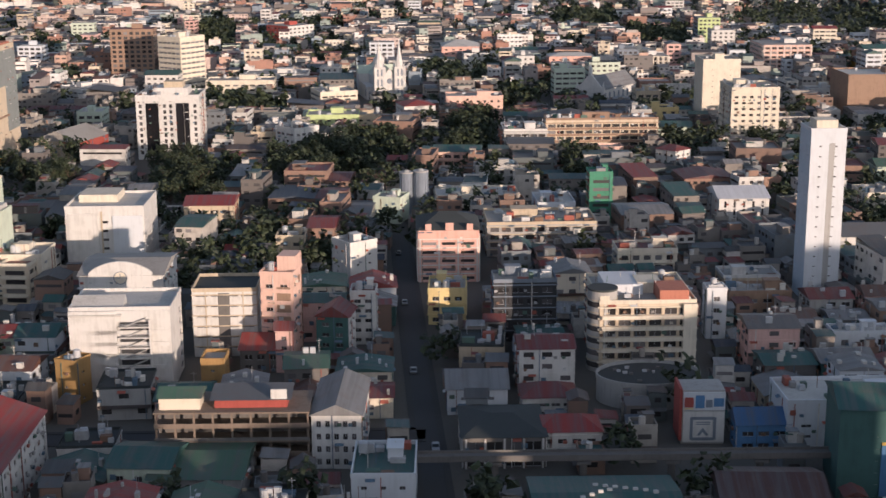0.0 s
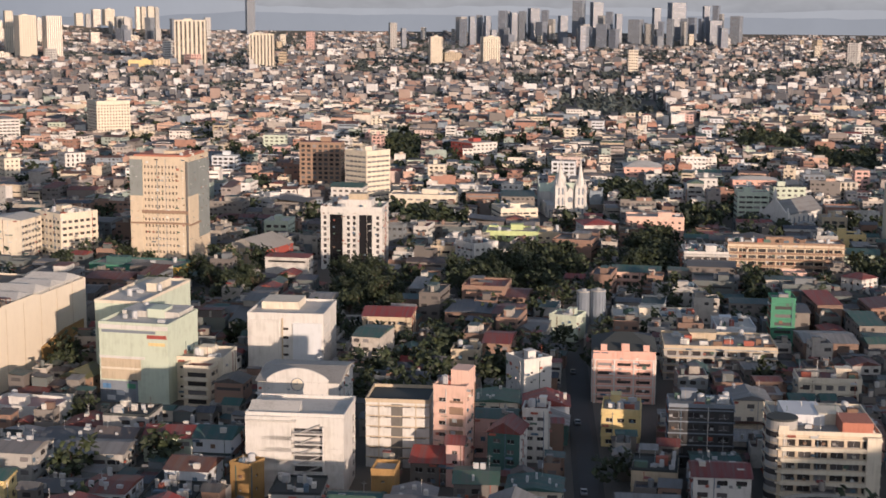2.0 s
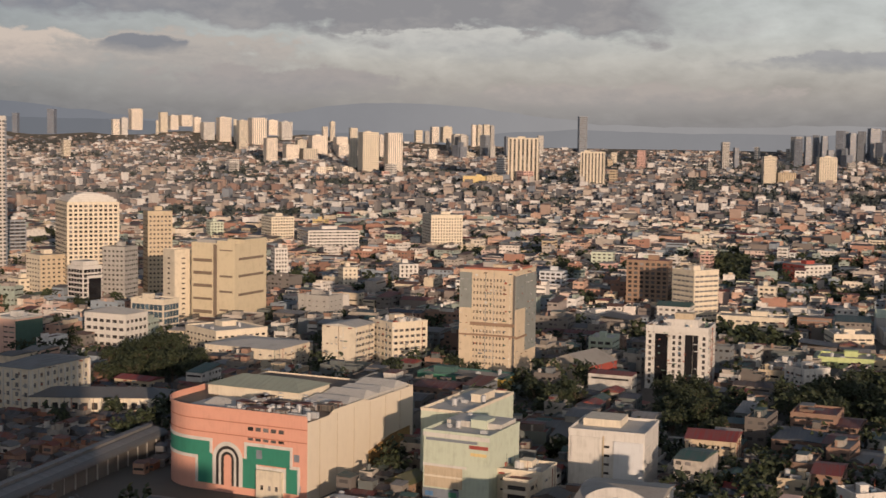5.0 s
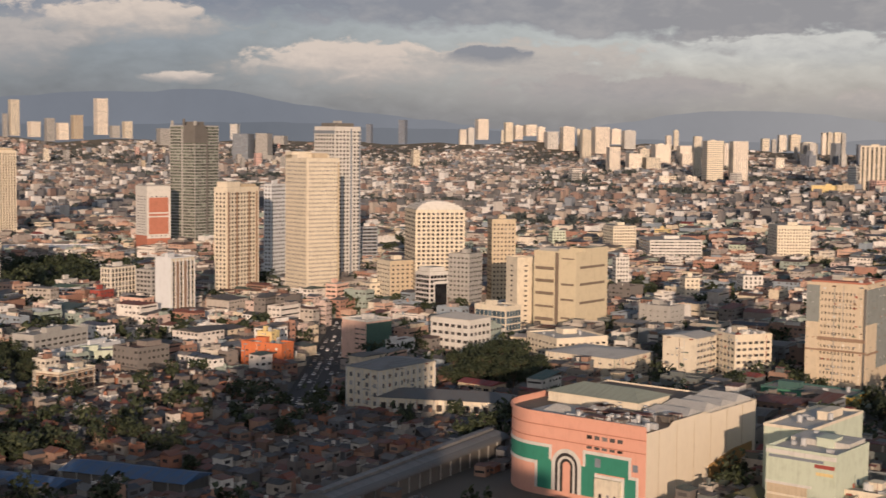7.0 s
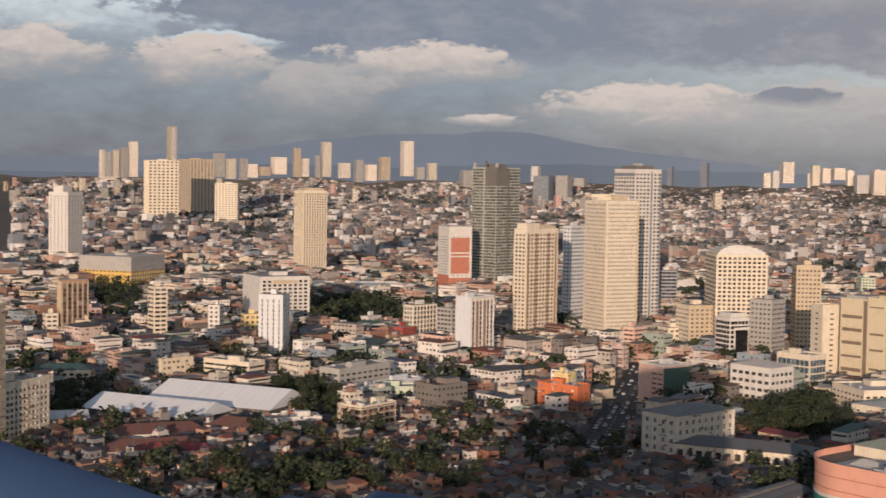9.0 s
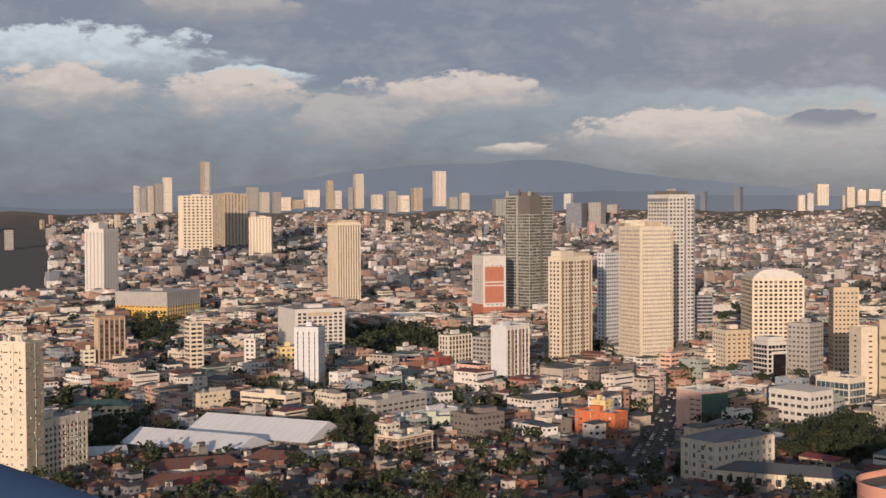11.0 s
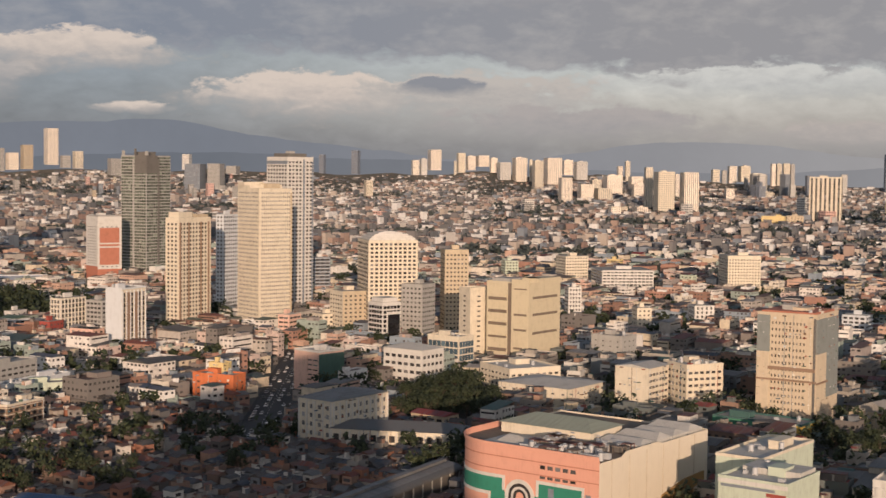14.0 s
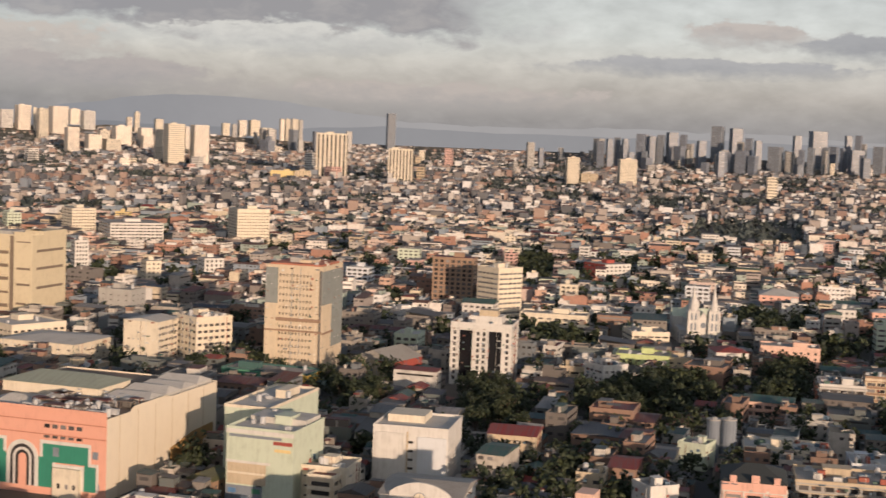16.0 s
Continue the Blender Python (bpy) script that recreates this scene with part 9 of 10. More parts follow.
def single_house(x, y, rot, w, d, h, rng):
    """A small house near by: walls, roof, windows, sometimes an awning."""
    colour, mat = rng.choice(HOUSE_PAINT)
    kind, roof = rng.choice((("grey tin", GREY_ROOF), ("red tin", RED_ROOF), ("green tin", GREEN_ROOF), ("mixed tin", HOUSE_ROOFS), ("mixed tin", HOUSE_ROOFS), ("dark flat", DARK_ROOF)))
    ob = thing("house", f"{colour} small house with a {kind} roof", "house", pose(x, y, 0, 0, 0, rot), group="near houses")
    s = Shape().box(-w / 2, -d / 2, -1, w / 2, d / 2, h)
    for j in range(1, int(h / 3.0) + 1):
        s.box(-w / 2 - 0.12, -d / 2 - 0.12, j * h / int(h / 3.0 + 0.01) - 0.3, w / 2 + 0.12, d / 2 + 0.12, j * h / int(h / 3.0 + 0.01) - 0.02)
    part("wall", s, mat, ob)
    q = Shape()
    for _ in range(rng.randrange(3, 8)):
        a, b, e = rng.uniform(-w / 2 + 1, w / 2 - 1), rng.uniform(-d / 2 + 1, d / 2 - 1), rng.uniform(0.3, 0.9)
        q.box(a - e, b - e * 0.6, h, a + e, b + e * 0.6, h + rng.uniform(0.8, 2.6))
    a, b = rng.uniform(-w / 3, w / 3), rng.uniform(-d / 3, d / 3)
    q.box(a - 0.05, b - 0.05, h, a + 0.05, b + 0.05, h + 4.5).box(a - 0.7, b - 0.03, h + 3.9, a + 0.7, b + 0.03, h + 4.0)
    part("roof_clutter", q, rng.choice((METAL, GREY, PALE_ROOF)), ob, kind="stuff")
    if roof is DARK_ROOF:
        q = Shape().box(-w / 2 + 0.25, -d / 2 + 0.25, h, w / 2 - 0.25, d / 2 - 0.25, h + 0.06)
        for x0, y0, x1, y1 in ((-w / 2, -d / 2, w / 2, -d / 2 + 0.2), (-w / 2, d / 2 - 0.2, w / 2, d / 2), (-w / 2, -d / 2 + 0.2, -w / 2 + 0.2, d / 2 - 0.2), (w / 2 - 0.2, -d / 2 + 0.2, w / 2, d / 2 - 0.2)):
            q.box(x0, y0, h, x1, y1, h + 0.7)
        part("roof", q, roof, ob)
        part("water_tank", Shape().tube(w * 0.2, d * 0.1, h, h + 1.6, 0.7, n=10), METAL, ob)
    else:
        part("roof", Shape().gable(-w / 2, -d / 2, w / 2, d / 2, h + 0.02, rng.uniform(0.8, 2.4), eave=0.5), roof, ob)
    panes = []
    rows = max(1, int(h / 3.0))
    for face, (m, width) in enumerate(sides(w, d)):
        n = (m.to_3x3() @ Vector((0, -1, 0)))
        n.rotate(Euler((0, 0, radians(rot))))
        if n.dot(Vector((-x, -y, 0))) < 0.1 * math.hypot(x, y):
            continue
        cols = max(1, int(width / 3.6))
        for r in range(rows):
            for c in range(cols):
                if rng.random() < 0.3:
                    continue
                a, b = -width / 2 + (c + 0.5) * width / cols, (r + 0.55) * h / rows
                if math.hypot(x, y) < 330:
                    part("window", pane_mesh(round(width / cols * 0.5, 0), 1.2, WINDOW, METAL), None, ob, at=m @ Matrix.Translation((a, -0.02, b)))
                else:
                    panes.append((m @ Matrix.Translation((a, -0.02, b)), width / cols * 0.55, 1.25))
        if rng.random() < 0.25:
            part("awning", Shape().add([(-width / 2, -1.3, h * 0.42), (width / 2, -1.3, h * 0.42), (width / 2, 0, h * 0.42 + 0.5), (-width / 2, 0, h * 0.42 + 0.5)], [(0, 1, 2, 3), (3, 2, 1, 0)], 0, m), HOUSE_ROOFS, ob)
    hang_panes(panes, ob, WINDOW, METAL, False)
    fittings(ob, x, y, rot, w, d, h, rows, rng, roof is DARK_ROOF)


HOUSE_PAINT = [("whitewashed", WHITE), ("grey", GREY), ("cream", CREAM), ("dark grey", DARK), ("tan", TAN), ("pale green", PALE_GREEN), ("rose", ROSE), ("weathered white", COLD), ("brown", BROWN), ("teal", TEAL)]


def near_houses(cell, far, most):
    """The houses nearest to the viewpoint, each a thing of its own."""
    rng = random.Random(31)
    made = []
    g = radians(-3)
    for j in range(int(215 / cell), int(far / cell) + 1):
        for i in range(-int(far / cell), int(far / cell)):
            u, v = i * cell + rng.uniform(-1.5, 1.5), j * cell + rng.uniform(-1.5, 1.5)
            x, y = u * math.cos(g) - v * math.sin(g), u * math.sin(g) + v * math.cos(g)
            k = [rng.random() for _ in range(5)]
            if not 235 < math.hypot(x, y) < far or not in_view(x, y, -25, 22) or taken(x, y, cell * 0.42) or len(made) >= most:
                continue
            w, d, h = cell * (0.7 + 0.24 * k[0]), cell * (0.7 + 0.24 * k[1]), 3.5 + 5.0 * k[2] + (4 if k[3] > 0.8 else 0)
            rot = -3 + rng.uniform(-4, 4) + (90 if k[4] < 0.4 else 0)
            single_house(x, y, rot, w, d, h, rng)
            made.append((x, y, rot, w, d))
    for x, y, rot, w, d in made:
        claim(x, y, rot, w, d, 1.0)


near_houses(15.0, 430, 200)


# ---- finer parts of some buildings ----
def on(name):
    return bpy.data.objects[name]


def clock_gable():
    """The curved gable and the clock on the white clock building, and its open gallery."""
    ob, w, d, h = on("clock_building"), 23.8, 26.2, 18.2
    n, s = 16, Shape()
    top = [(-w * 0.38 + w * 0.76 * k / n, h + 0.8 + 3.4 * math.sin(math.pi * k / n) ** 0.75) for k in range(n + 1)]
    for y in (-d / 2 - 0.5, -d / 2 + 0.3):
        s.add([(x, y, z) for x, z in top] + [(w * 0.38, y, h - 5.5), (-w * 0.38, y, h - 5.5)], [tuple(range(n + 3))])
    for (xa, za), (xb, zb) in zip(top[:-1], top[1:]):
        s.add([(xa, -d / 2 - 0.5, za), (xb, -d / 2 - 0.5, zb), (xb, -d / 2 + 0.3, zb), (xa, -d / 2 + 0.3, za)], [(0, 1, 2, 3)])
    part("gable", s, WHITE, ob, "white curved gable")
    for r0, r1, mat, proud in ((0.0, 1.7, CREAM, 0.62), (1.7, 1.95, SLATE, 0.68)):
        q = Shape()
        for k in range(28):
            a, b = 2 * math.pi * k / 28, 2 * math.pi * (k + 1) / 28
            q.add([(r * math.cos(t), -d / 2 - proud, h - 0.6 + r * math.sin(t)) for r, t in ((r0, a), (r1, a), (r1, b), (r0, b))], [(0, 3, 2, 1)])
        part("clock_face" if r0 == 0 else "clock_rim", q, mat, ob)
    part("clock_hand", Shape().box(-0.08, -d / 2 - 0.72, h - 0.6, 0.08, -d / 2 - 0.66, h + 0.7), SLATE, ob)
    part("clock_hand", Shape().box(-1.0, -d / 2 - 0.72, h - 0.68, 0, -d / 2 - 0.66, h - 0.52), SLATE, ob)
    part("gallery", Shape().box(-w / 2, -d / 2 - 2.0, h - 8.2, w / 2, -d / 2, h - 7.8), WHITE, ob)
    for k in range(24):
        x = -w / 2 + 0.3 + k * (w - 0.6) / 23
        part("baluster", Shape().box(x - 0.06, -d / 2 - 1.95, h - 7.8, x + 0.06, -d / 2 - 1.83, h - 6.8), METAL, ob)
    part("handrail", Shape().box(-w / 2, -d / 2 - 2.0, h - 6.8, w / 2, -d / 2 - 1.8, h - 6.65), METAL, ob)
    part("front_canopy", Shape().add([(-w / 2 - 1, -d / 2 - 14, h - 12.0), (w / 2 + 2, -d / 2 - 13, h - 12.0), (w / 2 + 2, -d / 2 - 1.0, h - 9.0), (-w / 2, -d / 2 - 1.0, h - 9.0)], [(0, 1, 2, 3), (3, 2, 1, 0)]), PALE_ROOF, ob)
    for x in (-w / 2 + 0.5, w / 2 - 0.5):
        part("canopy_post", Shape().box(x - 0.2, -d / 2 - 12.5, -0.5, x + 0.2, -d / 2 - 12.1, h - 11.9), GREY, ob)


clock_gable()


def open_stair():
    """The stepped white block's open stair: a black slab for the recess's shade, with landings, railings and a corner
    post, and a sloped cap over the blank part.
    """
    ob, w, d, h = on("white_stepped_block"), 25.6, 18.0, 21.4
    x0, x1, y = w * 0.0, w * 0.30, -d / 2
    # flat black slab, the depth of the recess is only painted
    part("stair_recess", Shape().box(x0, y - 0.55, 0.5, x1, y - 0.30, h * 0.86), SHADE_BLACK, ob, "black slab painted as the recess's shade")
    for k in range(7):
        z = 0.6 + k * 2.75
        part("landing", Shape().box(x0 - 0.1, y - 1.9, z, x1 + 0.1, y - 0.3, z + 0.28), WHITE, ob)
        part("railing", Shape().box(x0, y - 1.9, z + 0.9, x1, y - 1.8, z + 1.0).box(x0 + 2.6, y - 1.9, z, x0 + 2.7, y - 1.8, z + 1.0).box(x0 + 5.2, y - 1.9, z, x0 + 5.3, y - 1.8, z + 1.0), METAL, ob)
        part("stair_flight", Shape().add([(x0 + 1.0, y - 0.7, z + 0.3), (x1 - 1.0, y - 0.7, z + 2.6), (x1 - 1.0, y - 1.6, z + 2.6), (x0 + 1.0, y - 1.6, z + 0.3), (x0 + 1.0, y - 0.7, z), (x1 - 1.0, y - 0.7, z + 2.3), (x1 - 1.0, y - 1.6, z + 2.3), (x0 + 1.0, y - 1.6, z)], [(0, 1, 2, 3), (7, 6, 5, 4), (3, 2, 6, 7)]), GREY, ob)
    part("corner_post", Shape().box(x1 - 0.2, y - 2.0, -0.5, x1 + 0.3, y - 1.5, h * 0.9), WHITE, ob)
    part("sloped_cap", Shape().add([(-w / 2, y - 1.2, h - 1.0), (w * 0.02, y - 1.2, h - 1.0), (w * 0.02, y + 7.0, h + 2.2), (-w / 2, y + 7.0, h + 2.2), (-w / 2, y - 1.2, h - 1.4), (w * 0.02, y - 1.2, h - 1.4), (w * 0.02, y + 7.0, h - 0.2), (-w / 2, y + 7.0, h - 0.2)], [(0, 1, 2, 3), (4, 5, 1, 0), (5, 6, 2, 1), (7, 4, 0, 3), (6, 7, 3, 2)]), PALE_ROOF, ob)


open_stair()


def round_stair():
    """The rounded end of the balcony apartments: a stair drum with ribbon windows and a dark cap."""
    ob, h = on("balcony_apartments"), 19.0
    ring = [(-11.5 + 3.9 * math.cos(2 * math.pi * k / 28), -10.0 + 3.9 * math.sin(2 * math.pi * k / 28)) for k in range(28)]
    part("stair_drum", Shape().prism(ring, -1, h + 3.0), GREY, ob)
    grow = [(-11.5 + (x + 11.5) * 1.03, -10.0 + (y + 10.0) * 1.03) for x, y in ring]
    for k in range(6):
        part("ribbon_window", Shape().prism([(-11.5 + (x + 11.5) * 1.006, -10.0 + (y + 10.0) * 1.006) for x, y in ring], 1.3 + k * 3.3, 2.7 + k * 3.3), WINDOW, ob)
        part("drum_ledge", Shape().prism(grow, 3.0 + k * 3.3, 3.25 + k * 3.3), TAN, ob)
    part("drum_cap", Shape().prism(grow, h + 3.0, h + 3.5), DARK_ROOF, ob)


round_stair()


def crane_mast(x, y, base, high, label):
    """A red and white lattice mast."""
    ob = thing("radio_mast", label, "mast", pose(x, y, ground_z(x, y)))
    k = 0
    while k * 3.0 < high:
        z, r = k * 3.0, base * (1 - 0.9 * k * 3.0 / high)
        s = Shape()
        for sx, sy in ((-1, -1), (1, -1), (1, 1), (-1, 1)):
            s.box(sx * r - 0.12, sy * r - 0.12, z, sx * r + 0.12, sy * r + 0.12, z + 3.0)
        s.box(-r, -r - 0.1, z, r, -r + 0.1, z + 0.25).box(-r, r - 0.1, z, r, r + 0.1, z + 0.25)
        part("mast_section", s, RED if k % 2 else WHITE, ob)
        k += 1


_m = polar(50.1, 4300)
crane_mast(_m.x, _m.y, 2.0, 66, "slim red and white radio mast on the skyline")
_m = polar(53.0, 2900)
crane_mast(_m.x, _m.y, 4.0, 60, "grey lattice radio mast before broad towers")


def river():
    """A pale bend of river among the trees."""
    c = polar(-5.4, 1650)
    ob = thing("river", "pale river bend between trees", "water", pose(c.x, c.y, 0.08, 0, 0, 0), kind="structure")
    ring = [(34 * math.cos(a) * (1 + 0.25 * math.sin(2 * a)), 60 * math.sin(a)) for a in [2 * math.pi * k / 30 for k in range(30)]]
    part("water_surface", Shape().add([(x, y, 0.0) for x, y in ring], [tuple(range(30))]), glass("river_water", (0.10, 0.11, 0.12), rough=0.08, vary=0.1), ob)
    claim(c.x, c.y, 0, 66, 118, 6)


river()

# ---- the houses between ----
def flat_house(walls, roofs, w, d, h, lip, m):
    """Walls that end in a parapet round a sunk flat roof, in one piece."""
    a, b, t = w / 2, d / 2, min(0.35, w * 0.04)
    p = [(sx * (a - k), sy * (b - k), z) for k, z in ((0, -3), (0, h + lip), (t, h + lip), (t, h)) for sx, sy in ((-1, -1), (1, -1), (1, 1), (-1, 1))]
    walls.add(p, [(4 * r + i, 4 * r + (i + 1) % 4, 4 * r + 4 + (i + 1) % 4, 4 * r + 4 + i) for r in range(3) for i in range(4)], 0, m)
    roofs.add([(-a + t, -b + t, h), (a - t, -b + t, h), (a - t, b - t, h), (-a + t, b - t, h)], [(0, 1, 2, 3)], 0, m)


LOTS = ((1, 1),) * 11 + ((2, 1), (1, 2), (1, 2), (2, 2))
STOREYS = (1, 2, 2, 2, 2, 3, 3, 3, 3, 4, 4, 5)


def house_mass(name, near, far, cell, seed, label, leafy=0.15, windows=False, behind=False, simple=False, lo=-26.0, hi=66.0, wall_mat=HOUSE_WALLS, roof_mat=HOUSE_ROOFS, low=0.0, tall=1.0):
    """All small houses in a ring of the city as one mass, on single, double and square lots: walls, roofs and, near by, dark openings."""
    rng = random.Random(seed)
    walls, roofs, holes = Shape(), Shape(), Shape()
    if behind:
        lo, hi = 72.0, 333.0
    g = radians(-4)
    n = int(far / cell) + 2
    used = set()
    for i in range(-n, n):
        for j in range(-n, n):
            k1, k2, k3, k4, k5 = (rng.random() for _ in range(5))
            if (i, j) in used:
                continue
            across, back = (1, 1) if low else LOTS[int(k3 * 97) % 15]
            if (i, j + 1) in used:
                back = 1
            u, v = (i + (across - 1) / 2) * cell, (j + (back - 1) / 2) * cell
            u, v = u + rng.uniform(-0.16, 0.16) * cell, v + rng.uniform(-0.16, 0.16) * cell
            x, y = u * math.cos(g) - v * math.sin(g), u * math.sin(g) + v * math.cos(g)
            dist = math.hypot(x, y)
            if not near <= dist < far:
                continue
            turn = math.degrees(math.atan2(-x, y)) % 360
            turn = turn - 360 if turn > 333 else turn
            if not lo < turn < hi:
                continue
            if taken(x, y, cell * 0.38 * max(across, back)) or k5 < 0.03:
                if across * back == 1 or k5 < 0.03 or taken(i * cell * math.cos(g) - j * cell * math.sin(g), i * cell * math.sin(g) + j * cell * math.cos(g), cell * 0.4):
                    continue
                across = back = 1
                x, y = i * cell * math.cos(g) - j * cell * math.sin(g), i * cell * math.sin(g) + j * cell * math.cos(g)
            if dist > 1900 and not behind and noise.noise((x / 210, y / 330, 9.0)) + 0.5 * noise.noise((x / 80, y / 110, 2.0)) > (0.34 if dist < 2400 else 0.17 if dist < 2900 else 0.06):
                if k4 > 0.3:
                    plant(x, y, rng)
                    continue
            if k5 < 0.03 + (0.05 if low else leafy) * (1 + noise.noise((x / 90, y / 90, 5.0)) * 2.2) and not behind:
                plant(x, y, rng)
                if dist < 2000:
                    plant(x + rng.uniform(-4, 4), y + rng.uniform(-4, 4), rng)
                continue
            used.update((i + p, j + q) for p in range(across) for q in range(back))
            sc = far_scale(dist)
            z = ground_z(x, y)
            clump = noise.noise((x / 160, y / 160, 0.3))
            w, d = cell * (across - 0.36 + 0.32 * k1), cell * (back - 0.36 + 0.32 * k2)
            if simple:
                w, d = w * (0.62 + 0.34 * k3), d * (0.62 + 0.34 * k4)
            floors = STOREYS[int(k4 * 12)] + (1 if clump > 0.25 else 0) + (2 if across * back > 1 else 0)
            h = (floors * 3.0 * tall + 1.2 * k3) * sc
            m = pose(x, y, z, 0, 0, -4 + (rng.choice((0, 0, 90)) if across == back else 0) + 16 * clump + rng.uniform(-4, 4))
            if low:
                h = low * (0.7 + 0.9 * k3) + (3.0 if k4 > 0.8 else 0)
            if simple:
                h *= 0.45 + 0.85 * k5
                walls.add([(-w / 2, -d / 2, -3), (w / 2, -d / 2, -3), (w / 2, d / 2, -3), (-w / 2, d / 2, -3), (-w / 2, -d / 2, h), (w / 2, -d / 2, h), (w / 2, d / 2, h), (-w / 2, d / 2, h)], [(0, 1, 5, 4), (1, 2, 6, 5), (2, 3, 7, 6), (3, 0, 4, 7)], 0, m)
                up = 1.2 * sc if k1 < 0.4 else 0.0
                roofs.add([(-w / 2, -d / 2, h), (w / 2, -d / 2, h), (w / 2, d / 2, h + up), (-w / 2, d / 2, h + up)], [(0, 1, 2, 3)], 0, m)
                continue
            kind = (k1 * 7 + k2 * 3) % 1
            if kind < (0.42 if low else 0.26):
                walls.box(-w / 2, -d / 2, -3, w / 2, d / 2, h, m=m, cap=False)
                roofs.gable(-w / 2, -d / 2, w / 2, d / 2, h + 0.02, (0.5 + 1.2 * k3) * sc, m=m, eave=0.4 * sc)
            elif kind < (0.72 if low else 0.42):
                walls.box(-w / 2, -d / 2, -3, w / 2, d / 2, h, m=m, cap=False)
                roofs.add([(-w / 2 - 0.3, -d / 2 - 0.3, h + 0.1), (w / 2 + 0.3, -d / 2 - 0.3, h + 0.1), (w / 2 + 0.3, d / 2 + 0.3, h + 0.1 + 0.09 * d), (-w / 2 - 0.3, d / 2 + 0.3, h + 0.1 + 0.09 * d)], [(0, 1, 2, 3)], 0, m)
                walls.box(-w / 2, d / 2 - 0.2, h, w / 2, d / 2, h + 0.08 * d, m=m, cap=False)
            else:
                flat_house(walls, roofs, w, d, h, 0.8 * sc, m)
                if k4 > 0.45:
                    a, b, e, f = (k1 - 0.5) * w * 0.5, (k2 - 0.5) * d * 0.5, w * (0.13 + 0.1 * k3), d * (0.12 + 0.12 * k2)
                    walls.box(a - e, b - f, h, a + e, b + f, h + 2.6 * sc, m=m, cap=False)
                    roofs.box(a - e - 0.2, b - f - 0.2, h + 2.6 * sc, a + e + 0.2, b + f + 0.2, h + 2.75 * sc, m=m)
                if k2 > 0.45 and dist < 2000:
                    a, b = (0.5 - k2) * w * 0.7, (k1 - 0.5) * d * 0.7
                    roofs.gable(a - w * 0.16, b - d * 0.14, a + w * 0.16, b + d * 0.14, h + 2.0, 0.5, m=m)
                if k3 > 0.5 and dist < 1500:
                    a, b = (k3 - 0.75) * w * 1.4, (0.5 - k4) * d * 0.6
                    walls.tube(a, b, h, h + 2.3, 0.8, n=6, m=m)
            if windows and dist < 1500:
                rows = max(1, int(h / sc / 2.9))
                for face in range(4):
                    fm = m @ sides(w, d)[face][0]
                    width = sides(w, d)[face][1]
                    if (fm.to_3x3() @ Vector((0, -1, 0))).dot(Vector((-x, -y, 0))) < 0.04 * dist or rng.random() < 0.12:
                        continue
                    band = rng.random() < 0.25
                    cols = 1 if band else max(1, int(width / 2.9 / sc))
                    for r in range(rows):
                        for c in range(cols):
                            if rng.random() < 0.2:
                                continue
                            a = -width / 2 + (c + 0.5) * width / cols
                            ww = width * 0.86 if band else width / cols * rng.uniform(0.35, 0.7)
                            b, e = (r + 0.36) * h / rows, (0.9 if band else 1.2) * sc
                            holes.add([(a - ww / 2, -0.05, b), (a + ww / 2, -0.05, b), (a + ww / 2, -0.05, b + e), (a - ww / 2, -0.05, b + e)], [(0, 1, 2, 3)], 0, fm)
                    if rng.random() < 0.3:
                        roofs.add([(-width / 2, -1.2, h * 0.42), (width / 2, -1.2, h * 0.42), (width / 2, 0, h * 0.42 + 0.5), (-width / 2, 0, h * 0.42 + 0.5)], [(0, 1, 2, 3)], 0, fm)
    ob = thing(name, label, "houses", Matrix(), kind="stuff")
    part("walls", walls, wall_mat, ob, kind="stuff")
    part("roofs", roofs, roof_mat, ob, kind="stuff")
    if holes.v:
        part("openings", holes, WINDOW, ob, kind="stuff")


# cooler and greyer than near walls: haze and cloud shade in the palette
FAR_WALLS = island_paint("far_house_walls", [(0.52, 0.49, 0.46), (0.20, 0.19, 0.19), (0.66, 0.65, 0.64), (0.34, 0.25, 0.21), (0.16, 0.16, 0.165), (0.44, 0.38, 0.33), (0.26, 0.18, 0.155), (0.72, 0.70, 0.68), (0.13, 0.135, 0.145), (0.22, 0.25, 0.29), (0.38, 0.33, 0.30), (0.11, 0.115, 0.13)], stain=0.25)
FAR_ROOFS = sheet("far_roof_sheets", [(0.17, 0.165, 0.165), (0.12, 0.085, 0.075), (0.30, 0.29, 0.285), (0.17, 0.08, 0.065), (0.09, 0.092, 0.10), (0.13, 0.10, 0.09), (0.085, 0.10, 0.125)], rust=0.3)
SHANTY_ROOFS = sheet("rusty_shanty_sheets", [(0.15, 0.055, 0.035), (0.05, 0.045, 0.042), (0.17, 0.075, 0.045), (0.14, 0.135, 0.13), (0.065, 0.05, 0.045), (0.18, 0.05, 0.03), (0.045, 0.052, 0.07), (0.08, 0.05, 0.04), (0.04, 0.04, 0.042)], rust=0.6)
# weathered tones, darkened further by shade put into the palette
DIM_WALLS = island_paint("weathered_shaded_walls", [(0.22, 0.20, 0.18), (0.36, 0.33, 0.29), (0.15, 0.135, 0.125), (0.48, 0.44, 0.39), (0.28, 0.175, 0.13), (0.17, 0.19, 0.205), (0.56, 0.54, 0.50), (0.20, 0.13, 0.10), (0.12, 0.14, 0.14)], stain=0.5)
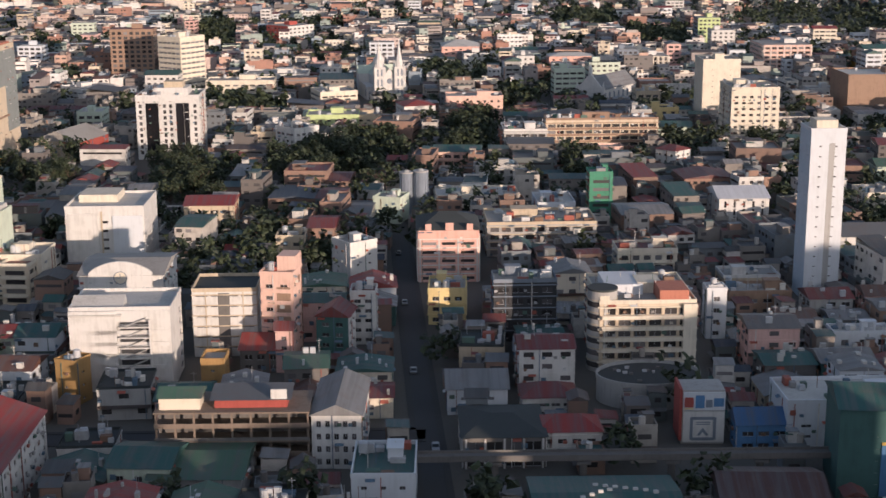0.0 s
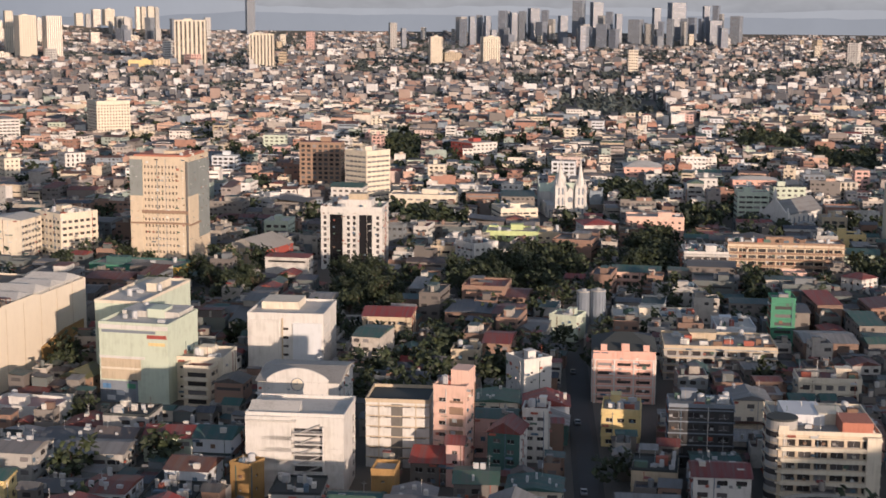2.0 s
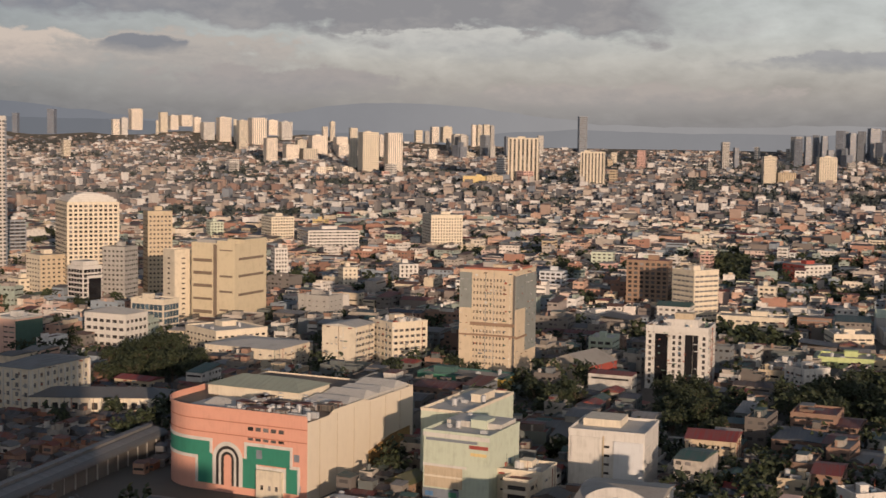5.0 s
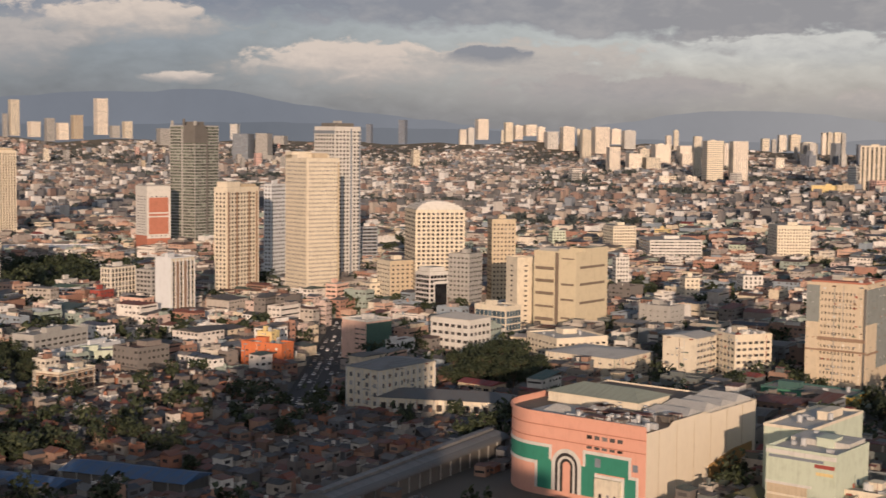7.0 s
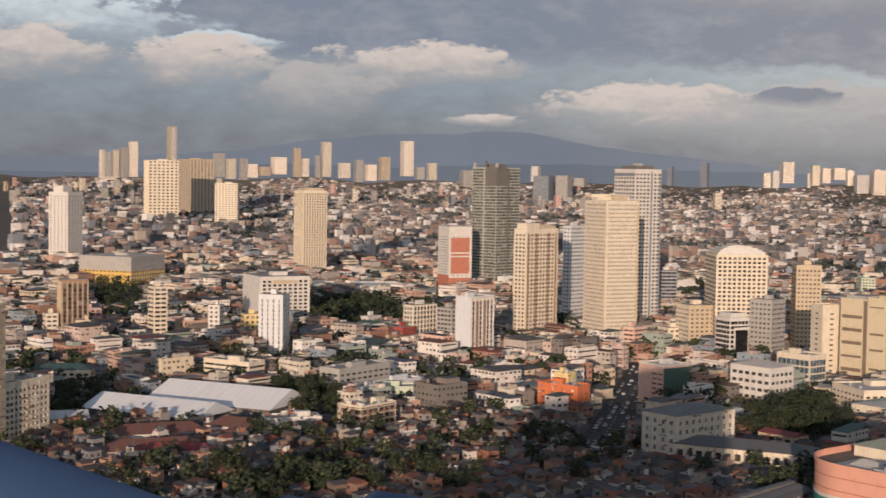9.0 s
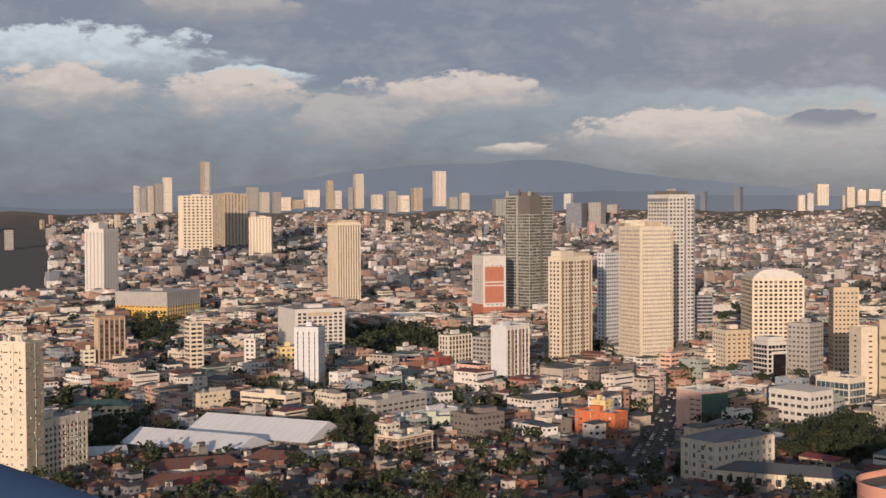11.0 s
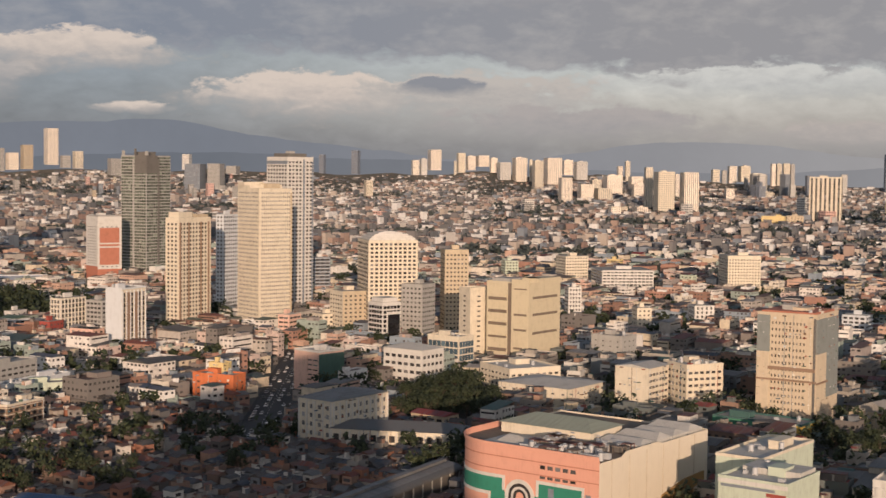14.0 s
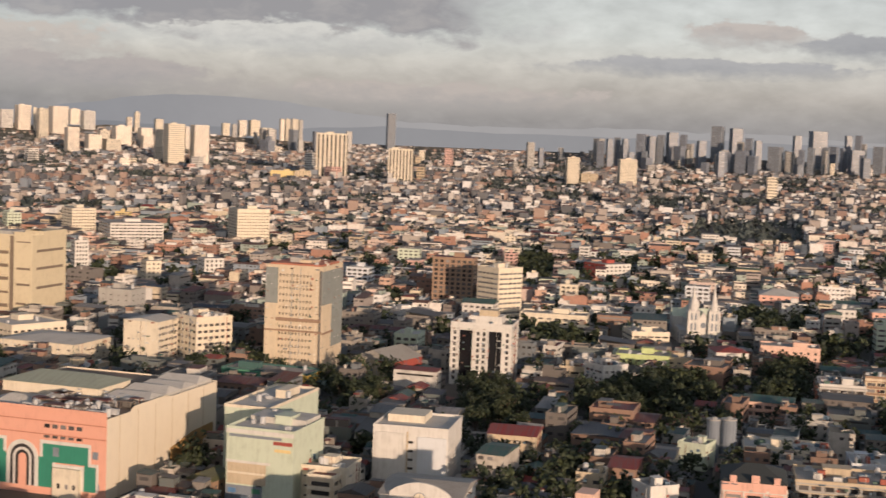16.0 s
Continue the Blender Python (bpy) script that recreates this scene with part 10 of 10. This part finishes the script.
DARK_WALLS = island_paint("dark_shanty_walls", [(0.26, 0.16, 0.12), (0.40, 0.35, 0.30), (0.14, 0.125, 0.12), (0.60, 0.56, 0.51), (0.34, 0.15, 0.095), (0.20, 0.21, 0.23), (0.66, 0.63, 0.59), (0.18, 0.12, 0.095), (0.13, 0.14, 0.16), (0.42, 0.25, 0.18), (0.10, 0.10, 0.105), (0.30, 0.28, 0.26)], stain=0.5)
TOWN_SHEETS = sheet("dark_town_sheets", [(0.04, 0.085, 0.085), (0.10, 0.10, 0.10), (0.035, 0.10, 0.085), (0.15, 0.15, 0.15), (0.075, 0.055, 0.05), (0.22, 0.04, 0.032), (0.24, 0.235, 0.23), (0.05, 0.06, 0.08), (0.13, 0.035, 0.03), (0.06, 0.06, 0.06)], rust=0.4)
house_mass("shanty_houses", 400, 720, 6.3, 17, "crowded low shanties with rusty sheet roofs", windows=True, lo=27.0, hi=66.0, wall_mat=DARK_WALLS, roof_mat=SHANTY_ROOFS, low=3.3)
house_mass("yards_and_sheds", 225, 520, 6.2, 19, "small sheds and lean-tos between the town houses", windows=True, lo=-25.0, hi=27.0, wall_mat=DIM_WALLS, roof_mat=TOWN_SHEETS, low=4.0)
house_mass("houses_near", 430, 900, 11.0, 11, "packed small houses with tin roofs", windows=True, hi=27.0, wall_mat=DIM_WALLS, roof_mat=TOWN_SHEETS, tall=0.66, leafy=0.17)
house_mass("houses_beyond", 720, 900, 10.5, 18, "packed small houses with tin roofs beyond the shanties", windows=True, lo=27.0, leafy=0.26, tall=0.75)
house_mass("houses_middle", 900, 2000, 10.5, 12, "packed small city houses with tin roofs", windows=True, tall=0.76, leafy=0.18)
house_mass("houses_far", 2000, 3300, 9.6, 13, "far packed city houses", simple=True, wall_mat=FAR_WALLS, roof_mat=FAR_ROOFS, lo=-19.5, hi=59.5)
house_mass("houses_farthest", 3300, 4680, 11.0, 14, "far packed city houses under the hills", simple=True, wall_mat=FAR_WALLS, roof_mat=FAR_ROOFS, lo=-19.5, hi=59.5)
house_mass("houses_behind", 60, 700, 30.0, 15, "packed city houses behind the viewpoint", behind=True, simple=True)


# paler and bluer than the near leaves: haze put into the colour
HAZED_LEAVES = foliage("hazed_leaves", (0.030, 0.040, 0.040), (0.070, 0.085, 0.078))


def woods():
    for key, label in (("mid", "dark green city trees"), ("far", "far dark green woods")):
        ob = new("woods_" + key, WOODS[key].mesh("woods", LEAVES if key == "mid" else HAZED_LEAVES))
        tagged(ob, label + " in dense clumps", "trees", kind="stuff")


woods()
